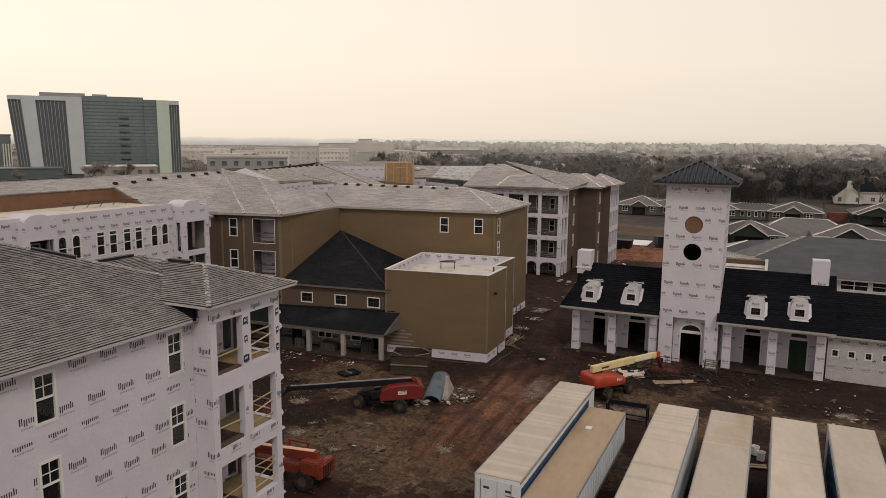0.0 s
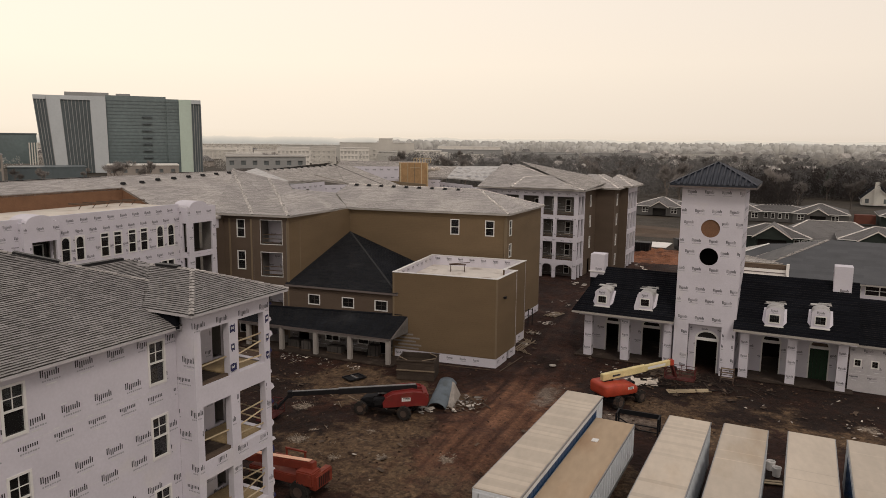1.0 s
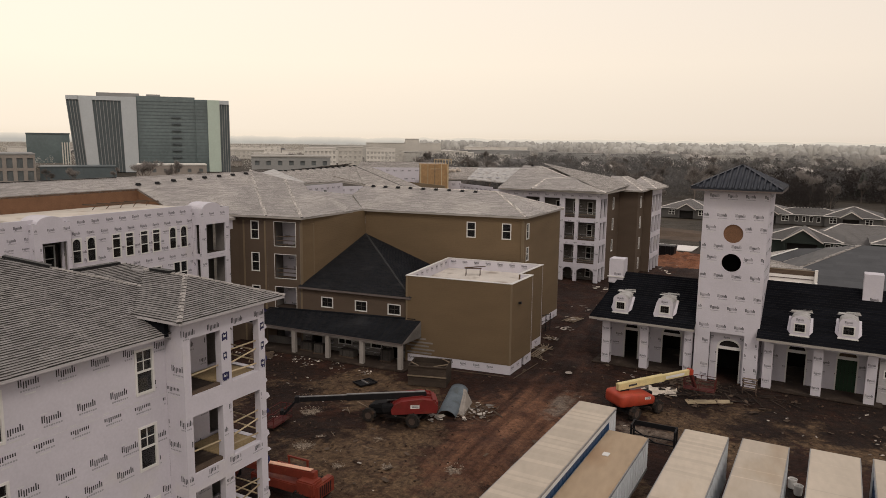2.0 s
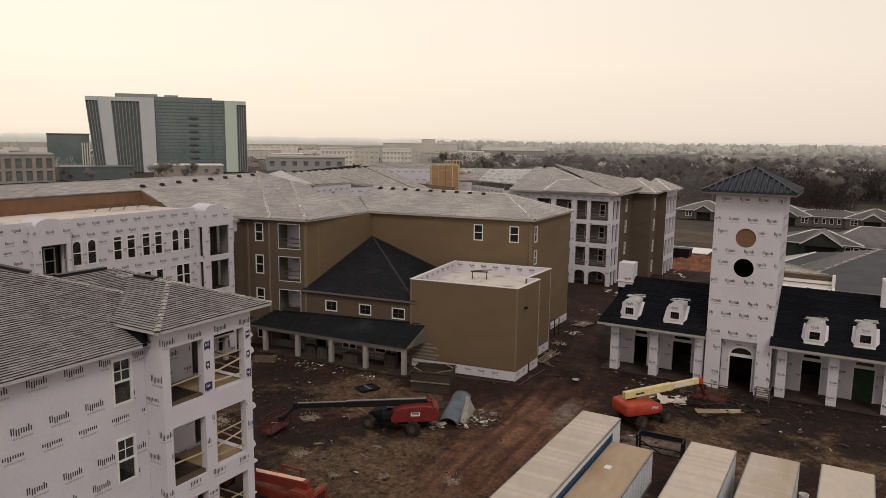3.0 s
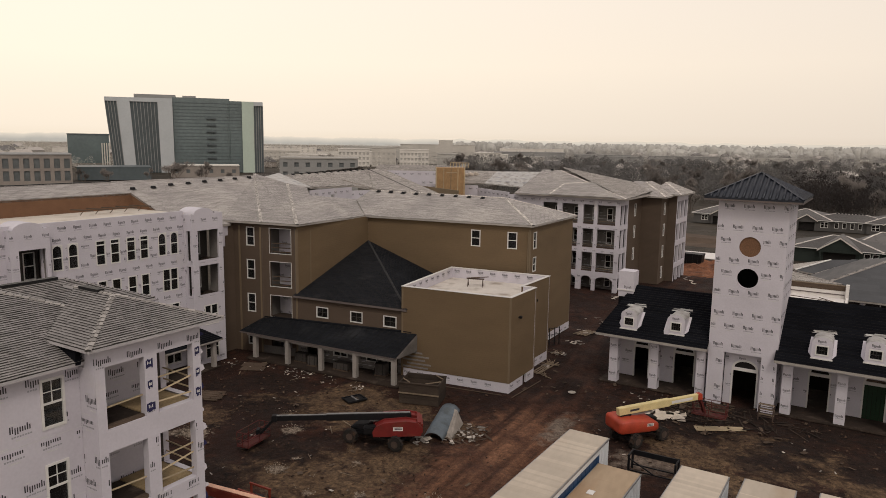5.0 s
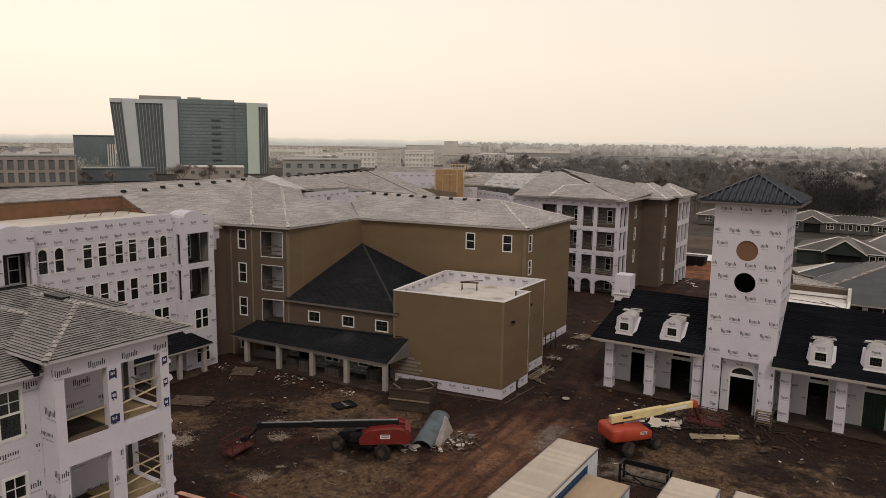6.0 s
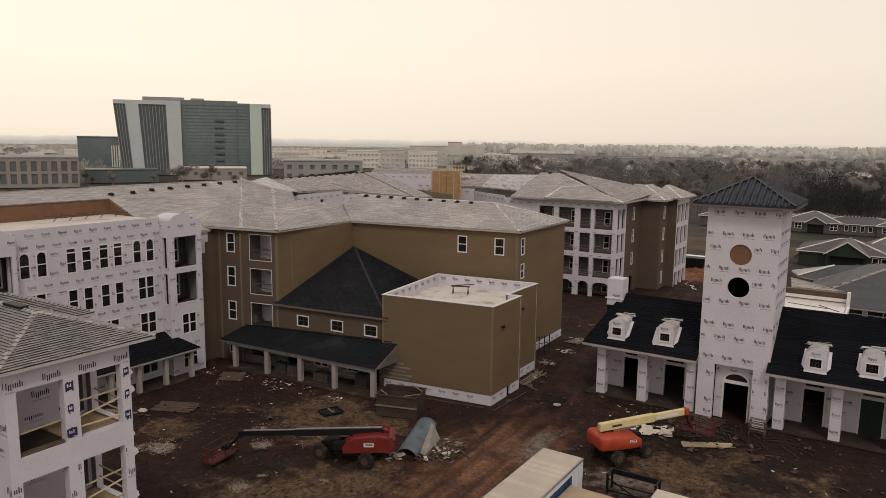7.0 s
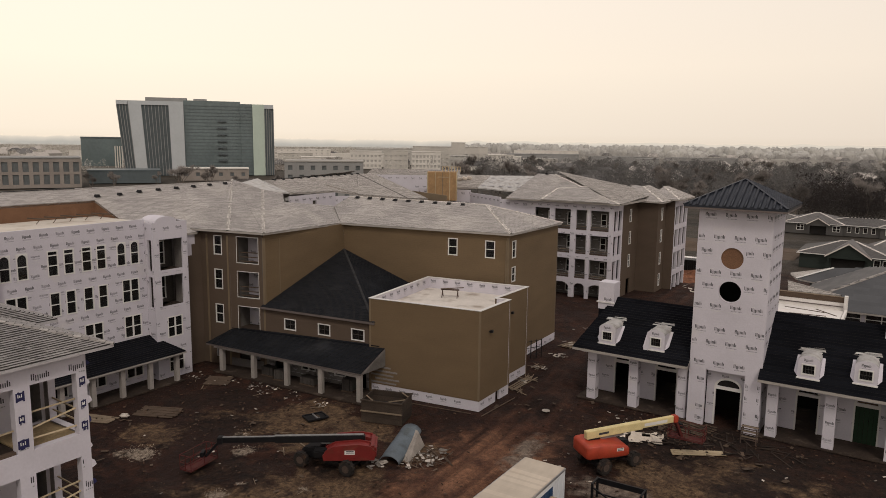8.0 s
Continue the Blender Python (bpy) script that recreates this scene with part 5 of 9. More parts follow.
def fan_door(P, u, v, w, h, door=None):
    """A doorway with a fan light above it, set in a white surround."""
    mb = MB()
    n, r = 10, w / 2
    for i in range(n):
        a0, a1 = math.pi * i / n, math.pi * (i + 1) / n
        f = lambda a, k, kz: (u + w / 2 - r * k * math.cos(a), h + 0.28 + 0.62 * kz * math.sin(a))
        q = [f(a0, 1.1, 1.2), f(a1, 1.1, 1.2), f(a1, 0.92, 0.94), f(a0, 0.92, 0.94)]
        mb.hexa([(x, v - 0.07, z) for x, z in q] + [(x, v + 0.02, z) for x, z in q])
    mb.box(u - 0.12, u + w + 0.12, v - 0.07, v + 0.02, h + 0.02, h + 0.28)
    mb.box(u - 0.12, u, v - 0.06, v + 0.02, 0, h + 0.02)
    mb.box(u + w, u + w + 0.12, v - 0.06, v + 0.02, 0, h + 0.02)
    fr = part("door_surround", mb, VINYL, P, weld=True)
    mb = MB()
    k = [(u + w / 2 - r * 0.9 * math.cos(math.pi * i / n), h + 0.3 + 0.55 * math.sin(math.pi * i / n)) for i in range(n + 1)]
    mb.poly([(x, v - 0.012, z) for x, z in k])
    part("fan_light", mb, DARK if not door else OLDWOOD, fr, "dark arched fan light")
    if door:
        for i in range(5):
            mb = MB()
            x = u + w * i / 5
            mb.box(x + 0.01, x + w / 5 - 0.01, v + 0.03, v + 0.09, 0.02, h)
            part("door_board", mb, door, fr, "green painted board")


for u0, u1, rl, rz, lab in ((5.15, 15.15, 7.0, 8.75, 0), (20.45, 30.55, 20.45, 9.3, 1)):
    sl = [[(u0, 7.4, 4.9), (u1, 7.4, 4.9), (u1, 12.6, rz), (rl, 12.6, rz)]]
    back = [(u1, 17.8, 4.9), (u0, 17.8, 4.9), (rl, 12.6, rz), (u1, 12.6, rz)]
    sl.append(back)
    if not lab:
        sl.append([(u0, 17.8, 4.9), (u0, 7.4, 4.9), (rl, 12.6, rz)])
    roof(ch, sl, BLACKROOF, 0.28, 3.0, 0.22, edge=FASCIA, name="wing_roof", label="black underlay roof")
    a, b_ = (6.1, 15.15) if not lab else (20.64, 30.0)
    ds = ((7.85, 1.3), (11.6, 1.75)) if not lab else ((22.9, 1.5), (26.95, 1.55))
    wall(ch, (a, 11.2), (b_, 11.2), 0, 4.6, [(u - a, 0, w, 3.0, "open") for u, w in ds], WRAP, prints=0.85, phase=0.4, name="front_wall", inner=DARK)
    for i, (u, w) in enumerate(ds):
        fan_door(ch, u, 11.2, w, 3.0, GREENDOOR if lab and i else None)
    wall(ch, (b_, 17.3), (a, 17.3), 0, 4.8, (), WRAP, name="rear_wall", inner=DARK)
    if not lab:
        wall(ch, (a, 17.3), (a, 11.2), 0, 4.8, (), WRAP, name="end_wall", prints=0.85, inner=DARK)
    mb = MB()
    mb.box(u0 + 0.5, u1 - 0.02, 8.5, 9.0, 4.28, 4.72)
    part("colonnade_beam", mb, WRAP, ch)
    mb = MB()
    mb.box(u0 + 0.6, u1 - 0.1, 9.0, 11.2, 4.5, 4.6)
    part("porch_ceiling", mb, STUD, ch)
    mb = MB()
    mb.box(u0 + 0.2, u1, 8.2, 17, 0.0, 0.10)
    part("floor_slab", mb, SHADED_MUD, ch)
    # Unseen near-black ceiling added to keep light out of the rooms.
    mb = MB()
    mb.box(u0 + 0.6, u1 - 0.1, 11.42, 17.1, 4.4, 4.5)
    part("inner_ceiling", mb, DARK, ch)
for u in (6.22, 9.98, 14.12, 21.05, 25.05, 29.1):
    P0, P1 = (u, 8.5), (u + 0.8, 8.5)
    w = wall(ch, P0, P1, 0, 4.3, (), WRAP, 0.8, name="column")
    pm = MB()
    for i in range(3):
        stamp(pm, lambda s, dep, z: (u + 0.806, 8.5 + s, z), 0.02, 0.9 + i * 1.3, 0.8)
        stamp(pm, lambda s, dep, z: (u + s, 8.494, z), 0.05 + 0.06 * (i % 2), 0.7 + i * 1.35 + (u % 1) * 0.6, 0.76)
    part("wrap_print", pm, [INK, INK2, INK3], w, solid=False, kind="stuff")
for u, vb, zb, k in ((8.25, 8.12, 5.4, 0.74), (12.44, 8.26, 5.5, 0.74), (24.03, 7.98, 5.38, 0.846), (27.73, 8.22, 5.58, 0.846)):
    n, w, zs_, rise = 10, 0.74, zb + 1.42, 0.38
    u -= 0.22
    plane = lambda z: 7.4 + (z - 4.9) / k + 0.05                          # where the slope meets a height
    mb = MB()
    ring = [(u - w, zb - 0.1)] + [(u - w * math.cos(math.pi * i / n), zs_ + rise * math.sin(math.pi * i / n)) for i in range(n + 1)] + [(u + w, zb - 0.1)]
    for i in range(len(ring) - 1):
        (x0, z0), (x1, z1) = ring[i], ring[i + 1]
        mb.poly([(x0, vb, z0), (x1, vb, z1), (x1, max(plane(z1), vb), z1), (x0, max(plane(z0), vb), z0)], 1 if 0 < i < n + 1 else 0)
    wx, wz0, wz1 = 0.45, zb + 0.36, zb + 1.14
    mb.poly([(u - w, vb, zb - 0.1), (u + w, vb, zb - 0.1), (u + w, vb, wz0), (u - w, vb, wz0)])
    mb.poly([(u - w, vb, wz0), (u - wx, vb, wz0), (u - wx, vb, wz1), (u - w, vb, wz1)])
    mb.poly([(u + wx, vb, wz0), (u + w, vb, wz0), (u + w, vb, wz1), (u + wx, vb, wz1)])
    mb.poly([(u - w, vb, wz1), (u + w, vb, wz1), (u + w, vb, zs_)] + [(x, vb, z) for x, z in reversed(ring[1:-1])])
    d = part("dormer", mb, [WRAP, TARPTOP], ch, "white wrapped dormer with barrel top", solid=False)
    window(ch, Matrix.Translation((u - wx, vb - 0.02, wz0)), "grid6", 2 * wx, wz1 - wz0)
    pm = MB()
    stamp(pm, lambda s, dep, z: (u - 0.36 + s, vb - 0.006, z), 0.0, wz1 + 0.24, 0.78)
    part("wrap_print", pm, [INK, INK2, INK3], d, solid=False, kind="stuff")
    # Near-black board behind the window paints the dormer's inside dark.
    mb = MB()
    mb.box(u - 0.62, u + 0.62, vb + 0.14, vb + 0.2, zb - 0.1, zs_ + 0.1)
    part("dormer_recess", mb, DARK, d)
    mb = MB()
    mb.box(u - w - 0.06, u + w + 0.06, vb - 0.10, vb + 0.05, zb + 0.0, zb + 0.10)
    part("sill_board", mb, VINYL, d)
    top = zs_ + rise
    lay = lambda x, z: (x, plane(z) - 0.03, z + 0.05)                       # lies on the slope
    for x0, x1, z0, z1 in ((u - 1.0, u + 0.7, top - 0.16, top + 0.04), (u - 0.4, u + 0.9, top - 0.04, top + 0.12)):
        mb = MB()
        mb.slab([lay(x0, z0), lay(x1, z0 - 0.06), lay(x1 - 0.12, z1), lay(x0 + 0.18, z1 - 0.03)], 0.012)
        part("lap_strip", mb, TARPTOP, d, "strip of wrap lapped onto the roof")
    if 12 < u < 13:
        mb = MB()
        hang = [(u - w - 0.02, vb + 0.12, zs_ + 0.1), (u - w - 0.14, vb - 0.02, zs_ - 0.5), (u - w - 0.28, vb - 0.10, zb + 0.25), (u - w - 0.10, vb - 0.16, zb - 0.42), (u - w + 0.16, vb - 0.14, zb - 0.30), (u - w + 0.22, vb - 0.05, zb + 0.6)]
        mb.slab(hang, 0.012)
        part("loose_flap", mb, WRAP, d, "torn flap of wrap hanging down")
    for sx in (-1, 1):
        mb = MB()
        pts = [(u + sx * (w + 0.01), vb + 0.1, zb + 0.15), (u + sx * (w + 0.28), plane(zb + 0.3) + 0.02, zb + 0.42), (u + sx * (w + 0.22), plane(zs_) - 0.16, zs_ - 0.02), (u + sx * (w + 0.01), plane(zs_) - 0.2, zs_)]
        mb.slab(pts, 0.03)
        part("side_flashing", mb, WRAP, d, "white membrane lapped onto the roof")
for u, z in ((5.75, 7.65), (28.38, 7.6)):
    mb = MB()
    mb.box(u + 0.06, u + 1.44, 11.66, 13.04, 4.9, z)
    part("roof_curb", mb, BLACKROOF, ch, "black roofing curb")
    mb = MB()
    mb.box(u, u + 1.5, 11.6, 13.1, z, 10.15 + (0.65 if u > 20 else 0))
    c = part("chimney", mb, WRAP, ch, "boxed white chimney", bevel=0.02)
    pm = MB()
    stamp(pm, lambda s, dep, zz: (u + 0.55 + s, 11.594, zz), 0, 8.5, 0.9)
    part("wrap_print", pm, [INK, INK2, INK3], c, solid=False, kind="stuff")
    mb = MB()
    mb.box(u - 0.12, u + 1.62, 11.5, 11.6, z + 0.62, z + 0.72)
    part("flashing", mb, VINYL, c)
# tower
tu0, tu1, td, tc = 15.12, 20.62, 5.6, 17.82
TOWER_ROWS = [(z, u - tu0, 0) for z, u in ((17.3, 17.55), (15.55, 16.77), (14.45, 15.89), (12.75, 16.65), (11.7, 16.13), (10.05, 16.84), (8.15, 15.77), (7.05, 16.68), (5.35, 15.86), (3.9, 16.2), (2.9, 16.2), (1.6, 16.2), (0.6, 16.2))]
tops = [(16.42 - tu0, 0.0, 2.98, 4.72, "open"), (tc - 0.95 - tu0, 10.33, 1.9, 1.9, "hole"), (tc - 0.95 - tu0, 12.99, 1.9, 1.9, "hole")]
wall(ch, (tu0, VT), (tu1, VT), 0, 17.85, tops, WRAP, 0.4, prints=1.06, name="tower_wall", inner=DARK, lattice=(TOWER_ROWS, 1.52))
wall(ch, (tu1, VT), (tu1, VT + td), 0, 17.85, (), WRAP, 0.4, prints=1.0, name="tower_wall", phase=0.4, inner=DARK)
wall(ch, (tu1, VT + td), (tu0, VT + td), 0, 17.85, (), WRAP, 0.4, name="tower_wall", inner=DARK)
wall(ch, (tu0, VT + td), (tu0, VT), 0, 17.85, (), WRAP, 0.4, prints=1.0, name="tower_wall", inner=DARK)
for zc in (11.28, 13.94):
    mb, n, r_ = MB(), 32, 0.84
    for i in range(n):
        a0, a1 = 2 * math.pi * i / n, 2 * math.pi * (i + 1) / n
        f = lambda a: (tc + r_ * math.cos(a), zc + r_ * math.sin(a))
        g = lambda a: (tc + 0.96 * max(-1, min(1, 1.42 * math.cos(a))), zc + 0.96 * max(-1, min(1, 1.42 * math.sin(a))))
        q = [f(a0), f(a1), g(a1), g(a0)]
        mb.hexa([(x, VT - 0.003, z) for x, z in q] + [(x, VT + 0.3, z) for x, z in q])
    part("round_opening", mb, WRAP, ch, "round opening rim", weld=True)
    # Behind the lower opening: a near-black disc painting the tower's inside dark.
    mb = MB()
    mb.tube((tc, VT + (0.10 if zc > 12 else 3.2), zc), (tc, VT + (0.14 if zc > 12 else 3.25), zc), 0.88 if zc > 12 else 2.2, 0.88 if zc > 12 else 2.2, 32)
    part("backing_disc", mb, OSB_D if zc > 12 else DARK, ch, "brown strand-board disc" if zc > 12 else "")
wall(ch, (16.42, VT + 0.75), (19.4, VT + 0.75), 0, 4.72, [(0.72, 0, 1.9, 3.05, "open")], WRAP, prints=0.7, name="portal_wall")
fan_door(ch, 17.14, VT + 0.75, 1.9, 3.05)
mb = MB()
mb.box(tu0 + 0.4, tu1 - 0.4, VT + 1.2, VT + td - 0.4, 5.0, 5.2)
part("floor_slab", mb, STUD, ch)
oh, ze, zk = 1.0, 18.05, 20.0
cu, cv = (tu0 + tu1) / 2, VT + td / 2
cs = [(tu0 - oh, VT - oh), (tu1 + oh, VT - oh), (tu1 + oh, VT + td + oh), (tu0 - oh, VT + td + oh)]
mb = MB()
for i in range(4):
    (x0, y0), (x1, y1) = cs[i], cs[(i + 1) % 4]
    mb.poly([(x0, y0, ze), (x1, y1, ze), (cu, cv, zk)])
    mb.poly([(x0, y0, ze - 0.14), (x1, y1, ze - 0.14), (x1, y1, ze), (x0, y0, ze)])
mb.poly([(x, y, ze - 0.14) for x, y in cs])
tr = part("tower_roof", mb, METALROOF, ch, "dark standing-seam pyramid roof")
for i in range(4):
    a, b_ = Vector((*cs[i], ze)), Vector((*cs[(i + 1) % 4], ze))
    k, n = Vector((cu, cv, zk)), 15
    rise = (k - (a + b_) / 2)
    for j in range(1, n):
        t = j / n
        p = a.lerp(b_, t)
        f = 1 - abs(2 * t - 1)
        mb = MB()
        mb.tube(p + Vector((0, 0, 0.0)), p + rise * f * 0.985 + Vector((0, 0, 0.0)), 0.13, 0.13, 8)
        part("rib", mb, METALROOF, tr, smooth=True)
    mb = MB()
    mb.beam(a + Vector((0, 0, 0.04)), k + Vector((0, 0, 0.04)), 0.2, 0.10)
    part("hip_cap", mb, METALROOF, tr)
mb = MB()
mb.box(cs[0][0] + 0.02, cs[1][0] - 0.02, cs[0][1] + 0.02, cs[2][1] - 0.02, ze - 0.30, ze - 0.145)
part("soffit", mb, FASCIA_D, tr)
# low service wing and the hipped wing behind
sw = thing("service_wing", "low wrapped service wing with small square windows and black roof", "building", (38, 12, 0))
# Greyer wrap than elsewhere: the recessed wall's shade put into its colour.
wall(sw, (30.1, 9.5), (52, 9.5), 0, 4.35, [(u - 30.1, 2.3, 0.56, 0.66, "square") for u in (30.47, 31.8, 33.15, 34.5, 35.85, 38.2, 39.6)], FASCIA_N, prints=0.9)
roof(sw, [[(29.9, 9.0, 4.4), (52.5, 9.0, 4.4), (52.5, 15.2, 7.4), (30.6, 15.2, 7.4)], [(52.5, 22, 4.4), (30.6, 22, 4.4), (30.6, 15.2, 7.4), (52.5, 15.2, 7.4)]], BLACKROOF, 0.28, 3.0, 0.2)
wall(sw, (52, 9.5), (52, 21.5), 0, 4.35, (), WRAP)
rg = thing("rear_wing", "rear clubhouse wing with broad grey hipped roof and white walls", "building", (36, 46, 0))
wall(rg, (20.4, 39.9), (62, 39.9), 0, 4.55, [(u - 20.4, 3.2, 3.1, 1.25, "pair") for u in (22.4, 25.95, 29.5, 33.05, 36.6, 40.15, 43.7, 47.25, 50.8)], WRAP)
wall(rg, (20.4, 54), (20.4, 40.1), 0, 4.55, (), WRAP)
E0, HH, T2, V0, C0, T1 = (18.56, 39.27, 4.66), (28.85, 51.8, 8.45), (25.0, 59.5, 6.72), (19.5, 54.0, 4.97), (16.9, 55.2, 5.1), (21.1, 57.1, 6.7)
roof(rg, [[E0, (62.5, 39.27, 4.66), (62.5, 51.8, 8.45), HH]], UNDERLAY, 0.9, 3.2, lift=0.008, caps=[(E0, HH)], cap_mat=COLUMN, name="roof")
# West-facing slopes are painted lighter than the front ones.
roof(rg, [[V0, E0, HH, T2]], UNDERLAY_LIT, 0.9, 3.2, lift=0.008, name="roof_slope", label="grey west slope painted paler as lit")
roof(rg, [[C0, V0, T2, T1]], UNDERLAY, 0.9, 3.2, lift=0.008, caps=[(V0, T2)], cap_mat=COLUMN, name="roof_slope")
roof(rg, [[(15.6, 59.8, 5.0), C0, T1]], SHINGLE_L, 0.35, 2.4, caps=[(C0, T1)], cap_mat=VINYL, name="roof_slope", label="shingled slope painted paler as lit")
fr_ = thing("flat_link_roof", "low flat-roofed link with white membrane and raw parapet", "building", (21, 26, 0))
mb = MB()
mb.box(17.5, 24.2, 17.95, 34.9, 0, 5.4)
part("wall", mb, STUD, fr_)
mb = MB()
mb.box(17.6, 24.1, 18.0, 34.85, 5.404, 5.5)
part("flat_roof", mb, CLEANROOF, fr_, "white membrane roof")
mb = MB()
mb.box(24.2, 24.45, 17.95, 34.4, 5.2, 5.72)
part("kerb", mb, CLEANROOF, fr_, bevel=0.03)
mb = MB()
mb.box(24.08, 24.42, 34.45, 35.1, 5.2, 7.12)
part("corner_post", mb, CLEANROOF, fr_, "white wrapped corner post", bevel=0.02)
mb = MB()
mb.box(17.5, 24.05, 34.88, 35.08, 5.4, 6.34)
part("parapet", mb, CLEANROOF, fr_)
mb = MB()
mb.box(17.5, 24.05, 34.84, 35.12, 6.34, 6.90)
part("parapet_band", mb, OLDWOOD, fr_, "dark brown board band")
mb = MB()
mb.box(17.45, 24.07, 34.8, 35.14, 6.904, 6.96)
part("parapet_cap", mb, OLDWOOD2, fr_)
mb = MB()
mb.box(17.6, 24.0, 34.78, 34.84, 5.86, 5.96)
part("parapet_seam", mb, FASCIA_D, fr_)
for a_, b_ in (((18.6, 33.4, 5.53), (22.5, 32.6, 5.53)), ((21.6, 33.9, 5.53), (23.7, 31.6, 5.53)), ((19.4, 30.4, 5.53), (22.8, 30.9, 5.53))):
    mb = MB()
    mb.beam(a_, b_, 0.09, 0.06)
    part("loose_board", mb, OLDWOOD, fr_)
roof(fr_, [[(18.6, 35.15, 7.0), (23.7, 35.4, 7.0), (18.2, 37.6, 7.62)]], SHINGLE_L, 0.2, 1.2, name="roof_slope", caps=[((23.7, 35.4, 7.0), (18.2, 37.6, 7.62))], cap_mat=COLUMN)

# ---- trailers ----
def trailer(u, v, top, length, roof_mat, side_mat, label, ripple=False):
    """A box trailer whose far left top corner stands at (u, v); it runs back along the grid."""
    w, z0 = 2.6, 1.15
    t = thing("box_trailer", label, "trailer", (u + w / 2, v - length / 2, 0), group="row of box trailers")
    mb = MB()
    mb.box(u, u + w, v - length, v, z0, top - 0.06)
    b = part("body", mb, TRAILSIDE, t, "white ribbed trailer body", bevel=0.02)
    mb = MB()
    mb.box(u + 0.03, u + w - 0.03, v - length + 0.03, v - 0.03, top - 0.06, top)
    rs = part("roof_sheet", mb, roof_mat, t, "stained pale roof sheet", bevel=0.02)
    rr_ = random.Random(int(u * 10))
    step = 0.62 if ripple else 1.25
    for i in range(int((length - 0.6) / step)):
        mb = MB()
        y = v - length + 0.4 + i * step
        x0, x1, hw = u + 0.06, u + w - 0.06, 0.2 if ripple else 0.05
        a, hh = rr_.uniform(-0.06, 0.06), rr_.uniform(0.4, 1.3) * (0.016 if ripple else 0.008)
        ys = (-1.0, -0.5, 0.0, 0.5, 1.0)
        zs = (0.0, 0.55, 1.0, 0.55, 0.0)
        for dy, dz in zip(ys, zs):
            mb.v += [(x0, y + dy * hw, top + 0.001 + dz * hh * 0.4), (x0 + 0.7, y + dy * hw + a * 0.4, top + 0.001 + dz * hh), (x1 - 0.6, y + dy * hw + a * 0.8, top + 0.001 + dz * hh), (x1, y + dy * hw + a, top + 0.001 + dz * hh * 0.4)]
        mb.f = [(4 * r + c, 4 * r + c + 1, 4 * r + c + 5, 4 * r + c + 4) for r in range(4) for c in range(3)]
        mb.m = [0] * len(mb.f)
        part("roof_ripple" if ripple else "roof_seam", mb, roof_mat, rs, solid=False, smooth=True)
    n = int(length / 0.61)
    for i in range(n):
        y = v - length + (i + 0.5) * length / n
        for x in (u - 0.012, u + w + 0.012):
            mb = MB()
            mb.box(x - 0.012, x + 0.012, y - 0.03, y + 0.03, z0 + 0.15, top - (0.16 if side_mat is None or i > n - 4 else 0.46))
            part("side_rib", mb, TRAILSIDE if side_mat is None or i > n - 4 else side_mat, b)
    if side_mat:
        for x0, x1 in ((u + w, u + w + 0.008), (u - 0.008, u)):
            mb = MB()
            mb.box(x0, x1, v - length + 0.1, v - 1.7, z0 + 0.14, top - 0.45)
            part("blue_panel", mb, side_mat, b, "blue painted side panel")
    for x0, x1 in ((u - 0.025, u + 0.03), (u + w - 0.03, u + w + 0.025)):
        mb = MB()
        mb.box(x0, x1, v - length, v, top - 0.15, top - 0.03)
        part("top_rail", mb, STEEL, t)
        mb = MB()
        mb.box(x0, x1, v - length, v, z0 - 0.1, z0 + 0.12)
        part("bottom_rail", mb, STEEL, t)
    for k in (0, 1):
        mb = MB()
        x = u + 0.08 + k * (w / 2 - 0.06)
        mb.box(x, x + w / 2 - 0.1, v - length - 0.045, v - length - 0.001, z0 + 0.08, top - 0.2)
        d = part("rear_door", mb, TRAILSIDE, t, "white rear door", bevel=0.01)
        mb = MB()
        mb.tube((x + 0.3 + k * 0.5, v - length - 0.08, z0 + 0.1), (x + 0.3 + k * 0.5, v - length - 0.08, top - 0.22), 0.02, 0.02, 8)
        part("lock_rod", mb, STEEL, d)
        for i, (wd, zz) in enumerate(((0.34, 0.75), (0.5, 0.95), (0.3, 1.1))):
            if k or i == 0:
                mb = MB()
                mb.box(x + 0.45, x + 0.45 + wd, v - length - 0.05, v - length - 0.046, top - zz, top - zz + (0.14 if i == 0 else 0.05))
                part("marking", mb, INK, d, "dark bar of lettering")
    for y in (v - length + 1.6, v - length + 2.9):
        for s in (0, 1):
            mb = MB()
            x = u + 0.05 if not s else u + w - 0.6
            mb.tube((x, y, 0.51), (x + 0.55, y, 0.51), 0.51, 0.51, 18)
            part("wheel", mb, TYRE, t, bevel=0.04)
    for x in (u + 0.45, u + w - 0.6):
        mb = MB()
        mb.box(x, x + 0.12, v - 2.9, v - 2.75, 0.08, z0)
        mb.box(x - 0.1, x + 0.22, v - 3.0, v - 2.65, 0.0, 0.08)
        part("landing_leg", mb, STEEL, t)
    mb = MB()
    mb.box(u + 0.6, u + w - 0.6, v - length + 0.5, v - 1.0, z0 - 0.35, z0 - 0.02)
    part("chassis", mb, RUSTY, t)
    return t


def guv(x, y):
    c, s = math.cos(radians(8)), math.sin(radians(8))
    return x * c - y * s, x * s + y * c


trailer(*guv(9.17, -14.95), 4.05, 16.6, TRAILTOP, TRAILBLUE, "long white box trailer with blue side and pale stained roof", True)
tr2 = trailer(*guv(11.55, -17.4), 3.25, 16.15, TRAILTOP2, None, "lower white box trailer with rust-stained tan roof")
trailer(*guv(16.3, -17.2), 4.0, 16.15, TRAILTOP, None, "white box trailer with pale dented roof", True)
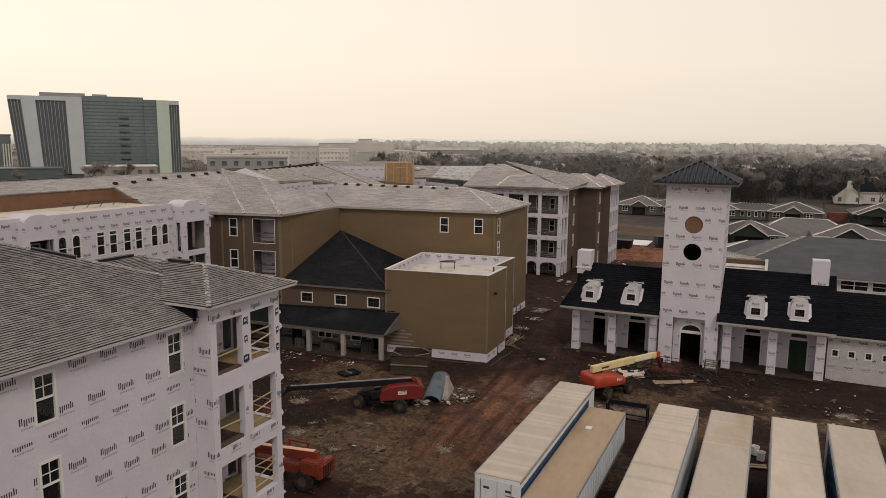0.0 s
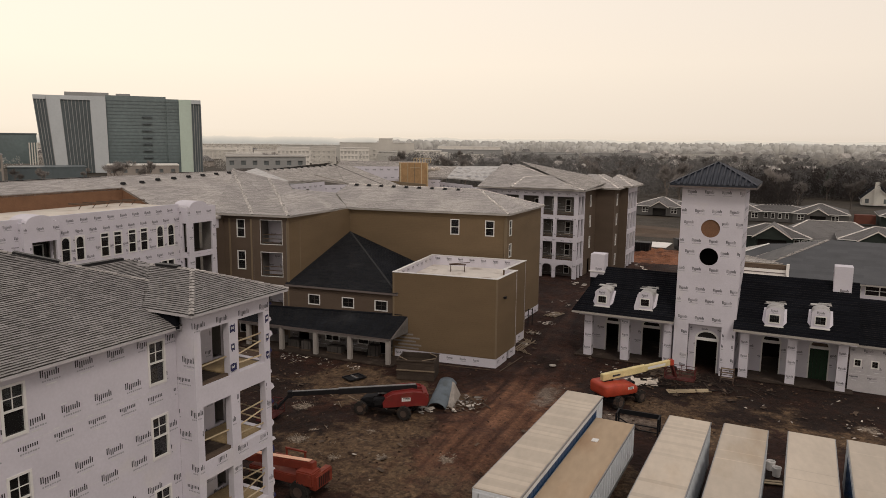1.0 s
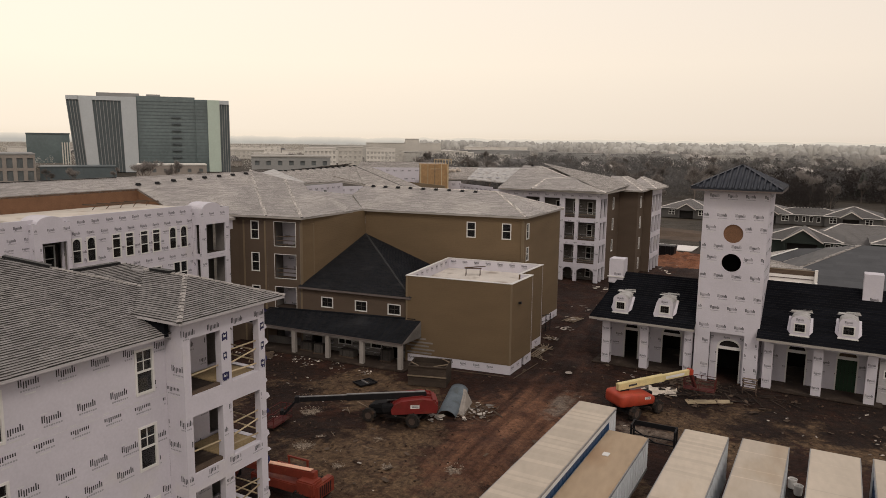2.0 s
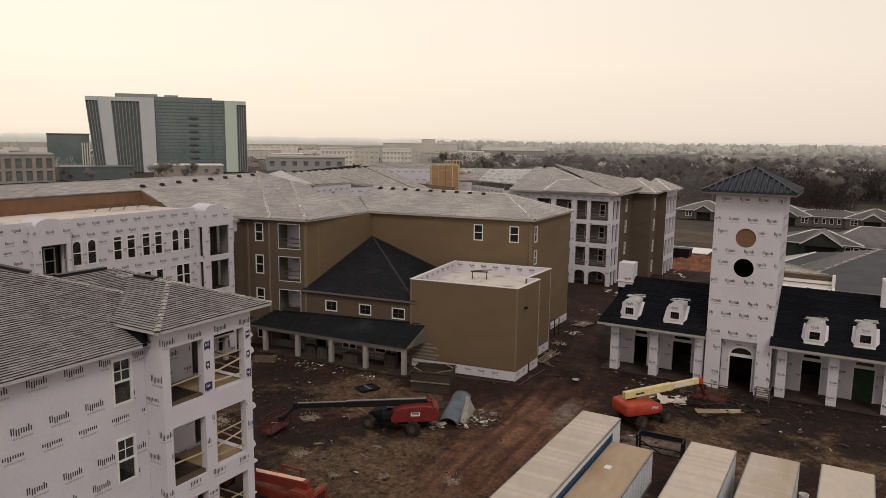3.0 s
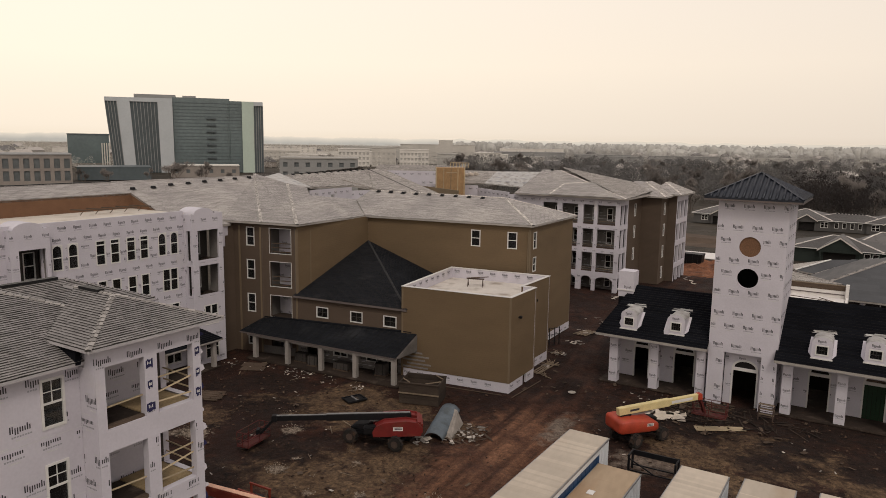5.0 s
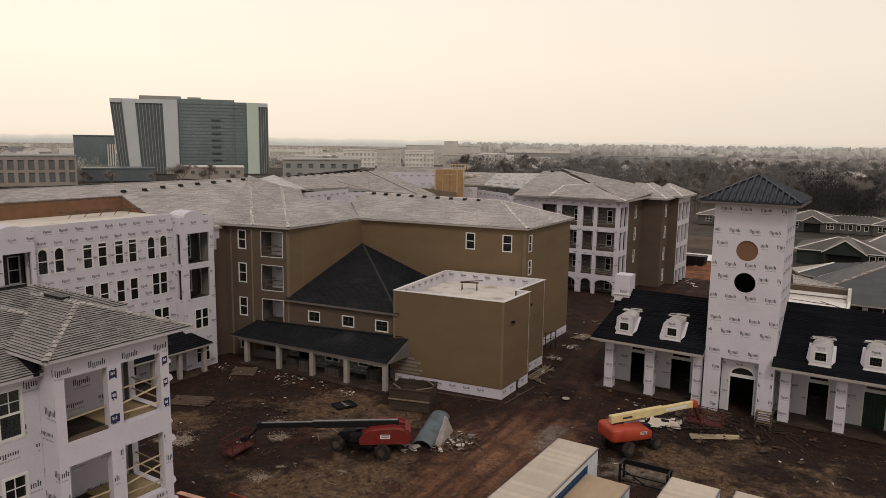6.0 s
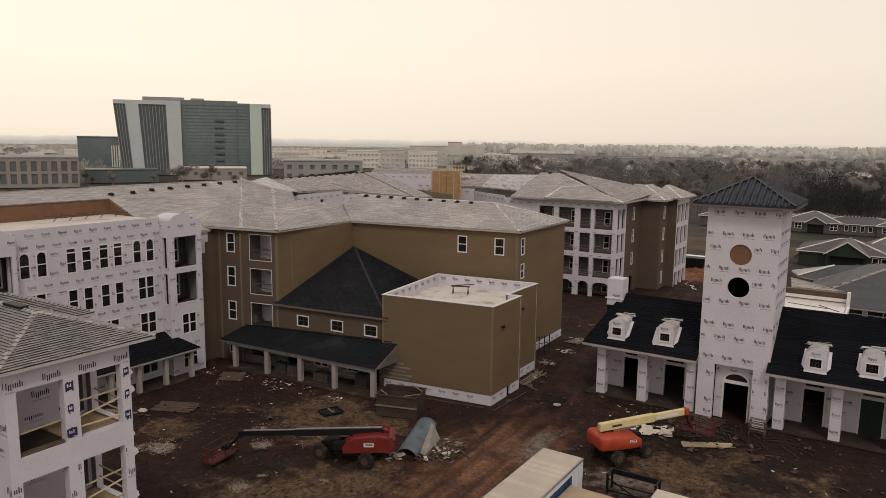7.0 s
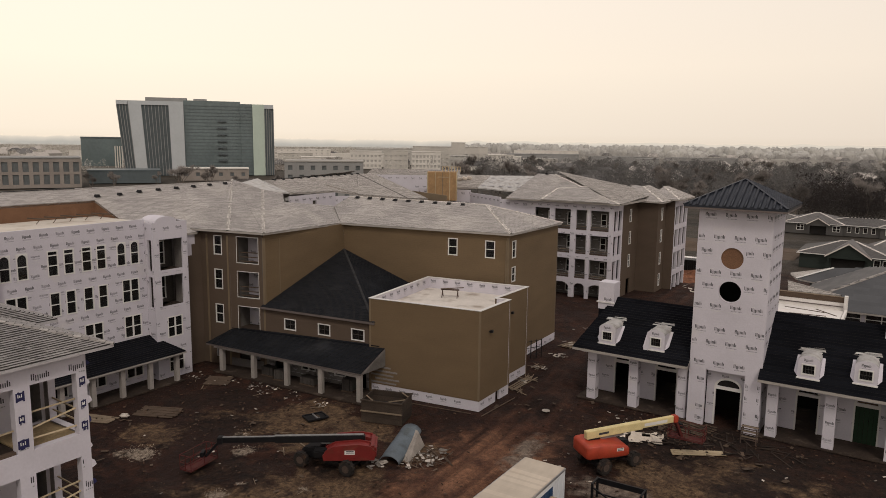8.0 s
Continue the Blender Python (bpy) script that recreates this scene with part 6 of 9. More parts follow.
trailer(*guv(19.68, -17.35), 4.0, 16.15, TRAILTOP, None, "white box trailer with pale clean roof")
trailer(*guv(23.42, -17.4), 4.0, 16.15, TRAILTOP, None, "white box trailer with pale roof")
trailer(*guv(26.68, -17.55), 4.0, 16.15, TRAILTOP, TRAILBLUE, "white box trailer with pale roof and blue side")


mb = MB()
u_, v_ = guv(11.55, -17.4)
mb.box(u_ + 0.75, u_ + 1.15, v_ - 4.1, v_ - 3.6, 3.252, 3.30)
part("roof_patch", mb, VINYL, tr2, "small white roof patch", bevel=0.015)

# ---- machines ----
def wheel(P, c, axis, r, w, tyre=TYRE, rim=RUSTY):
    a = Vector(axis).normalized() * w / 2
    c = Vector(c)
    mb = MB()
    mb.tube(c - a, c + a, r, r, 20)
    t = part("wheel", mb, tyre, P, "muddy black tyre", bevel=r * 0.12)
    mb = MB()
    mb.tube(c - a * 1.04, c + a * 1.04, r * 0.5, r * 0.5, 14)
    part("rim", mb, rim, t)
    for i in range(12):
        g = 2 * math.pi * i / 12
        side = a.cross((0, 0, 1)).normalized() if abs(a.z) < 0.1 else Vector((1, 0, 0))
        p = c + (side * math.cos(g) + Vector((0, 0, 1)) * math.sin(g)) * r
        mb = MB()
        mb.beam(p - a * 0.95, p + a * 0.95, 0.08, 0.05)
        part("lug", mb, tyre, t)


def boom_lift(at, heading, boom_turn, boom, droop, paint, boom_mat, label, jib=-50, basket=True, boxes=False, bturn=0.0, bpaint=None, axles=(-1.4, 1.4), lift=0.0, deep=0.0, bz=-0.5):
    """A telescopic boom lift. heading: the chassis; boom_turn: the boom's way; droop: metres that its tip lies below its heel."""
    F_ = pose(*at, 0, 0, heading)
    t = thing("boom_lift", label, "boom lift", (0, 0, 0), F_, group="boom lifts")
    mb = MB()
    ax0, ax1 = axles
    mb.box(ax0 - 0.1, ax1 + 0.1, -0.55, 0.55, 0.55, 0.95)
    part("chassis", mb, BLACKM, t, bevel=0.05)
    for x in axles:
        mb = MB()
        mb.box(x - 0.3, x + 0.3, -0.9, 0.9, 0.42, 0.72)
        part("axle", mb, BLACKM, t, bevel=0.05)
    mb = MB()
    mb.hexa([(ax0 - 0.3, -0.6, 0.95), (ax0 + 1.3, -0.6, 0.95), (ax0 + 1.3, 0.6, 0.95), (ax0 - 0.3, 0.6, 0.95), (ax0 - 0.2, -0.5, 1.15), (ax0 + 1.2, -0.5, 1.5), (ax0 + 1.2, 0.5, 1.5), (ax0 - 0.2, 0.5, 1.15)])
    part("front_deck", mb, BLACKM, t, "black sloped front deck", bevel=0.05)
    for x in axles:
        for y in (-1.02, 1.02):
            wheel(t, (x, y, 0.54), (0, 1, 0), 0.54, 0.42)
    R = pose(0, 0, 0, 0, 0, boom_turn)
    q = lambda x, y, z: R @ Vector((x, y, z))
    mb = MB()
    mb.tube((0, 0, 0.95), (0, 0, 1.15), 0.55, 0.55, 20)
    part("turntable", mb, BLACKM, t)
    if deep:
        mb, m_ = MB(), 20
        for x, hw, z0, z1 in ((-2.36, 0.9, 1.2, 1.78), (-2.32, 1.06, 1.06, 1.95), (-2.14, 1.16, 1.0, 2.05), (-1.2, 1.18, 0.98, 2.08), (0.0, 1.18, 0.98, 1.98), (0.72, 1.15, 1.0, 1.80), (0.95, 1.06, 1.06, 1.64), (1.0, 0.9, 1.14, 1.5)):
            for i in range(m_):
                a = 2 * math.pi * i / m_
                c, d = math.cos(a), math.sin(a)
                mb.v.append(tuple(q(x, hw * math.copysign(abs(c) ** 0.27, c), (z0 + z1) / 2 + (z1 - z0) / 2 * math.copysign(abs(d) ** 0.27, d))))
        for r in range(7):
            for i in range(m_):
                j = (i + 1) % m_
                mb.f.append((r * m_ + i, r * m_ + j, (r + 1) * m_ + j, (r + 1) * m_ + i))
        mb.f += [tuple(range(m_)), tuple(range(8 * m_ - 1, 7 * m_ - 1, -1))]
        mb.m = [0] * len(mb.f)
        h = part("hood", mb, paint, t, "rounded orange engine hood", smooth=True)
        mb = MB()
        for yy in (1.184, -1.184):
            mb.poly([q(-0.1, yy, 1.5), q(0.45, yy, 1.5), q(0.45, yy, 1.72), q(-0.1, yy, 1.72)])
        part("plate", mb, VINYL, h, "small white plate")
        mb = MB()
        for yy in (1.188, -1.188):
            for c, d in ((1.53, 1.58), (1.63, 1.68)):
                mb.poly([q(-0.04, yy, c), q(0.38, yy, c), q(0.38, yy, d), q(-0.04, yy, d)])
        part("marking", mb, INK, h)
    for s in () if deep else (-1, 1):
        mb = MB()
        gap = 0.28
        y0, y1 = (gap, 1.18) if s > 0 else (-1.18, -gap)
        sec = [(-2.4, 1.1), (-2.5, 1.55), (-2.2, 1.9), (-1.4, 2.04), (0.2, 1.92), (0.75, 1.66), (0.95, 1.32), (0.9, 1.08)]
        k = len(mb.v)
        mb.v.extend(tuple(q(x, y0, z)) for x, z in sec)
        mb.v.extend(tuple(q(x, y1, z)) for x, z in sec)
        n = len(sec)
        mb.f.append(tuple(k + i for i in range(n)))
        mb.f.append(tuple(k + n + i for i in reversed(range(n))))
        for i in range(n):
            j = (i + 1) % n
            mb.f.append((k + i, k + j, k + n + j, k + n + i))
        mb.m = [0] * len(mb.f)
        h = part("hood", mb, paint, t, "rounded painted engine hood", bevel=0.10)
        mb = MB()
        yy = y1 + 0.006 if s > 0 else y0 - 0.006
        for a, b_, c, d in ((-1.15, -0.45, 1.42, 1.72),):
            mb.poly([q(a, yy, c), q(b_, yy, c), q(b_, yy, d), q(a, yy, d)])
        part("plate", mb, VINYL, h, "white plate with dark bars")
        mb = MB()
        yy += 0.004 * s
        for c, d in ((1.62, 1.68), (1.52, 1.57)):
            mb.poly([q(-1.08, yy, c), q(-0.55, yy, c), q(-0.55, yy, d), q(-1.08, yy, d)])
        part("marking", mb, INK, h)
    if not deep:
        mb = MB()
        mb.turned(tuple(q(-2.35, 0, 1.5)), (0.55, 2.2, 0.95), (0, 0, boom_turn))
        part("counterweight", mb, paint, t, "painted rear counterweight", bevel=0.15)
    mb = MB()
    mb.turned(tuple(q(1.25, 0.55, 1.32)), (0.9, 0.7, 0.5), (0, 6, boom_turn))
    part("engine_tray", mb, BLACKM, t, "black engine tray", bevel=0.06)
    heel = Vector((-1.7 - lift, 0, 2.15 + lift))
    tip = heel + Vector((boom, 0, -droop))
    mb = MB()
    mb.turned(tuple(q(-1.35, 0, 1.95 + lift * 0.4)), (0.9, 0.4, 0.8 + lift * 0.4), (0, 0, boom_turn))
    part("boom_mount", mb, BLACKM, t, bevel=0.04)
    secs = ((heel, heel.lerp(tip, 0.62), 0.44, 0.46 + deep), (heel.lerp(tip, 0.5), tip, 0.34, 0.36 + deep))
    for i, (a, b_, w, h) in enumerate(secs):
        mb = MB()
        mb.beam(q(*a), q(*b_), w, h)
        bo = part("boom_section", mb, boom_mat, t, "long telescopic boom section", bevel=0.03)
        if boxes:
            mb = MB()
            up = Vector((0, 0, h / 2 + 0.02))
            mb.beam(q(*(a + up)), q(*(b_ + up)), w * 0.5, 0.04)
            part("cable_tray", mb, STEEL, bo, "pale cable tray on top of the boom")
    if not boxes:
        for f0, f1, hgt in ((0.13, 0.24, 0.16), (0.64, 0.9, 0.22)):
            mb = MB()
            for sgn in (-1, 1):
                a, b_ = heel.lerp(tip, f0), heel.lerp(tip, f1)
                o = sgn * (0.236 if f0 < 0.4 else 0.186)
                mb.poly([q(a.x, o, a.z - hgt / 2), q(b_.x, o, b_.z - hgt / 2), q(b_.x, o, b_.z + hgt / 2), q(a.x, o, a.z + hgt / 2)])
            part("marking", mb, INK if f0 < 0.4 else VINYL, t, "bar of lettering on the boom")
    mb = MB()
    mb.beam(q(*(heel + Vector((1.2, 0, -0.35)))), q(*(heel + Vector((3.0, 0, -0.32 - droop * 0.2)))), 0.14, 0.14)
    part("lift_cylinder", mb, STEEL, t)
    jt = tip + Vector((1.55 * math.cos(radians(jib)), 0, 1.55 * math.sin(radians(jib))))
    for y in (-0.13, 0.13):
        mb = MB()
        mb.beam(q(tip.x, y, tip.z), q(jt.x, y, jt.z), 0.10, 0.16)
        part("jib", mb, bpaint if not boxes else BLACKM, t)
    mb = MB()
    mb.turned(tuple(q(*tip)), (0.4, 0.5, 0.5), (0, 0, boom_turn))
    part("boom_head", mb, paint if not boxes else BLACKM, t, bevel=0.05)
    if basket:
        c = jt + Vector((0.5, 0, -0.1))
        z0 = max(c.z + bz, 0.14)
        cb_, sb_ = math.cos(radians(bturn)), math.sin(radians(bturn))
        corners = [(c.x + x * cb_ - y * sb_, x * sb_ + y * cb_) for x, y in ((-0.5, -1.25), (0.5, -1.25), (0.5, 1.25), (-0.5, 1.25))]
        bp = bpaint or paint
        mb = MB()
        mb.prism([q(x, y, 0)[:2] for x, y in corners], z0, z0 + 0.06)
        bk = part("basket_floor", mb, bp, t, "painted work platform")
        for i in range(4):
            (x0, y0), (x1, y1) = corners[i], corners[(i + 1) % 4]
            for z in (0.15, 0.55, 1.08):
                mb = MB()
                mb.tube(q(x0, y0, z0 + z), q(x1, y1, z0 + z), 0.028, 0.028, 6)
                part("rail", mb, bp, bk)
            for f in (0, 0.5):
                mb = MB()
                x, y = x0 + (x1 - x0) * f, y0 + (y1 - y0) * f
                mb.tube(q(x, y, z0), q(x, y, z0 + 1.08), 0.026, 0.026, 6)
                part("post", mb, bp, bk)
        mb = MB()
        mb.turned(tuple(q(c.x - 0.4, 0.4, z0 + 0.95)), (0.25, 0.6, 0.35), (0, 0, boom_turn))
        part("control_box", mb, BLACKM, bk, bevel=0.03)
    return t


boom_lift((-4.75, -14.0, 0), 3, 205, 9.9, 0.1, REDP, BLACKM, "red boom lift with long black boom reaching low over the mud", jib=-48, boxes=True, bturn=-28, bpaint=REDMUD, axles=(-2.5, 1.15))
boom_lift((12.15, -5.0, 0), 56, -14, 7.2, -0.5, ORANGEP, CREAM, "orange boom lift with cream boom raised towards the clubhouse", jib=-66, bturn=40, bpaint=REDMUD, lift=0.26, deep=0.10, bz=-0.15)


def telehandler(at, heading):
    F_ = pose(*at, 0, 0, heading)
    t = thing("telehandler", "faded orange telescopic handler parked beside the wrapped building", "telehandler", (0, 0, 0), F_)
    mb = MB()
    mb.box(-2.6, 2.2, -0.6, 0.6, 0.75, 1.35)
    part("chassis", mb, ORANGE2, t, bevel=0.06)
    for x in (-1.7, 1.6):
        for y in (-1.0, 1.0):
            wheel(t, (x, y, 0.65), (0, 1, 0), 0.65, 0.42)
    mb = MB()
    mb.box(1.4, 2.6, -1.15, -0.1, 1.1, 2.0)
    part("engine_cover", mb, ORANGE2, t, bevel=0.08)
    mb = MB()
    mb.box(2.2, 2.75, -0.9, 0.9, 0.8, 1.75)
    part("rear_weight", mb, ORANGE2, t, bevel=0.08)
    mb = MB()
    for i in range(6):
        mb.box(2.755, 2.76, -0.6 + i * 0.2, -0.48 + i * 0.2, 0.95, 1.6)
    part("grille", mb, BLACKM, t)
    for x in (-0.9, 0.55):
        for y in (0.15, 1.1):
            mb = MB()
            mb.box(x - 0.05, x + 0.05, y - 0.05, y + 0.05, 1.3, 2.05)
            part("cab_post", mb, ORANGE2, t)
    for y in (0.15, 1.1):
        mb = MB()
        mb.beam((-1.0, y, 2.1), (0.65, y, 2.1), 0.1, 0.1)
        part("cab_rail", mb, ORANGE2, t)
    mb = MB()
    mb.box(-0.3, 0.4, 0.35, 0.9, 1.3, 1.8)
    part("seat", mb, BLACKM, t, bevel=0.05)
    mb = MB()
    mb.beam((2.3, -0.35, 2.15), (-3.8, -0.35, 1.75), 0.44, 0.52)
    part("boom_section", mb, ORANGE2, t, "sun-faded boom", bevel=0.03)
    mb = MB()
    mb.beam((2.0, -0.35, 2.44), (-3.6, -0.35, 2.06), 0.34, 0.03)
    part("boom_top_plate", mb, SUNLIT_PLATE, t, "boom top painted pale as sunlit")
    mb = MB()
    mb.beam((-3.6, -0.35, 1.75), (-4.3, -0.35, 0.6), 0.36, 0.34)
    part("boom_head", mb, ORANGE2, t, bevel=0.03)
    mb = MB()
    mb.box(-4.5, -4.35, -1.1, 0.5, 0.3, 1.3)
    fk = part("fork_carriage", mb, BLACKM, t)
    for y in (-0.8, 0.1):
        mb = MB()
        mb.box(-5.6, -4.4, y, y + 0.14, 0.26, 0.32)
        part("fork", mb, BLACKM, fk)


telehandler((-6.2, -27.9, 0), -6)


# ---- loose things on the ground ----
def formwork(at, turn):
    t = thing("formwork_box", "weathered timber formwork box with open top beside the porch", "formwork", (0, 0, 0), pose(*at, 0, 0, turn))
    for x0, x1, y0, y1 in ((-1.75, 1.75, -1.25, -1.17), (-1.75, 1.75, 1.17, 1.25), (-1.75, -1.67, -1.17, 1.17), (1.67, 1.75, -1.17, 1.17)):
        for i in range(4):
            mb = MB()
            mb.box(x0, x1, y0, y1, 0.02 + i * 0.47, 0.47 + i * 0.47)
            part("board", mb, FORMWOOD, t)
    for z in (0.9, 1.8):
        for y in (-1.30, 1.30):
            mb = MB()
            mb.box(-1.8, 1.8, y - 0.045, y + 0.045, z, z + 0.1)
            part("waler", mb, OLDWOOD2 if z < 1 and y < 0 else FORMWOOD, t)
    for p, q in (((-1.7, -0.3, 1.9), (-0.8, -1.2, 1.9)), ((1.7, -0.3, 1.9), (0.6, -1.2, 1.9)), ((1.7, 0.4, 1.9), (0.9, 1.2, 1.9))):
        mb = MB()
        mb.beam(p, q, 0.09, 0.06)
        part("corner_brace", mb, OLDWOOD2, t)
    # Near-black sheet inside the box, painted as its inner shade.
    mb = MB()
    mb.box(-1.65, 1.65, -1.15, 1.15, 0.9, 1.0)
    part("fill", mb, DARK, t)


formwork((-6.25, -4.75, 0), 9)

roll = thing("sheet_roll", "blue-grey bent plastic sheet leaning over a pile of white scrap", "sheet roll", (0, 0, 0), pose(-1.9, -11.9, 0, 0, 0, 6))


def bent_sheet(mb, r, z_of, y_of, a0, a1, n=16, m=12, th=0.03):
    """A sheet bent round an axis that climbs from the ground, with both its faces and its rim."""
    ring = []
    for j in range(m + 1):
        for i in range(n + 1):
            a = radians(a0 + (a1 - a0) * i / n)
            w = 1 + 0.05 * noise.noise(Vector((i * 0.5, j * 0.6, 2.0)))
            ring.append((r * w * math.cos(a), y_of(j / m), z_of(j / m) + r * w * math.sin(a) * 0.72))
    k = len(ring)
    mb.v = ring + [(x * (1 - th), y + 0.0, z - th) for x, y, z in ring]
    at = lambda i, j, s=0: s * k + j * (n + 1) + i
    for j in range(m):
        for i in range(n):
            mb.f.append((at(i, j), at(i + 1, j), at(i + 1, j + 1), at(i, j + 1)))
            mb.f.append((at(i, j, 1), at(i, j + 1, 1), at(i + 1, j + 1, 1), at(i + 1, j, 1)))
    for i in range(n):
        mb.f.append((at(i, 0), at(i, 0, 1), at(i + 1, 0, 1), at(i + 1, 0)))
        mb.f.append((at(i, m), at(i + 1, m), at(i + 1, m, 1), at(i, m, 1)))
    for j in range(m):
        mb.f.append((at(0, j), at(0, j + 1), at(0, j + 1, 1), at(0, j, 1)))
        mb.f.append((at(n, j), at(n, j, 1), at(n, j + 1, 1), at(n, j + 1)))
    mb.m = [0] * len(mb.f)


mb = MB()
bent_sheet(mb, 0.80, lambda t: 0.02 + 0.75 * t, lambda t: -0.2 + 4.4 * t, 5, 172)
part("sheet", mb, PLASTIC, roll, "curved blue-grey plastic sheet", smooth=True)
mb = MB()
mb.hexa([(0.55, 0.6, 0), (1.35, 0.3, 0), (1.35, 3.6, 0), (0.4, 4.1, 0), (0.62, 0.9, 0.3), (0.95, 0.7, 0.3), (0.8, 3.5, 1.15), (0.35, 4.0, 1.2)])
part("foil_pack", mb, WHITESCRAP, roll, "white foil-covered pack", bevel=0.08)


def litter(name, label, spots, mat, size, rng, group="", cat="debris", thick=0.02, slim=(0.25, 0.7)):
    """Flat scraps lying on the ground, as one heap."""
    mb = MB()
    for x, y, n, spread in spots:
        for _ in range(n):
            a, d = rng.uniform(0, 6.28), spread * math.sqrt(rng.random())
            px, py = x + d * math.cos(a), y + d * math.sin(a)
            s = size * rng.uniform(0.5, 1.5)
            mb.turned((px, py, 0.03 + rng.random() * 0.08), (s, s * rng.uniform(*slim), thick), (rng.uniform(-14, 14), rng.uniform(-14, 14), rng.uniform(0, 360)))
    return lone(name, mb, mat, label, cat, turn=FLAT, kind="stuff", solid=False)


rg_ = random.Random(11)
litter("scrap_heap", "white scraps and torn wrap round the sheet roll", [(-0.3, -10.9, 24, 1.2), (-2.6, -12.6, 14, 0.8), (0.3, -9.4, 12, 1.2), (-0.6, -8.8, 8, 0.9)], WHITESCRAP, 0.42, rg_, thick=0.012)
litter("timber_scraps", "brown torn board pieces round the sheet roll", [(0.0, -10.4, 24, 1.4), (0.6, -9.2, 14, 1.2)], OLDWOOD, 1.1, rg_, slim=(0.03, 0.08))
litter("timber_scraps", "long dark sticks and lath in the mud before the clubhouse", [(15.5, 2.8, 46, 2.4), (18, 3.2, 30, 2.4), (22, 2.6, 22, 3.0), (12.5, 2.2, 16, 1.8)], STICKS, 1.6, rg_, slim=(0.03, 0.08))
litter("timber_scraps", "grey laths strewn before the porch", [(-13.5, -4.6, 4, 1.4), (-18.0, -4.4, 4, 2.0), (-24.5, -5.0, 4, 2.4), (-10.5, -12.2, 4, 2.0), (-6.5, -20.0, 5, 3.0)], OLDWOOD2, 0.9, rg_, slim=(0.05, 0.12))
litter("timber_scraps", "pale laths and pipes along the block's foot", [(1.1, 6.5, 9, 0.5), (0.9, 10.0, 10, 0.5), (0.7, 14.0, 8, 0.5)], OLDWOOD2, 1.7, rg_, slim=(0.02, 0.045))
litter("gravel_patch", "pale gravel spilt in small patches on the mud", [(-9.5, -21.0, 110, 0.85), (-12.6, -14.9, 80, 1.0), (1.8, -20.2, 50, 0.7), (-2.5, -21.7, 40, 0.4), (-5.6, -22.9, 30, 0.45), (-18.9, -18.7, 130, 1.5), (-14.6, -12.5, 40, 0.8)], GRAVEL, 0.055, rg_, cat="gravel", thick=0.03)
litter("rubble", "small dark clods and stones over the mud", [(-8, -16, 200, 13), (20, -3, 260, 12), (4, -8, 60, 10), (-22, -9, 220, 9), (-2, -26, 90, 9), (12, 6, 120, 7), (14, -1, 140, 5)], CLOD, 0.15, rg_, cat="rubble", thick=0.06)
litter("scrap_heap", "pale offcuts scattered along the porch", [(-19.5, -3.9, 18, 1.3), (-16, -3.9, 9, 1.2), (-12.9, -4.6, 14, 0.8), (-24, -4.0, 6, 1.4), (-27.5, -3.8, 8, 1.2), (-21, -3.7, 16, 1.0)], WHITESCRAP, 0.2, rg_)
litter("scrap_heap", "pale offcuts and boards beside the dirt road", [(0.9, 14, 10, 0.7), (1.4, 19, 18, 1.0), (1.4, 24, 12, 1.3), (0.8, 9, 6, 0.5), (2.0, 31, 10, 2.2)], WHITESCRAP, 0.36, rg_)
litter("scrap_heap", "brown timber offcuts in the mud", [(-14, -9, 20, 7), (0, -20, 22, 9), (17, 2.2, 30, 4.5), (24, 0, 16, 6), (-20, -14, 20, 7), (4, 4, 14, 5), (31, -3.6, 14, 3)], OLDWOOD, 0.4, rg_)
litter("scrap_heap", "pale scraps strewn over the yard", [(-6, -20, 14, 8), (-16, -12, 14, 7), (8, -6, 10, 5), (28, -2, 10, 6), (31, -4.2, 14, 1.8), (12, 3.0, 14, 3)], WHITESCRAP, 0.22, rg_)
litter("scrap_heap", "pale offcuts in the mud by the far building", [(9, 66, 20, 5), (12, 78, 46, 5), (3, 44, 14, 3)], WHITESCRAP, 0.6, rg_)


def boards(name, label, at, turn, n, length, mat, w=0.24, gap=0.06):
    t = thing(name, label, "lumber", (0, 0, 0), pose(*at, 0, 0, turn))
    rng = random.Random(n * 7 + int(length * 10))
    for i in range(n):
        mb = MB()
        mb.turned((rng.uniform(-0.2, 0.2), i * (w + gap), 0.04 + 0.02 * (i % 2)), (length * rng.uniform(0.9, 1.05), w, 0.05), (0, 0, rng.uniform(-3, 3)))
        part("board", mb, mat, t)


boards("board_stack", "three long pale boards lying on the mud", (17.8, -0.4, 0.0), 22, 3, 4.0, LUMBER)
boards("board_stack", "dark weathered boards beside the clubhouse tower", (15.6, 3.6, 0), -22, 7, 4.2, OLDWOOD, 0.2, 0.2)
boards("board_stack", "weathered boards along the block's foot", (1.2, 8.6, 0), 82, 4, 4.6, OLDWOOD2, 0.12, 0.14)
boards("board_stack", "raw boards stacked beside the dirt road", (2.1, 23.5, 0), 70, 6, 2.6, OLDWOOD2, 0.16, 0.1)
boards("board_stack", "grey boards lying before the white building", (-23.6, -13.2, 0), 16, 8, 3.6, OLDWOOD, 0.22, 0.05)
boards("plywood_sheet", "flat plywood sheet lying near the porch", (-24.8, -4.5, 0), 20, 2, 2.4, OLDWOOD, 1.1, 0.02)

wfm = thing("window_pallet", "black-framed window unit lying flat on the mud", "window unit", (0, 0, 0), pose(-11.55, -7.35, 0, 0, 0, 58))
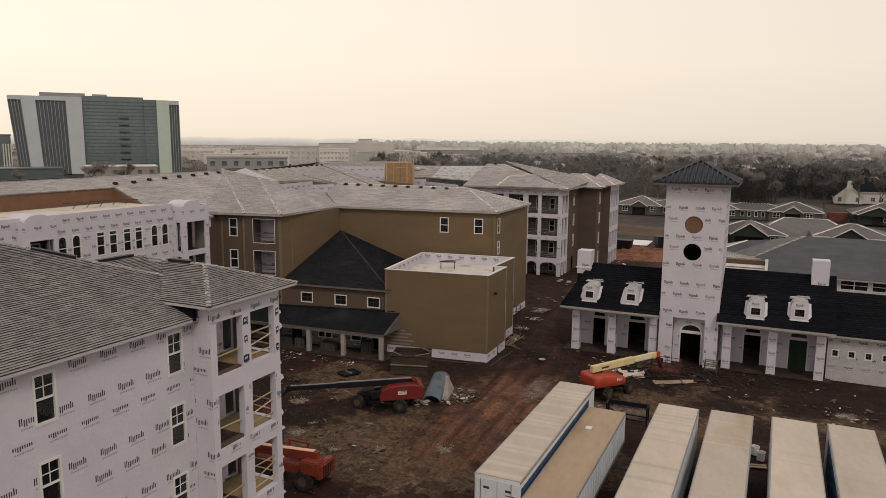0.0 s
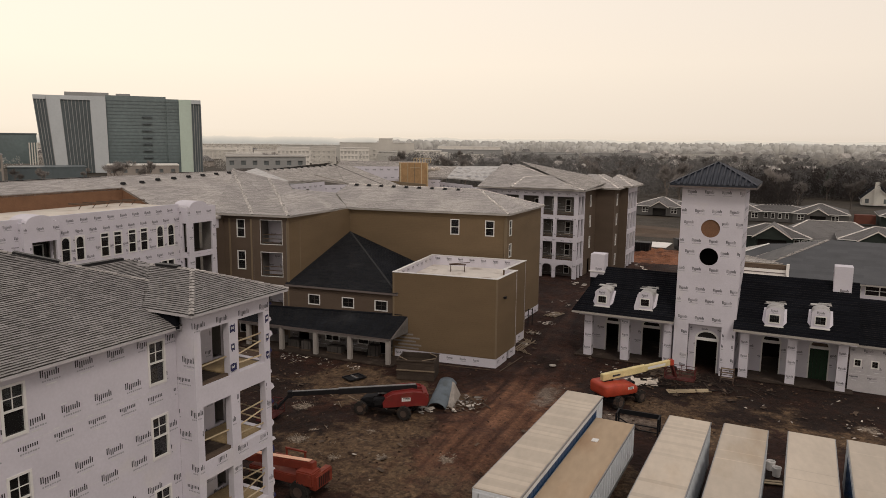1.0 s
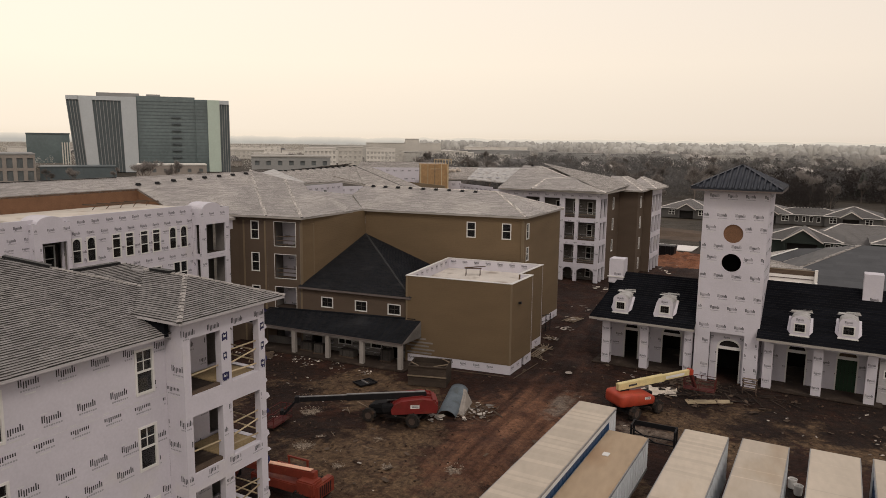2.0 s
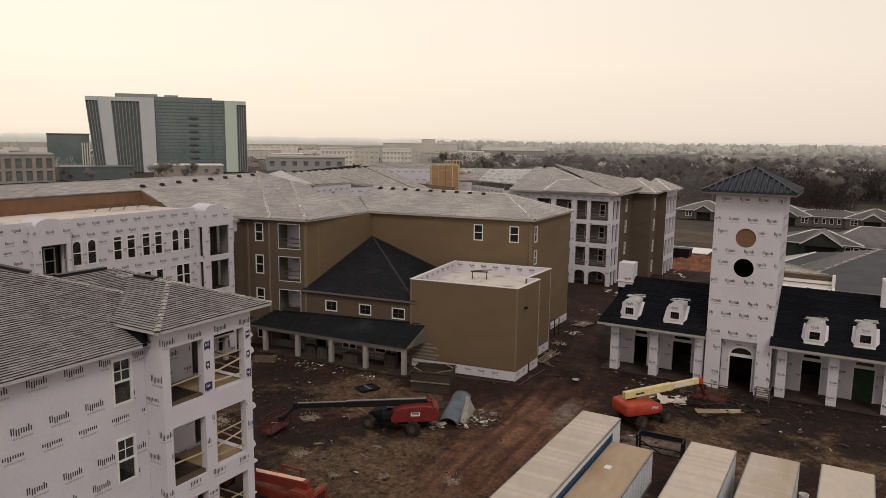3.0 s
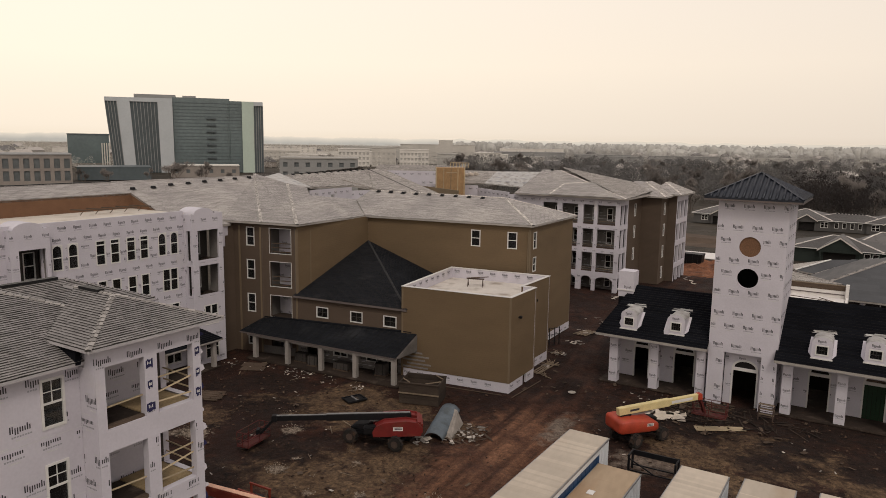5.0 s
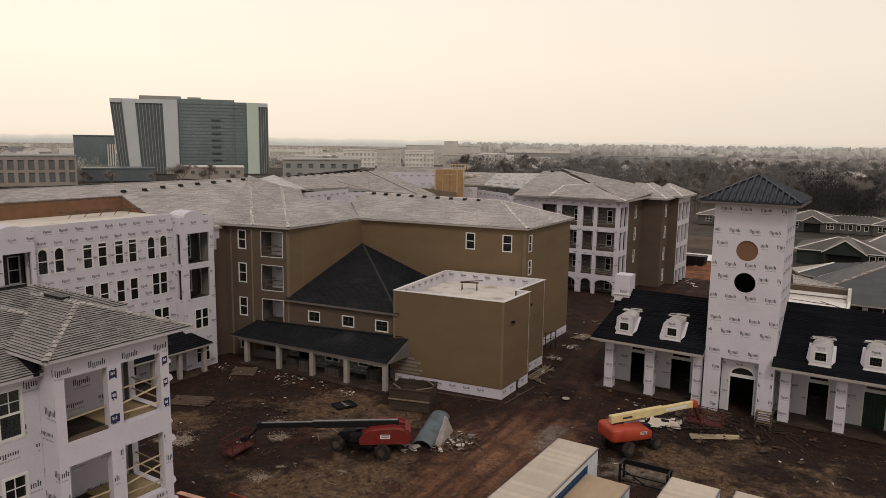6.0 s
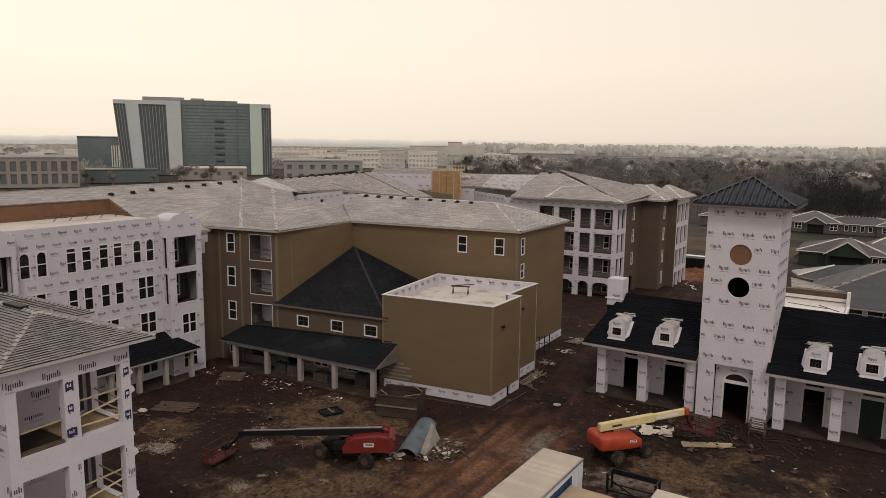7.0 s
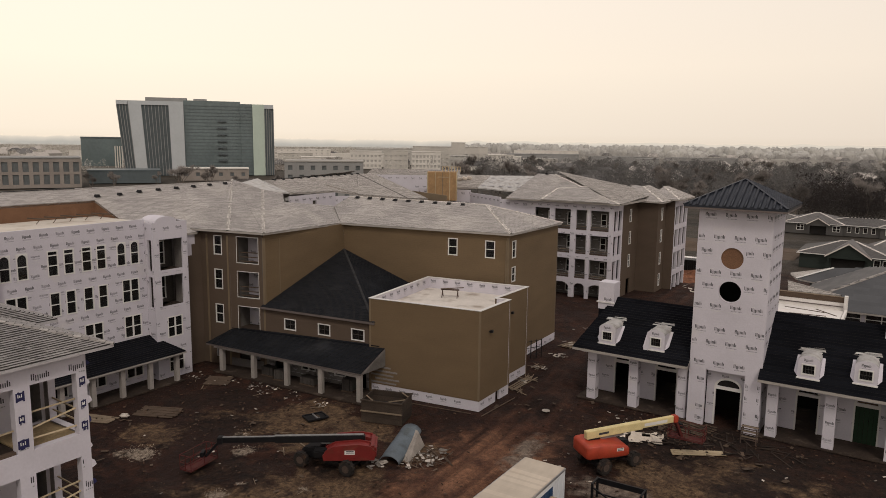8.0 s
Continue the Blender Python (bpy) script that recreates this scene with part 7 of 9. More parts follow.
for x0, x1, y0, y1 in ((-0.9, 0.9, -0.7, -0.58), (-0.9, 0.9, 0.58, 0.7), (-0.9, -0.78, -0.58, 0.58), (0.78, 0.9, -0.58, 0.58), (-0.06, 0.06, -0.58, 0.58)):
    mb = MB()
    mb.box(x0, x1, y0, y1, 0.04, 0.18)
    part("frame_bar", mb, STEEL if len(wfm.children) == 4 else BLACKM, wfm)
mb = MB()
mb.box(-0.78, 0.78, -0.58, 0.58, 0.08, 0.10)
part("sheet", mb, BLACKM, wfm)

tarp = MB()
n = 16
hz_ = lambda i, j: 0.04 + 0.42 * max(0, noise.noise(Vector((i * 0.33, j * 0.41, 3.0)))) + (0.25 if 3 < i < 12 and 3 < j < 9 else 0)
for i in range(n):
    for j in range(n - 4):
        if noise.noise(Vector((i * 0.3, j * 0.3, 9.0))) > -0.28:
            p = lambda a, b_: (a * 0.21 - 1.65 + 0.15 * noise.noise(Vector((a, b_, 1.0))), b_ * 0.17 - 1.0, hz_(a, b_))
            tarp.poly([p(i, j), p(i + 1, j), p(i + 1, j + 1), p(i, j + 1)])
lone("tarp", tarp, TARP, "crumpled pale tarpaulin over a low heap", "tarpaulin", turn=pose(13.4, 0.8, 0, 0, 0, 14), solid=False, smooth=True)

rack = thing("steel_rack", "black steel rack frame standing behind the trailers", "rack", (0, 0, 0), pose(14.0, -10.75, 0, 0, 0, -6))
for x in (-1.55, 1.55):
    for y in (-0.5, 0.5):
        mb = MB()
        mb.box(x - 0.07, x + 0.07, y - 0.07, y + 0.07, 0, 1.35)
        part("post", mb, BLACKM, rack)
    mb = MB()
    mb.beam((x, -0.5, 1.3), (x, 0.5, 1.3), 0.1, 0.1)
    part("end_rail", mb, BLACKM, rack)
mb = MB()
mb.beam((-1.55, 0.5, 1.15), (1.55, 0.5, 1.15), 0.1, 0.36)
part("rail", mb, BLACKM, rack)
for p, q in (((-1.5, -0.5, 1.05), (0.2, -0.5, 0.25)), ((-1.55, -0.5, 0.25), (1.55, -0.5, 0.25)), ((-1.55, 0.5, 0.25), (1.55, 0.5, 0.25))):
    mb = MB()
    mb.beam(p, q, 0.08, 0.08)
    part("brace", mb, BLACKM, rack)

mb = MB()
mb.beam((-10.4, -1.0, 0.05), (-0.4, -0.75, 0.05), 0.08, 0.05)
lone("plank", mb, OLDWOOD, "long dark plank lying along the block's foot", "plank", turn=FLAT)
mb = MB()
mb.beam((0.6, -0.9, 0.05), (1.6, 4.6, 0.05), 0.08, 0.05)
lone("plank", mb, OLDWOOD, "weathered plank lying along the block's foot", "plank", turn=FLAT)

lad = thing("scaffold_frame", "dark steel scaffold frame standing beside the tan wall", "scaffold", (0, 0, 0), pose(-0.75, 16.9, 0, 0, 0, 58))
for x in (-1.1, -0.35, 0.4, 1.1):
    mb = MB()
    mb.tube((x, 0, 0), (x, 0, 2.0), 0.055, 0.055, 8)
    part("post", mb, BLACKM, lad)
for i in range(3):
    mb = MB()
    mb.tube((-1.1, 0, 0.5 + i * 0.7), (1.1, 0, 0.5 + i * 0.7), 0.03, 0.03, 6)
    part("rung", mb, BLACKM, lad)

sh = thing("saw_horse", "rusty brown saw horse standing on the flat roof", "saw horse", (0, 0, 0), pose(-6.6, 8.2, 7.68, 0, 0, 14))
mb = MB()
mb.box(-0.9, 0.9, -0.09, 0.09, 0.72, 0.84)
part("top_beam", mb, RUSTY, sh)
for x in (-0.75, 0.75):
    for y in (-0.35, 0.35):
        mb = MB()
        mb.beam((x, y, 0), (x, 0, 0.74), 0.07, 0.07)
        part("leg", mb, RUSTY, sh)
mb = MB()
mb.beam((-0.9, -0.2, 0.86), (1.3, 0.3, 0.98), 0.25, 0.05)
part("board", mb, OLDWOOD, sh)

pal = thing("pallet_stand", "small dark steel stand with loose slats before the tower", "stand", (0, 0, 0), GRID @ pose(20.3, 6.6, 0))
for x in (-0.55, 0.55):
    for y in (-0.35, 0.35):
        mb = MB()
        mb.box(x - 0.04, x + 0.04, y - 0.04, y + 0.04, 0, 1.25)
        part("leg", mb, RUSTY, pal)
for z in (0.35, 0.8, 1.2):
    for y in (-0.35, 0.35):
        mb = MB()
        mb.beam((-0.55, y, z), (0.55, y, z), 0.05, 0.06)
        part("rail", mb, RUSTY, pal)
    mb = MB()
    mb.box(-0.6, 0.6, -0.1, 0.14, z + 0.034, z + 0.07)
    part("slat", mb, OLDWOOD2, pal)

mb = MB()
mb.tube((0, 0, 0.0), (0, 0, 0.05), 0.34, 0.34, 24)
mb.tube((0, 0, 0.05), (0, 0, 0.07), 0.27, 0.27, 24)
lone("manhole_cover", mb, CONC, "pale round manhole cover set in the dirt road", "manhole cover", turn=pose(5.0, 3.0, -0.03))

skip = thing("dumpster", "black steel dumpster standing by the far building", "dumpster", (0, 0, 0), GRID @ pose(-3.0, 80.4, 0))
mb = MB()
mb.hexa([(-2.0, -1.2, 0.15), (2.0, -1.2, 0.15), (2.0, 1.2, 0.15), (-2.0, 1.2, 0.15), (-2.3, -1.3, 2.4), (2.3, -1.3, 2.4), (2.3, 1.3, 2.4), (-2.3, 1.3, 2.4)])
part("bin", mb, BLACKM, skip, bevel=0.04)
for x in (-1.5, -0.5, 0.5, 1.5):
    mb = MB()
    mb.box(x - 0.06, x + 0.06, -1.38, -1.22, 0.15, 2.3)
    part("rib", mb, BLACKM, skip)
copy_thing(skip, GRID @ pose(4.5, 90, 0, 0, 0, 30))


def bucket(at):
    t = thing("bucket", "white plastic bucket standing on the mud between trailers", "bucket", (0, 0, 0), pose(*at), group="buckets between trailers")
    mb, n = MB(), 20
    for i in range(n):
        a0, a1 = 2 * math.pi * i / n, 2 * math.pi * (i + 1) / n
        c = lambda a, r, z: (r * math.cos(a), r * math.sin(a), z)
        mb.poly([c(a0, 0.24, 0), c(a1, 0.24, 0), c(a1, 0.29, 0.62), c(a0, 0.29, 0.62)])
        mb.poly([c(a0, 0.29, 0.62), c(a1, 0.29, 0.62), c(a1, 0.26, 0.62), c(a0, 0.26, 0.62)])
        mb.poly([c(a0, 0.26, 0.62), c(a1, 0.26, 0.62), c(a1, 0.22, 0.04), c(a0, 0.22, 0.04)])
    mb.poly([(0.22 * math.cos(2 * math.pi * i / n), 0.22 * math.sin(2 * math.pi * i / n), 0.04) for i in range(n)])
    part("body", mb, VINYL, t)
    mb = MB()
    mb.tube((-0.3, 0, 0.55), (-0.3, 0.02, 0.62), 0.02, 0.02, 6)
    mb.tube((-0.3, 0.02, 0.6), (0.3, 0.02, 0.6), 0.012, 0.012, 6)
    part("handle", mb, STEEL, t)


for at in ((22.96, -14.46, 0), (23.23, -15.34, 0)):
    bucket(at)
boards("board_stack", "pale boards lying between the trailers", (22.72, -16.70, 0), 10, 2, 1.6, LUMBER)


def pallet_load(at, turn, size, mat, label):
    """A wooden pallet with strapped sheets on it."""
    t = thing("pallet_load", label, "pallet load", (0, 0, 0), pose(*at, 0, 0, turn), group="pallet loads under the porch")
    w, d, h = size
    for y in (-d / 2 + 0.06, 0, d / 2 - 0.06):
        mb = MB()
        mb.box(-w / 2, w / 2, y - 0.05, y + 0.05, 0, 0.10)
        part("runner", mb, OLDWOOD, t)
    for i in range(6):
        mb = MB()
        x = -w / 2 + (i + 0.5) * w / 6
        mb.box(x - 0.05, x + 0.05, -d / 2, d / 2, 0.104, 0.125)
        part("slat", mb, OLDWOOD, t)
    mb = MB()
    mb.box(-w / 2 + 0.05, w / 2 - 0.05, -d / 2 + 0.04, d / 2 - 0.04, 0.13, h)
    ld = part("load", mb, mat, t, bevel=0.03)
    for x in (-w / 4, w / 4):
        mb = MB()
        mb.box(x - 0.025, x + 0.025, -d / 2 + 0.033, d / 2 - 0.033, 0.13, h + 0.006)
        part("strap", mb, BLACKM, ld)


# Loads take a darkened grey: the porch's shade is in their colour.
pallet_load((-21.6, -0.7, 0.14), -4, (1.5, 0.9, 0.9), SHADED_GREY, "grey strapped sheets on a pallet under the porch")
pallet_load((-16.6, -1.1, 0.14), -6, (1.8, 1.0, 0.75), SHADED_GREY, "blue-grey strapped boards on a pallet under the porch")
pallet_load((-19.9, -1.2, 0.14), 8, (1.1, 0.9, 1.0), SHADED_GREY, "grey cartons on a pallet under the porch")
pallet_load((-12.4, -0.9, 0.14), 0, (1.2, 0.9, 1.2), SHADED_GREY, "shade-darkened grey cartons on a pallet under the porch")
lad2 = thing("step_ladder", "dark metal ladder leaning against the porch wall", "ladder", (0, 0, 0), pose(-12.9, -0.6, 0.14, 0, 0, 0))
for x in (-0.22, 0.22):
    mb = MB()
    mb.beam((x, -0.75, 0), (x * 0.9, 0.65, 2.4), 0.05, 0.06)
    part("rail", mb, BLACKM, lad2)
for i in range(8):
    mb = MB()
    f = (i + 0.6) / 8.4
    mb.box(-0.22, 0.22, -0.75 + 1.4 * f - 0.03, -0.75 + 1.4 * f + 0.03, 2.4 * f - 0.015, 2.4 * f + 0.015)
    part("rung", mb, BLACKM, lad2)
mb = MB()
mb.turned((0, 0, 0.2), (0.75, 0.45, 0.34), (4, 3, 0))
lone("sack", mb, WHITESCRAP, "white filled sack lying on grey boards", "sack", turn=pose(-25.2, -14.6, 0.08, 0, 0, 30), bevel=0.13, smooth=True)
boards("board_stack", "long grey planks lying as a ramp before the white porch", (-26.9, -16.2, 0), 14, 5, 3.0, OLDWOOD2, 0.24, 0.05)
# downpipes on the tan building
for x, y in ((-22.7, 2.6), (-2.5, 12.60)):
    mb = MB()
    mb.tube((x, y - 0.06, 0.2), (x, y - 0.06, 13.0), 0.05, 0.05, 8)
    part("downpipe", mb, TRIM, tb)

# ---- ground ----
def axis(lo, hi, step, far):
    mid = list(np.arange(lo, hi + step / 2, step))
    out_, d = [], step
    x = hi
    while x < far:
        d *= 1.16
        x += d
        out_.append(x)
    low, d, x = [], step, lo
    while x > -far:
        d *= 1.16
        x -= d
        low.append(x)
    return np.array(low[::-1] + mid + out_)


gx, gy = axis(-34, 44, 0.42, 4200), axis(-40, 46, 0.42, 4200)
X, Y = np.meshgrid(gx, gy)


def near_line(pts, X, Y):
    best = np.full(X.shape, 1e9)
    for (x0, y0), (x1, y1) in zip(pts[:-1], pts[1:]):
        dx, dy = x1 - x0, y1 - y0
        t = np.clip(((X - x0) * dx + (Y - y0) * dy) / (dx * dx + dy * dy), 0, 1)
        best = np.minimum(best, np.hypot(X - x0 - t * dx, Y - y0 - t * dy))
    return best


def waves(X, Y, seed, scale, octaves=4):
    r, out_, amp = np.random.default_rng(seed), np.zeros_like(X), 1.0
    for o in range(octaves):
        for _ in range(5):
            a, ph = r.uniform(0, 6.28), r.uniform(0, 6.28)
            k = scale * 2 ** o * r.uniform(0.7, 1.4)
            out_ += amp * np.sin(k * (X * np.cos(a) + Y * np.sin(a)) + ph) / 5
        amp *= 0.55
    return out_


road = [(1.0, -60), (1.6, -36), (2.9, -16), (4.2, -4), (4.2, 6), (3.4, 16), (3.4, 34), (8.0, 52), (10.5, 74), (14, 92)]
dr = near_line(road, X, Y)
site = (X > -34) & (X < 48) & (Y > -60) & (Y < 100)
fade = np.clip((60 - np.maximum(np.abs(X - 4) - 30, np.abs(Y + 4) - 34)) / 40, 0, 1)
Z = fade * (0.07 * waves(X, Y, 1, 0.35) + 0.03 * waves(X, Y, 2, 1.6))
for off in (-2.2, -0.9, 0.9, 2.2):
    Z -= fade * 0.07 * np.exp(-((dr - abs(off)) / 0.28) ** 2)
Z = Z - 0.06
Z = np.where(np.hypot(X, Y) > 160, -0.4, Z)
nx, ny = len(gx), len(gy)
idx = np.arange(nx * ny).reshape(ny, nx)
quads = np.stack([idx[:-1, :-1], idx[:-1, 1:], idx[1:, 1:], idx[1:, :-1]], -1).reshape(-1, 4)
gm = bpy.data.meshes.new("ground")
gm.from_pydata(np.stack([X, Y, Z], -1).reshape(-1, 3).tolist(), [], quads.tolist())
track = np.clip(1.2 - dr / np.where(Y < 2, 5.2, 3.8) + 0.25 * waves(X, Y, 5, 0.5), 0, 1)
dry = np.zeros_like(X)
for x, y, r in ((-20.5, -16, 2.8), (-15, -9.5, 4.0), (-9.5, -11, 3.5), (0, -9.5, 3.0), (17, -6.5, 4.5), (20, -2.3, 3.5), (25, -4.6, 3.5), (-7, -21, 6.5), (-11.5, -8, 3.2), (0.5, -24, 6), (22, -4.5, 6), (28, -6, 5), (16, -5.5, 4), (-18, -11, 3), (-4, -17, 4.5), (-21, -16, 3), (32, -8, 4.5), (12, -20, 5), (-4.5, -15.5, 4.5), (-2.5, -21, 5.5), (-12, -7, 4.5), (-7.5, -7.5, 4.0), (26, -6, 4), (19, -10, 4)):
    dry = np.maximum(dry, np.clip(1.25 - np.hypot(X - x, (Y - y) * 1.3) / r + 0.3 * waves(X, Y, 7, 0.6), 0, 1))
track *= np.clip((Y + 30) / 12, 0.3, 1)
dry *= 1 - np.clip(1.4 - dr / 3.2, 0, 1) * np.clip((Y + 22) / 8, 0, 1)
dusty = np.clip(1.25 - np.hypot((X - 5.9 - 0.1 * (Y + 5.5)) * 1.7, (Y + 5.5) * 0.6) / 2.4 + 0.2 * waves(X, Y, 9, 0.9), 0, 1)
dusty = np.maximum(dusty, np.clip(1.15 - np.hypot((X - 13.0) * 0.6, Y + 9.3) / 2.2 + 0.3 * waves(X, Y, 11, 0.9), 0, 1))
puddle = np.zeros_like(X)
for x, y, r in ((-9.5, -21.0, 1.1), (-12.6, -14.9, 1.2), (1.8, -20.2, 0.9), (-2.5, -21.7, 0.7), (-5.6, -22.9, 0.6), (-9.3, -19.0, 0.6), (-5.0, -17.8, 0.6), (-18.9, -18.7, 1.8), (-20.2, -19.2, 1.0), (-14.6, -12.5, 0.8), (31, -4.2, 1.2)):
    puddle = np.maximum(puddle, np.clip(1.2 - np.hypot(X - x, (Y - y) * 1.2) / r, 0, 1))
away = np.clip((np.maximum(np.abs(X - 4) - 44, np.maximum(-Y - 60, Y - 84))) / 12, 0, 1)
att = gm.color_attributes.new("zones", "FLOAT_COLOR", "POINT")
att.data.foreach_set("color", np.stack([track, dry, away, puddle], -1).astype(np.float32).ravel())
wet = np.zeros_like(X)
for x, y, r in ((14, 1.5, 5.5), (19.5, 3.2, 5.0), (25, 2.4, 5.5), (10.5, -2.0, 3.5), (31, 1.0, 5.0), (36, 0.0, 6.0), (42, -1.0, 6.5), (30, -1.8, 4.0), (37.5, -4.0, 4.0), (22, -5.0, 4.0), (28, -3.5, 4.0), (17, -0.5, 4.5), (23, -1.5, 4.0), (-5.5, -14.5, 3.2), (-17, -11, 4.5), (-20, -7, 4.0), (-11, -18, 4.0), (2.5, 3.0, 3.5), (2.8, 12, 3.5), (-13, -23, 4.0), (-24, -10, 4.0)):
    wet = np.maximum(wet, np.clip(1.15 - np.hypot(X - x, (Y - y) * 1.2) / r + 0.3 * waves(X, Y, 13, 0.7), 0, 1))
att3 = gm.attributes.new("wet", "FLOAT", "POINT")
att3.data.foreach_set("value", wet.astype(np.float32).ravel())
att2 = gm.attributes.new("lane", "FLOAT_VECTOR", "POINT")
att2.data.foreach_set("vector", np.stack([dr * 1.0, Y * 0.06, dusty], -1).astype(np.float32).ravel())
gm.polygons.foreach_set("use_smooth", [True] * len(gm.polygons))
gmat = bpy.data.materials.new("bare_earth")
gmat.use_nodes = True
gn, gl = gmat.node_tree.nodes, gmat.node_tree.links
gb_ = gn["Principled BSDF"]
gb_.inputs["Specular IOR Level"].default_value = 0.25
va = gn.new("ShaderNodeVertexColor")
va.layer_name = "zones"
sp_ = gn.new("ShaderNodeSeparateColor")
gl.new(va.outputs["Color"], sp_.inputs[0])
lane = gn.new("ShaderNodeAttribute")
lane.attribute_name = "lane"
pos = gn.new("ShaderNodeNewGeometry")


def grain(scale, detail=8.0, rough=0.6, warp=0.0, src=None):
    t = gn.new("ShaderNodeTexNoise")
    t.inputs["Scale"].default_value, t.inputs["Detail"].default_value = scale, detail
    t.inputs["Roughness"].default_value, t.inputs["Distortion"].default_value = rough, warp
    gl.new(src or pos.outputs["Position"], t.inputs["Vector"])
    return t.outputs["Fac"]


def ranged(src, a, b, lo=0.0, hi=1.0):
    r = gn.new("ShaderNodeMapRange")
    for i, v in enumerate((a, b, lo, hi)):
        r.inputs[i + 1].default_value = v
    gl.new(src, r.inputs[0])
    return r.outputs[0]


def calc(op, a, b):
    m = gn.new("ShaderNodeMath")
    m.operation = op
    for i, v in enumerate((a, b)):
        if isinstance(v, float):
            m.inputs[i].default_value = v
        else:
            gl.new(v, m.inputs[i])
    return m.outputs[0]


def blend(fac, a, b):
    m = gn.new("ShaderNodeMixRGB")
    gl.new(fac, m.inputs[0])
    for i, v in ((1, a), (2, b)):
        if isinstance(v, tuple):
            m.inputs[i].default_value = (*v, 1)
        else:
            gl.new(v, m.inputs[i])
    return m.outputs[0]


# wet clay in clots, dry straw-coloured patches, red wheel tracks with ruts along the road, far fields
mud = blend(ranged(grain(0.62, 12, 0.72, 0.7), 0.40, 0.60), (0.0115, 0.0049, 0.0034), (0.050, 0.0195, 0.0110))
mud = blend(ranged(grain(0.17, 5, 0.5), 0.46, 0.62), mud, (0.0215, 0.0088, 0.0057))
straw = blend(ranged(grain(2.3, 12, 0.75, 0.4), 0.36, 0.62), (0.036, 0.0205, 0.0120), (0.200, 0.129, 0.073))
straw = blend(ranged(grain(0.5, 12, 0.72, 0.6), 0.33, 0.54), (0.044, 0.0240, 0.0150), straw)
edge_n = ranged(grain(0.7, 12, 0.72, 0.6), 0.30, 0.70, -0.6, 0.6)
dryf = ranged(calc("ADD", sp_.outputs["Green"], edge_n), 0.30, 0.66)
c1 = blend(dryf, mud, straw)
wet_a = gn.new("ShaderNodeAttribute")
wet_a.attribute_name = "wet"
soaked = blend(ranged(grain(1.3, 12, 0.75, 0.6), 0.40, 0.64), (0.0085, 0.0046, 0.0036), (0.034, 0.0170, 0.0108))
wetf = ranged(calc("ADD", wet_a.outputs["Fac"], ranged(grain(0.8, 12, 0.72, 0.5), 0.3, 0.7, -0.5, 0.5)), 0.25, 0.75)
c1 = blend(wetf, c1, soaked)
lane_s = gn.new("ShaderNodeSeparateXYZ")
gl.new(lane.outputs["Vector"], lane_s.inputs[0])
here = gn.new("ShaderNodeSeparateXYZ")
gl.new(pos.outputs["Position"], here.inputs[0])
rut = ranged(grain(0.95, 4, 0.5, 0.25, lane.outputs["Vector"]), 0.38, 0.64)
clay = blend(rut, (0.036, 0.0140, 0.0086), (0.205, 0.100, 0.057))
damp = blend(rut, (0.0135, 0.0056, 0.0038), (0.048, 0.0195, 0.0118))
clay = blend(ranged(calc("ADD", here.outputs["Y"], ranged(grain(0.25, 6), 0.3, 0.7, -5.0, 5.0)), -6.0, 1.0), clay, damp)
clay = blend(ranged(grain(0.3, 6), 0.48, 0.68), clay, (0.070, 0.0290, 0.0172))
trackf = ranged(calc("ADD", sp_.outputs["Red"], ranged(grain(0.9, 8, 0.6), 0.3, 0.7, -0.35, 0.35)), 0.25, 0.85)
c2 = blend(trackf, c1, clay)
dust = blend(ranged(grain(2.6, 8, 0.7), 0.35, 0.65), (0.11, 0.080, 0.062), (0.25, 0.200, 0.16))
c2 = blend(ranged(calc("ADD", lane_s.outputs["Z"], ranged(grain(1.0, 8, 0.65), 0.3, 0.7, -0.4, 0.4)), 0.3, 0.9), c2, dust)
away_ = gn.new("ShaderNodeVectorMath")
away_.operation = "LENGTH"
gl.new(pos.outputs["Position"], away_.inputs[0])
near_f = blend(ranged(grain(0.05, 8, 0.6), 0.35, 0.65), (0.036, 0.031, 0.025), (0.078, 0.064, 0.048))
# Fields pale with distance: haze painted into the ground colour.
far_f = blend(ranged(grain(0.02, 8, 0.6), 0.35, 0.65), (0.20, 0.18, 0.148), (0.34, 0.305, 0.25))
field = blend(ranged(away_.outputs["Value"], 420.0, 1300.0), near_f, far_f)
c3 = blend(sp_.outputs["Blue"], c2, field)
speck = ranged(grain(7.0, 3, 0.5), 0.69, 0.74)
c4 = blend(calc("MULTIPLY", speck, 0.75), c3, (0.15, 0.115, 0.085))
grav = blend(ranged(grain(7.0, 8, 0.8), 0.40, 0.60), (0.080, 0.054, 0.038), (0.42, 0.35, 0.275))
gravf = ranged(calc("ADD", va.outputs["Alpha"], ranged(grain(2.2, 8, 0.7), 0.3, 0.7, -0.5, 0.5)), 0.45, 0.8)
c4 = blend(gravf, c4, grav)
tone = gn.new("ShaderNodeVectorMath")
tone.operation = "SCALE"
gl.new(c4, tone.inputs[0])
gl.new(calc("MULTIPLY", ranged(grain(3.2, 6, 0.7), 0.3, 0.7, 0.41, 1.22), ranged(grain(12.0, 4, 0.6), 0.3, 0.7, 0.72, 1.28)), tone.inputs["Scale"])
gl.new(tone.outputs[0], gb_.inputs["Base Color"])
gl.new(ranged(grain(0.22, 4), 0.35, 0.6, 0.75, 0.97), gb_.inputs["Roughness"])
prev_n = None
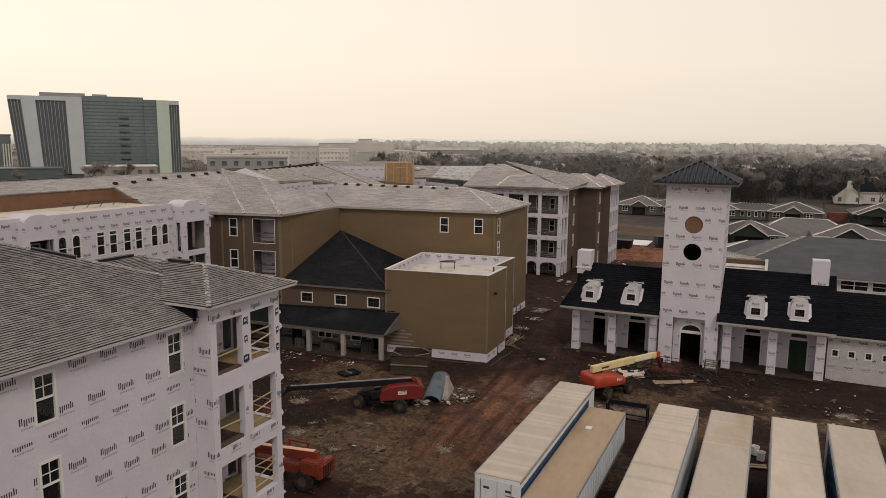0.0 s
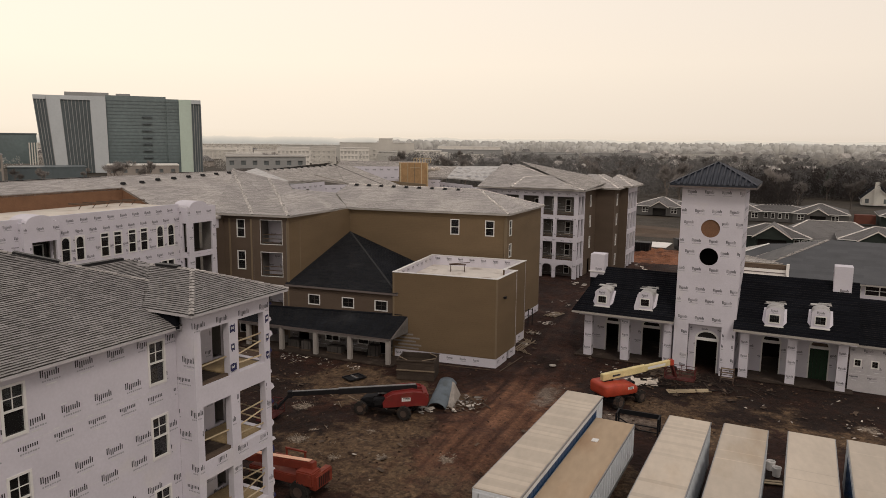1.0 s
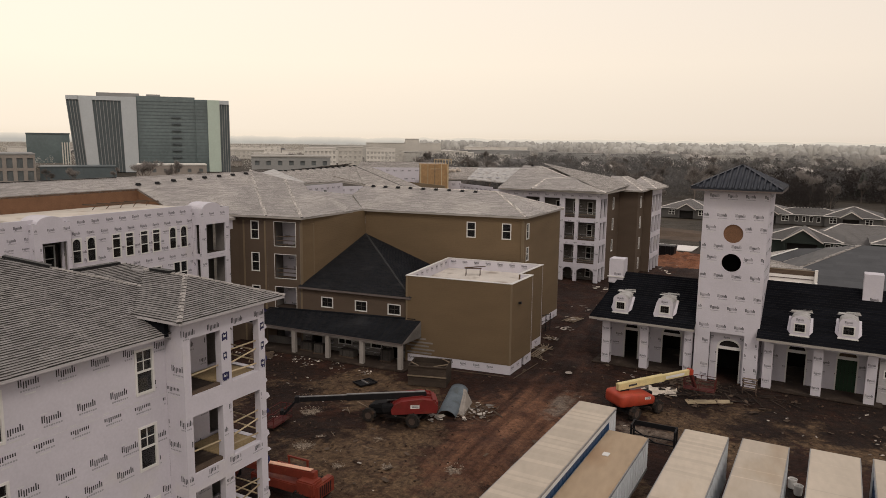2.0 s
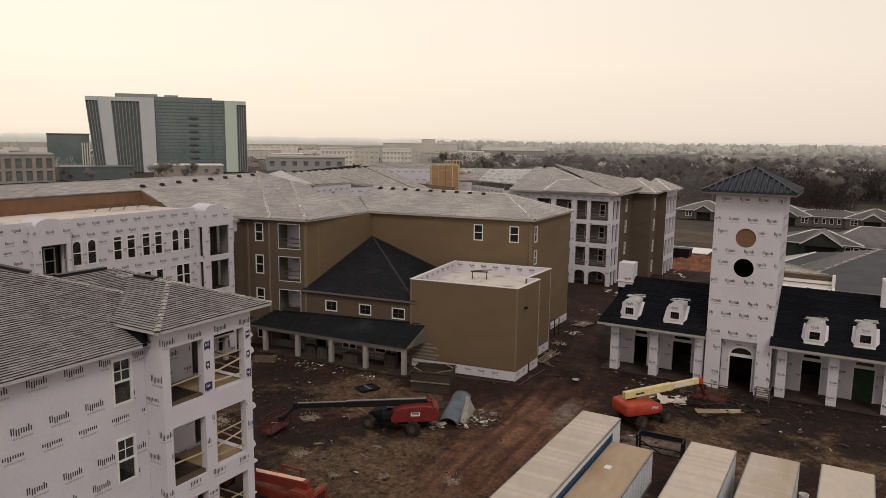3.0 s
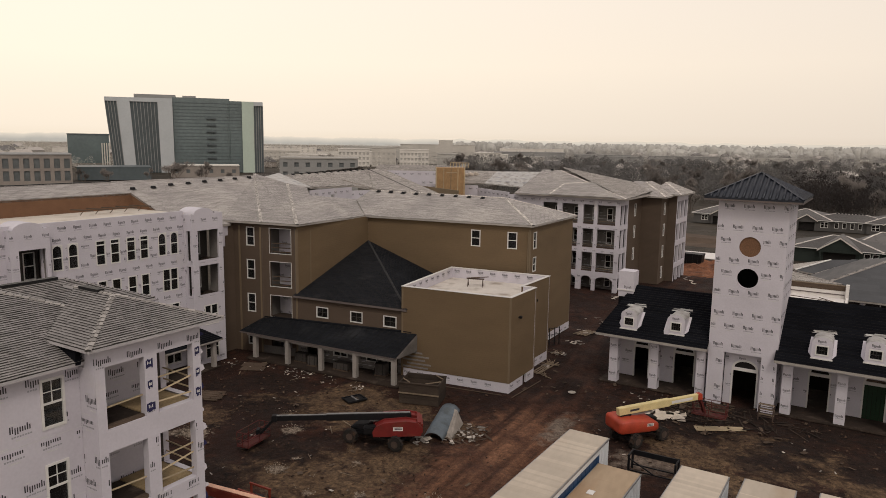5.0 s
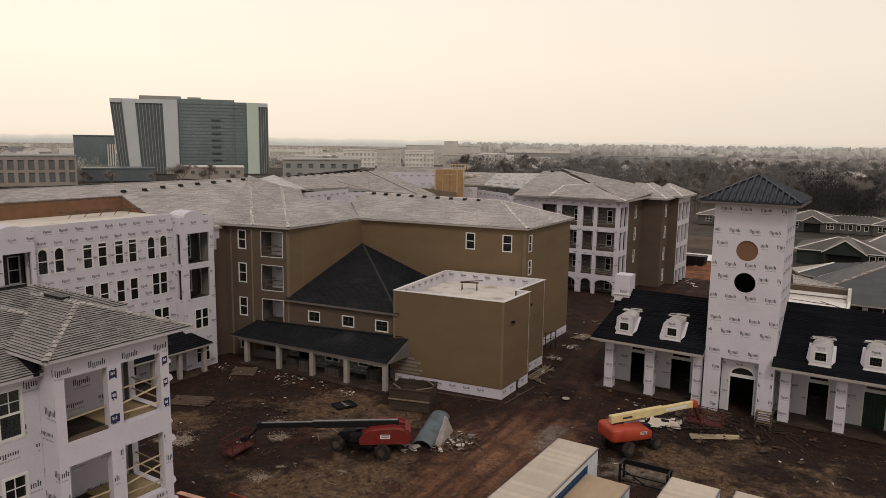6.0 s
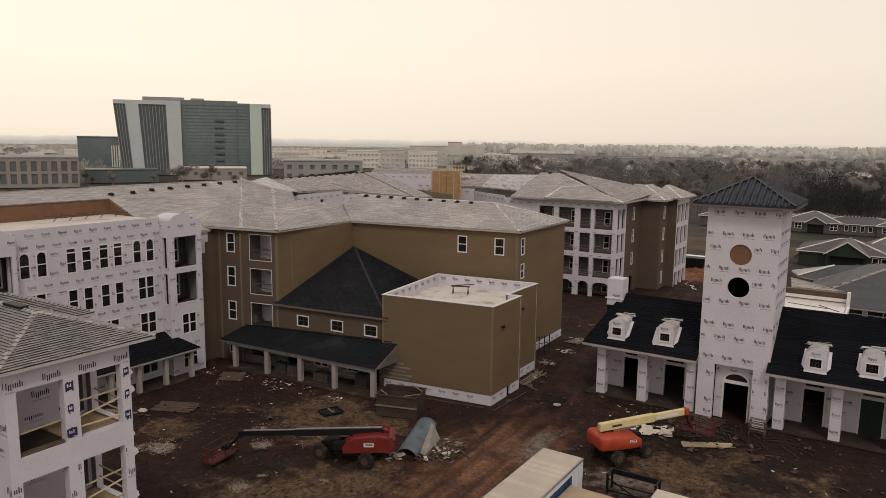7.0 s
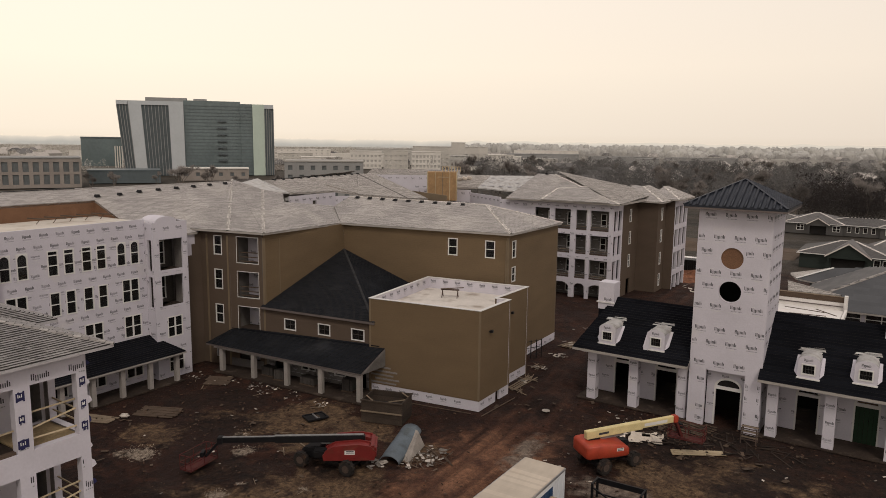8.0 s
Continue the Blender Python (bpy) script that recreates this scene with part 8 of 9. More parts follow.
for sc, dist_, st in ((1.1, 0.30, 0.55), (6.0, 0.07, 0.6), (22.0, 0.02, 0.5)):
    bn = gn.new("ShaderNodeBump")
    bn.inputs["Strength"].default_value, bn.inputs["Distance"].default_value = st, dist_
    gl.new(grain(sc, 6, 0.65, 0.3), bn.inputs["Height"])
    if prev_n:
        gl.new(prev_n, bn.inputs["Normal"])
    prev_n = bn.outputs[0]
gl.new(prev_n, gb_.inputs["Normal"])
gm.materials.append(gmat)
tagged(new("ground", gm), "muddy brown building ground with red-brown wheel tracks and dry patches", "ground", kind="structure")

# ---- distance ----
def facing(at, width):
    """Axes at a far place whose x axis runs across the view from the yard's middle."""
    d = Vector((at[0] - 18, at[1] + 60, 0)).normalized()
    x = Vector((d.y, -d.x, 0))
    return Matrix(((x.x, d.x, 0, at[0]), (x.y, d.y, 0, at[1]), (0, 0, 1, 0), (0, 0, 0, 1)))


of = thing("office_tower", "tall glass office tower with pale vertical panels and dark fins", "office tower", (0, 0, 0), facing((-309.5, 288, 0), 1))
# bays across the front: from, to, setback, kind
bays = ((-54, -46, 0, "fin"), (-46, -37, -0.5, "pale"), (-37, -17.5, 0.4, "fin"), (-17.5, -7, -0.5, "pale"), (-7, 35.0, 3.0, "glass"), (35.0, 44.0, 1.0, "side"), (44.0, 53.0, -0.5, "green"), (53.0, 60.0, 0.2, "fin"))
bays = tuple((x0 * 0.807 - 2.2, x1 * 0.807 - 2.2, b_, k) for x0, x1, b_, k in bays)
top0 = 45.2
flare = lambda x: max(0.0, (-8 - x) / 38) * 3.8          # the front leans outwards towards its top
for x0, x1, back, kind in bays:
    mb = MB()
    h = top0 + (1.0 if kind == "glass" else 0) - max(0, x0) * 0.015
    s0, s1 = flare(x0), flare(x1)
    mb.hexa([(x0 + s0, back, 0), (x1 + s1, back, 0), (x1 + s1, 30, 0), (x0 + s0, 30, 0), (x0, back, h), (x1, back, h), (x1, 30, h), (x0, 30, h)])
    m = {"fin": OFFGLASS2, "pale": PALEPANEL, "glass": OFFGLASS, "side": OFFGLASS, "green": GREENPANEL}[kind]
    p = part("facade_bay", mb, m, of, {"pale": "pale grey panel bay", "green": "pale green panel bay", "fin": "dark finned glass bay"}.get(kind, "dark glass bay"))
    if kind == "fin":
        n = max(4, int((x1 - x0) / 1.9))
        for i in range(n + 1):
            x = x0 + (x1 - x0) * i / n
            mb = MB()
            f = flare(x)
            g = f * 2.5 / h
            mb.hexa([(x + f - 0.16, back - 0.7, 0), (x + f + 0.16, back - 0.7, 0), (x + f + 0.16, back, 0), (x + f - 0.16, back, 0), (x + g - 0.16, back - 0.7, h - 2.5), (x + g + 0.16, back - 0.7, h - 2.5), (x + g + 0.16, back, h - 2.5), (x + g - 0.16, back, h - 2.5)])
            part("fin", mb, STUCCO_G, p)
        mb = MB()
        mb.box(x0, x1, back - 0.9, back, h - 2.4, h)
        part("top_band", mb, PALEPANEL, p)
    elif kind in ("glass", "side"):
        for i in range(1, 22):
            mb = MB()
            z = i * 2.05
            mb.box(x0 + 0.1, x1 - 0.1, back - 0.12, back, z - 0.22, z + 0.22)
            part("spandrel", mb, {"glass": OFFGLASS2, "side": OFFGLASS2}.get(kind, m), p)
    if kind == "glass":
        for i in range(2, 9):
            mb = MB()
            z = i * 4.1 + 0.6
            mb.box(11.8, 17.4, back - 1.2, back, z, z + 0.9)
            part("balcony_band", mb, OFFGLASS2, p)
mb = MB()
mb.box(-30, -6, 8, 20, top0, top0 + 2.6)
mb.box(-2, 6, 10, 18, top0 + 1, top0 + 2.4)
part("roof_plant", mb, STUCCO_G, of)

lo = thing("glass_office_block", "lower dark glass office block with a white stair tower", "office block", (0, 0, 0), facing((-410, 300, 0), 1))
mb = MB()
mb.box(-13, 13, 0, 30, 3, 23)
part("body", mb, OFFGLASS, lo)
mb = MB()
mb.box(-13.2, 13.4, -0.3, 0, 22.4, 23.3)
part("parapet", mb, OFFGLASS2, lo)
for i in range(4):
    mb = MB()
    mb.box(8 + i * 1.5, 8.7 + i * 1.5, -0.6, -0.3, 2, 17)
    part("white_pier", mb, STUCCO_W, lo)


def block(name, label, cat, at, w, d, h, mat, rows, cols, win=(1.6, 1.8), z0=1.5, storey=3.4, roofm=None, pane=FARGLASS):
    """A plain far building with real window recesses."""
    t = thing(name, label, cat, (0, 0, 0), facing(at, 1))
    ops = []
    for r_ in range(rows):
        for c_ in range(cols):
            x = w * (c_ + 0.5) / cols - win[0] / 2
            ops.append((x, z0 + r_ * storey, win[0], win[1], "hole"))
    wall(t, (-w / 2, 0), (w / 2, 0), 0, h, ops, mat, 0.4, inner=pane)
    mb = MB()
    mb.box(-w / 2, w / 2, 0.45, d, 0, h - 0.3)
    part("body", mb, pane if cols else mat, t)
    for s in (-1, 1):
        mb = MB()
        mb.box(min(s * w / 2, s * (w / 2 - 0.4)), max(s * w / 2, s * (w / 2 - 0.4)), 0.41, d, 0, h)
        part("side_wall", mb, mat, t)
    mb = MB()
    mb.box(-w / 2 - 0.2, w / 2 + 0.2, -0.25, d, h + 0.004, h + 0.5)
    part("parapet", mb, roofm or mat, t)
    return t


block("brick_office", "long low brick office with white piers between tall windows", "office block", (-282, 155, 0), 44, 30, 13.2, BRICK, 2, 11, (2.4, 4.4), 1.6, 5.6, STUCCO_G)
block("parking_wall", "long low grey parking deck", "parking deck", (-280, 206, 0), 34, 20, 6.2, OFFGLASS2, 1, 0)
block("brown_hall", "low brown brick hall", "hall", (-262, 251, 0), 36, 20, 6.3, BRICK, 1, 6, (2, 2), 2.5, 3.4, STUCCO_W)
block("grey_flat_building", "grey flat-roofed building with paired dark windows", "apartment block", (-135.5, 173, 0), 29.5, 20, 14.6, STUCCO_G, 4, 7, (1.7, 1.7), 1.2, 3.45, STUCCO)
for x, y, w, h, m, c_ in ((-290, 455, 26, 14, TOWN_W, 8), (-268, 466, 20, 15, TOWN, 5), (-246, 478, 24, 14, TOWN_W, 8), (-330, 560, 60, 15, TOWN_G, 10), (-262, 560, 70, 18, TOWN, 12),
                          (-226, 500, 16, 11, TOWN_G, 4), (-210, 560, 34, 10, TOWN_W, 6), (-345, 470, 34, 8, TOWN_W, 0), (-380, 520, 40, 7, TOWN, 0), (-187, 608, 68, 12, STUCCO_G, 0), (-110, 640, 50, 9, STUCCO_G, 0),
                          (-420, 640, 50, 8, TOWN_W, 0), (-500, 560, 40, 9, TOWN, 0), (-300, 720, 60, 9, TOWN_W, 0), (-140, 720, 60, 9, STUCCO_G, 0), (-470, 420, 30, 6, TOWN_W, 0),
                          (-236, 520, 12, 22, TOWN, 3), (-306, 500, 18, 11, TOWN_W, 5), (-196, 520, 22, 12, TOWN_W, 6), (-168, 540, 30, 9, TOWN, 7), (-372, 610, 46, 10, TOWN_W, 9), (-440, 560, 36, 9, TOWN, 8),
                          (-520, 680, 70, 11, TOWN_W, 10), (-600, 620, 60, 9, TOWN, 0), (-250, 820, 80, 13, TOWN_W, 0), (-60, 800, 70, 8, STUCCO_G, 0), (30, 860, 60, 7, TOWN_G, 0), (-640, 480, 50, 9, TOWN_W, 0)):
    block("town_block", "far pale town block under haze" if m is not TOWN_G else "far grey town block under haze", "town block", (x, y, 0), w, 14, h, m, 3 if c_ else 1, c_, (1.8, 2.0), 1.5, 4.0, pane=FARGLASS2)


def cottage(name, label, at, turn, w, d, h, rise, wm, rm, gables=(), ops=(), ridge_vents=0):
    """A one-storey house with a hipped roof. gables: centre along the front, half width, apex height, dark porch; ops: windows (along, wide, kind)."""
    t = thing(name, label, "house", (0, 0, 0), GRID @ pose(*at, 0, 0, turn))
    wall(t, (-w / 2, 0), (w / 2, 0), 0, h, [(x + w / 2 - k / 2, 0.95, k, 1.45, kind) for x, k, kind in ops], wm)
    wall(t, (w / 2, 0.2), (w / 2, d - 0.2), 0, h, (), wm)
    wall(t, (w / 2, d), (-w / 2, d), 0, h, (), wm)
    wall(t, (-w / 2, d - 0.2), (-w / 2, 0.2), 0, h, (), wm)
    e, r_ = 0.5, min(d / 2, w / 2 - 0.5)
    a, b_, c_, f_ = (-w / 2 - e, -e, h), (w / 2 + e, -e, h), (w / 2 + e, d + e, h), (-w / 2 - e, d + e, h)
    k1, k2 = (-w / 2 + r_, d / 2, h + rise), (w / 2 - r_, d / 2, h + rise)
    roof(t, [[a, b_, k2, k1], [b_, c_, k2], [c_, f_, k1, k2], [f_, a, k1]], rm, 0.35, 2.4, 0.18, caps=[(a, k1), (b_, k2), (k1, k2)], cap_mat=CAP, edge=VINYL)
    for i in range(ridge_vents):
        mb = MB()
        x = k1[0] + (k2[0] - k1[0]) * (i + 0.5) / ridge_vents
        mb.box(x - 0.2, x + 0.2, d / 2 - 0.3, d / 2 + 0.1, h + rise - 0.05, h + rise + 0.28)
        part("roof_vent", mb, BLACKM, t)
    for gx_, g, za, porch in gables:
        zf, y0 = h - 0.12, -1.2
        back = (za - h) / rise * d / 2
        roof(t, [[(gx_ - g, y0, zf), (gx_, y0, za), (gx_, min(back, d * 0.55), za), (gx_ - g, -0.3, zf)],
                 [(gx_, y0, za), (gx_ + g, y0, zf), (gx_ + g, -0.3, zf), (gx_, min(back, d * 0.55), za)]], rm, 0.35, 2.4, 0.30, edge=CAP, name="porch_roof")
        mb = MB()
        q = [(gx_ - g + 0.35, zf - 0.15), (gx_ + g - 0.35, zf - 0.15), (gx_, za - 0.36)]
        mb.hexa([(q[0][0], -0.8, q[0][1]), (q[1][0], -0.8, q[1][1]), (q[1][0], -0.6, q[1][1]), (q[0][0], -0.6, q[0][1]), (q[2][0] - 0.01, -0.8, q[2][1]), (q[2][0] + 0.01, -0.8, q[2][1]), (q[2][0] + 0.01, -0.6, q[2][1]), (q[2][0] - 0.01, -0.6, q[2][1])])
        part("gable", mb, wm, t)
        mb = MB()
        mb.box(gx_ - g + 0.4, gx_ + g - 0.4, -0.78, -0.6, h - 0.62, h - 0.28)
        part("porch_beam", mb, wm, t)
        # Flat dark panel on the wall in place of the porch's shade.
        mb = MB()
        mb.box(gx_ - porch, gx_ + porch, -0.07, -0.01, 0.05, h - 0.5)
        part("porch_opening", mb, DARK, t, "flat dark panel painted as porch shade")
        for sx in (-1, 1):
            mb = MB()
            mb.box(gx_ + sx * (g - 0.55) - 0.14, gx_ + sx * (g - 0.55) + 0.14, -0.86, -0.58, 0, h - 0.3)
            part("post", mb, wm, t)
    return t


lab = "grey one-storey row house with pale shingle roof and porch gable"
for u, gx_ in ((29.7, -0.6), (7.9, 1.1), (-13.6, 0.5)):
    cottage("row_house", lab, (u, 158.3, 0), 0, 13.6, 17.0, 2.9, 2.15, GREYWALL, HOUSEROOF, gables=((gx_, 2.7, 4.45, 1.9),), ops=((gx_ - 4.2, 1.7, "pair"), (gx_ + 4.2, 1.7, "pair")))
for u in (18.75, -2.9):
    cottage("row_house", "low grey house row link with small windows and roof vents", (u, 158.9, 0), 0, 23.0, 15.8, 2.9, 1.3, GREYWALL, HOUSEROOF, ops=[(x, 0.85, "square") for x in (-2.7, -0.9, 0.9, 2.7)], ridge_vents=9)
lab = "unfinished house in dark green sheathing with pale roof edges"
cottage("green_house", lab, (19.5, 99.4, 0), 0, 15, 12.5, 2.9, 2.0, GREEN, HOUSEROOF, gables=((0.6, 3.8, 5.3, 2.7),), ops=((5.2, 1.0, "square"), (6.6, 1.0, "square")))
cottage("green_house", lab, (39.5, 102.4, 0), 0, 14.2, 12.5, 2.9, 2.2, GREEN, HOUSEROOF, gables=((-0.6, 3.5, 4.95, 2.4),), ops=((5.0, 1.0, "square"),))
cottage("green_house", "long unfinished green house with flat grey roof slope", (31, 111.5, 0), 0, 22, 13, 1.3, 3.6, GREEN, HOUSEROOF)
cottage("green_house", "unfinished green house beside the grey rows", (53, 160.5, 0), 0, 18, 14, 3.0, 2.6, GREEN, HOUSEROOF, gables=((-3.2, 5.0, 5.2, 1.2),), ops=((-1.0, 1.5, "pair"),))
cn = MB()
cn.box(38.2, 43.4, 166, 168.6, 0, 2.5)
lone("storage_container", cn, mk("rust_red_container", (0.13, 0.045, 0.03), 0.7, 0.2, 0.6, 0.1, 6), "rust red storage container between the far houses", "container", bevel=0.05)
mn = cottage("white_house", "two-storey white brick house with steep dark roof and chimney", (55, 240, 0), 0, 17, 12, 4.4, 5.2, STUCCO_W, DARKROOF, ops=[(x, 1.4, "pair") for x in (1.5, 4.2, 6.9)])
gx0, gx1, gy, gh, gz = -11.0, -2.0, -3.0, 2.6, 6.8
mb = MB()
gm_ = (gx0 + gx1) / 2
mb.hexa([(gx0, gy, 0), (gx1, gy, 0), (gx1, 6, 0), (gx0, 6, 0), (gx0, gy, gh), (gx1, gy, gh), (gx1, 6, gh), (gx0, 6, gh)])
mb.hexa([(gx0, gy, gh), (gx1, gy, gh), (gx1, gy + 0.3, gh), (gx0, gy + 0.3, gh), (gm_ - 0.05, gy, gz), (gm_ + 0.05, gy, gz), (gm_ + 0.05, gy + 0.3, gz), (gm_ - 0.05, gy + 0.3, gz)])
part("front_gable", mb, STUCCO_W, mn, "white brick front gable")
roof(mn, [[(gx0 - 0.5, gy - 0.4, gh - 0.3), (gm_, gy - 0.4, gz + 0.2), (gm_, 6, gz + 0.2), (gx0 - 0.5, 6, gh - 0.3)], [(gm_, gy - 0.4, gz + 0.2), (gx1 + 0.5, gy - 0.4, gh - 0.3), (gx1 + 0.5, 6, gh - 0.3), (gm_, 6, gz + 0.2)]], DARKROOF, 0.35, 2.4, 0.25, edge=VINYL, name="gable_roof")
mb = MB()
mb.box(gm_ - 0.9, gm_ + 0.9, gy - 0.6, gy, 0, 6.9)
mb.box(gm_ - 0.7, gm_ + 0.7, gy - 0.55, gy + 0.7, 6.9, 8.4)
part("chimney", mb, STUCCO_W, mn, "white brick chimney")
for x in (gx0 + 1.0, gx1 - 2.2):
    mb = MB()
    mb.box(x, x + 1.2, gy - 0.05, gy - 0.005, 0.8, 2.4)
    part("window", mb, FARGLASS, mn)
cottage("white_house", "white house wing with steep dark roof", (66.5, 238, 0), 0, 8, 9, 4.2, 3.8, STUCCO_W, DARKROOF, ops=((-2, 1.4, "pair"), (2, 1.4, "pair")))
bk = MB()
bk.hexa([(-30, 108, -0.1), (10.5, 106, -0.1), (10.5, 122, -0.1), (-30, 122, -0.1), (-30, 116, 1.5), (10.5, 116, 0.3), (10.5, 122, 0.3), (-30, 122, 1.5)])
lone("earth_bank", bk, mk("clay_bank", (0.088, 0.062, 0.044), 0.95, 0.25, 0.3, 0.2, 3, 0.5, 4), "tan clay bank below the grey houses", "bank", bevel=0.6, kind="structure")
sl = MB()
sl.box(-10.5, 0.5, 90.5, 98.5, 0.0, 0.12)
lone("concrete_slab", sl, CLEANROOF, "pale concrete slab beside the far dirt road", "slab", kind="structure")
mo, nm = MB(), 34
hm_ = lambda a, b_: max(-0.12, 1.5 * (1 - ((a - 17) / 17) ** 2) * (1 - ((b_ - 17) / 17) ** 2) * (0.35 + 0.9 * abs(noise.noise(Vector((a * 0.23, b_ * 0.3, 4.0))))) + 0.12 * noise.noise(Vector((a * 0.9, b_ * 0.9, 7.0))) - 0.1)
for i in range(nm):
    for j in range(nm):
        mo.poly([(-8 + a * 0.45, 70 + b_ * 0.55, hm_(a, b_)) for a, b_ in ((i, j), (i + 1, j), (i + 1, j + 1), (i, j + 1))])
lone("dirt_mound", mo, mk("red_clay", (0.19, 0.080, 0.042), 0.95, 0.35, 0.5, 0.3, 4, 0.5, 4, stain=(0.10, 0.040, 0.022), stain_at=0.5), "heaps of red clay by the far building", "dirt mound", smooth=True, solid=False, kind="stuff")


# ---- trees ----
def tree(name, label, height, seed, mat, spread=0.36, twigs=900, evergreen=False):
    rng = random.Random(seed)
    t = thing(name, label, "tree", (0, 0, 0), Matrix.Translation((0, 0, -500)), group="trees beyond the site")
    trunk, crown = MB(), MB()
    tips = []

    def limb(p, d, length, r, depth):
        q = p + d * length
        trunk.tube(p, q, r, r * 0.62, 5, caps=False)
        if depth == 0 or length < 0.5:
            tips.append((q, d))
            return
        for _ in range(rng.choice((2, 3, 3))):
            nd = (d + Vector((rng.uniform(-1, 1), rng.uniform(-1, 1), rng.uniform(0.0, 1.0))) * 0.66).normalized()
            limb(p.lerp(q, rng.uniform(0.6, 1.0)), nd, length * rng.uniform(0.6, 0.8), r * 0.6, depth - 1)

    if evergreen:
        trunk.tube((0, 0, 0), (0, 0, height * 0.95), height * 0.025, 0.03, 7)
        for _ in range(twigs):
            f = rng.random() ** 0.7
            z = height * (0.12 + 0.88 * f)
            rr_ = height * spread * (1.03 - f) * math.sqrt(rng.random()) * 1.1
            a = rng.uniform(0, 6.28)
            c = Vector((rr_ * math.cos(a), rr_ * math.sin(a), z))
            s = height * 0.055 * rng.uniform(0.6, 1.4)
            o = [Vector((rng.uniform(-1, 1), rng.uniform(-1, 1), rng.uniform(-0.7, 0.7))) * s for _ in range(3)]
            crown.poly([c + v for v in o])
    else:
        limb(Vector((0, 0, 0)), Vector((rng.uniform(-0.08, 0.08), rng.uniform(-0.08, 0.08), 1)).normalized(), height * 0.27, height * 0.022, 5)
        per = max(3, twigs // max(1, len(tips)))
        for q, d in tips:
            for _ in range(per):
                nd = (d + Vector((rng.uniform(-1, 1), rng.uniform(-1, 1), rng.uniform(-0.5, 0.9))) * 1.0).normalized()
                ln = height * rng.uniform(0.05, 0.11)
                s = nd.cross((rng.uniform(-1, 1), rng.uniform(-1, 1), 0.3)).normalized() * height * 0.0024
                st = q + Vector((rng.uniform(-1, 1), rng.uniform(-1, 1), rng.uniform(-1, 1))) * height * 0.03
                crown.poly([st - s, st + s, st + nd * ln])
    part("trunk", trunk, BARK, t, solid=False)
    part("crown", crown, mat, t, solid=False)
    return t


protos = [tree("bare_tree", "leafless winter tree with fine grey twigs", 11, s, TWIG, twigs=2400) for s in (1, 2, 3, 4)]
ever = [tree("evergreen_tree", "dark evergreen tree in haze", 11, s, EVERGREEN, 0.30, 1500, True) for s in (5, 6)]
trng = random.Random(77)


def put_tree(p, x, y, s, flat=1.0):
    o = copy_thing(p, pose(x, y, -0.3, 0, 0, trng.uniform(0, 360)) @ Matrix.Diagonal((s, s, s * flat * trng.uniform(0.85, 1.15), 1)))
    return o


for p in protos + ever:
    p.matrix_world = pose(trng.uniform(60, 140), trng.uniform(210, 300), -0.3)
for x, y, s in ((-190, 155, 2.1), (-183, 163, 1.3), (-176, 170, 1.1), (-171, 176, 1.0), (-235, 150, 0.9), (-231, 158, 1.0), (-174, 232, 2.2), (-240, 190, 0.8), (-165, 182, 0.9), (-118, 262, 1.5), (-84, 262, 1.5), (-98, 282, 1.4), (-65, 268, 1.4),
                (-2, 190, 1.35), (-14, 200, 1.4), (14, 205, 1.3), (26, 190, 1.2), (70, 212, 1.2), (88, 214, 1.2), (83, 222, 1.1), (100, 226, 1.4)):
    put_tree(trng.choice(protos), x, y, s, 0.68 if s > 1.9 else 1.0)
for _ in range(190):
    d = 215 + 420 * trng.random() ** 1.4
    a = radians(trng.uniform(-24, 36))
    x, y = 18 + d * math.sin(a), -60 + d * math.cos(a)
    u, v = guv(x, y)
    if v < 178 or (26 < u < 70 and 178 < v < 262):
        continue
    put_tree(trng.choice(protos), x, y, trng.uniform(0.7, 1.45))


def woods(name, label, mat, count, spot, size, seed, tris=16, fine=1.0):
    """A far belt of leafless trees as one mass of upright slivers, tree by tree."""
    r = np.random.default_rng(seed)
    c = np.array([spot(r) for _ in range(count)])
    h = size[0] + (size[1] - size[0]) * r.random(count)
    wide = 0.32 + 0.22 * r.random(count)
    f = r.random((count, tris)) ** 0.8
    ang = r.random((count, tris)) * 6.283
    rad = (h * wide)[:, None] * np.sqrt(r.random((count, tris))) * np.sin(np.pi * np.clip(f * 0.85 + 0.12, 0, 1)) ** 0.7
    mid = np.stack([c[:, None, 0] + rad * np.cos(ang), c[:, None, 1] + rad * np.sin(ang), h[:, None] * f * 0.92], -1)
    side = r.normal(size=(count, tris, 3)) * np.array([1, 1, 0.25])
    side /= np.linalg.norm(side, axis=-1, keepdims=True)
    lean = r.normal(size=(count, tris, 3)) * 0.8 + np.array([0, 0, 0.4])
    a, b = side * (h * 0.034 * fine)[:, None, None], lean * (h * 0.11 * fine)[:, None, None]
    v = np.stack([mid - a, mid + a, mid + b], 2).reshape(-1, 3)
    me = bpy.data.meshes.new(name)
    me.from_pydata(v.tolist(), [], np.arange(len(v)).reshape(-1, 3).tolist())
    me.materials.append(mat)
    return tagged(new(name, me), label, "woods", kind="stuff")


def belt(d0, d1, a0, a1, power=1.0):
    def f(r):
        d = d0 + (d1 - d0) * r.random() ** power
        a = radians(a0 + (a1 - a0) * r.random())
        if d < 312 and radians(7.5) < a < radians(15):
            d += 62                                  # a clearing round the white house
        return (18 + d * math.sin(a), -60 + d * math.cos(a))
    return f


# Belts from near to far, each in a more haze-paled colour.
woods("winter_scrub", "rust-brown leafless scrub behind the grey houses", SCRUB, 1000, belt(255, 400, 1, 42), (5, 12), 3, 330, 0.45)
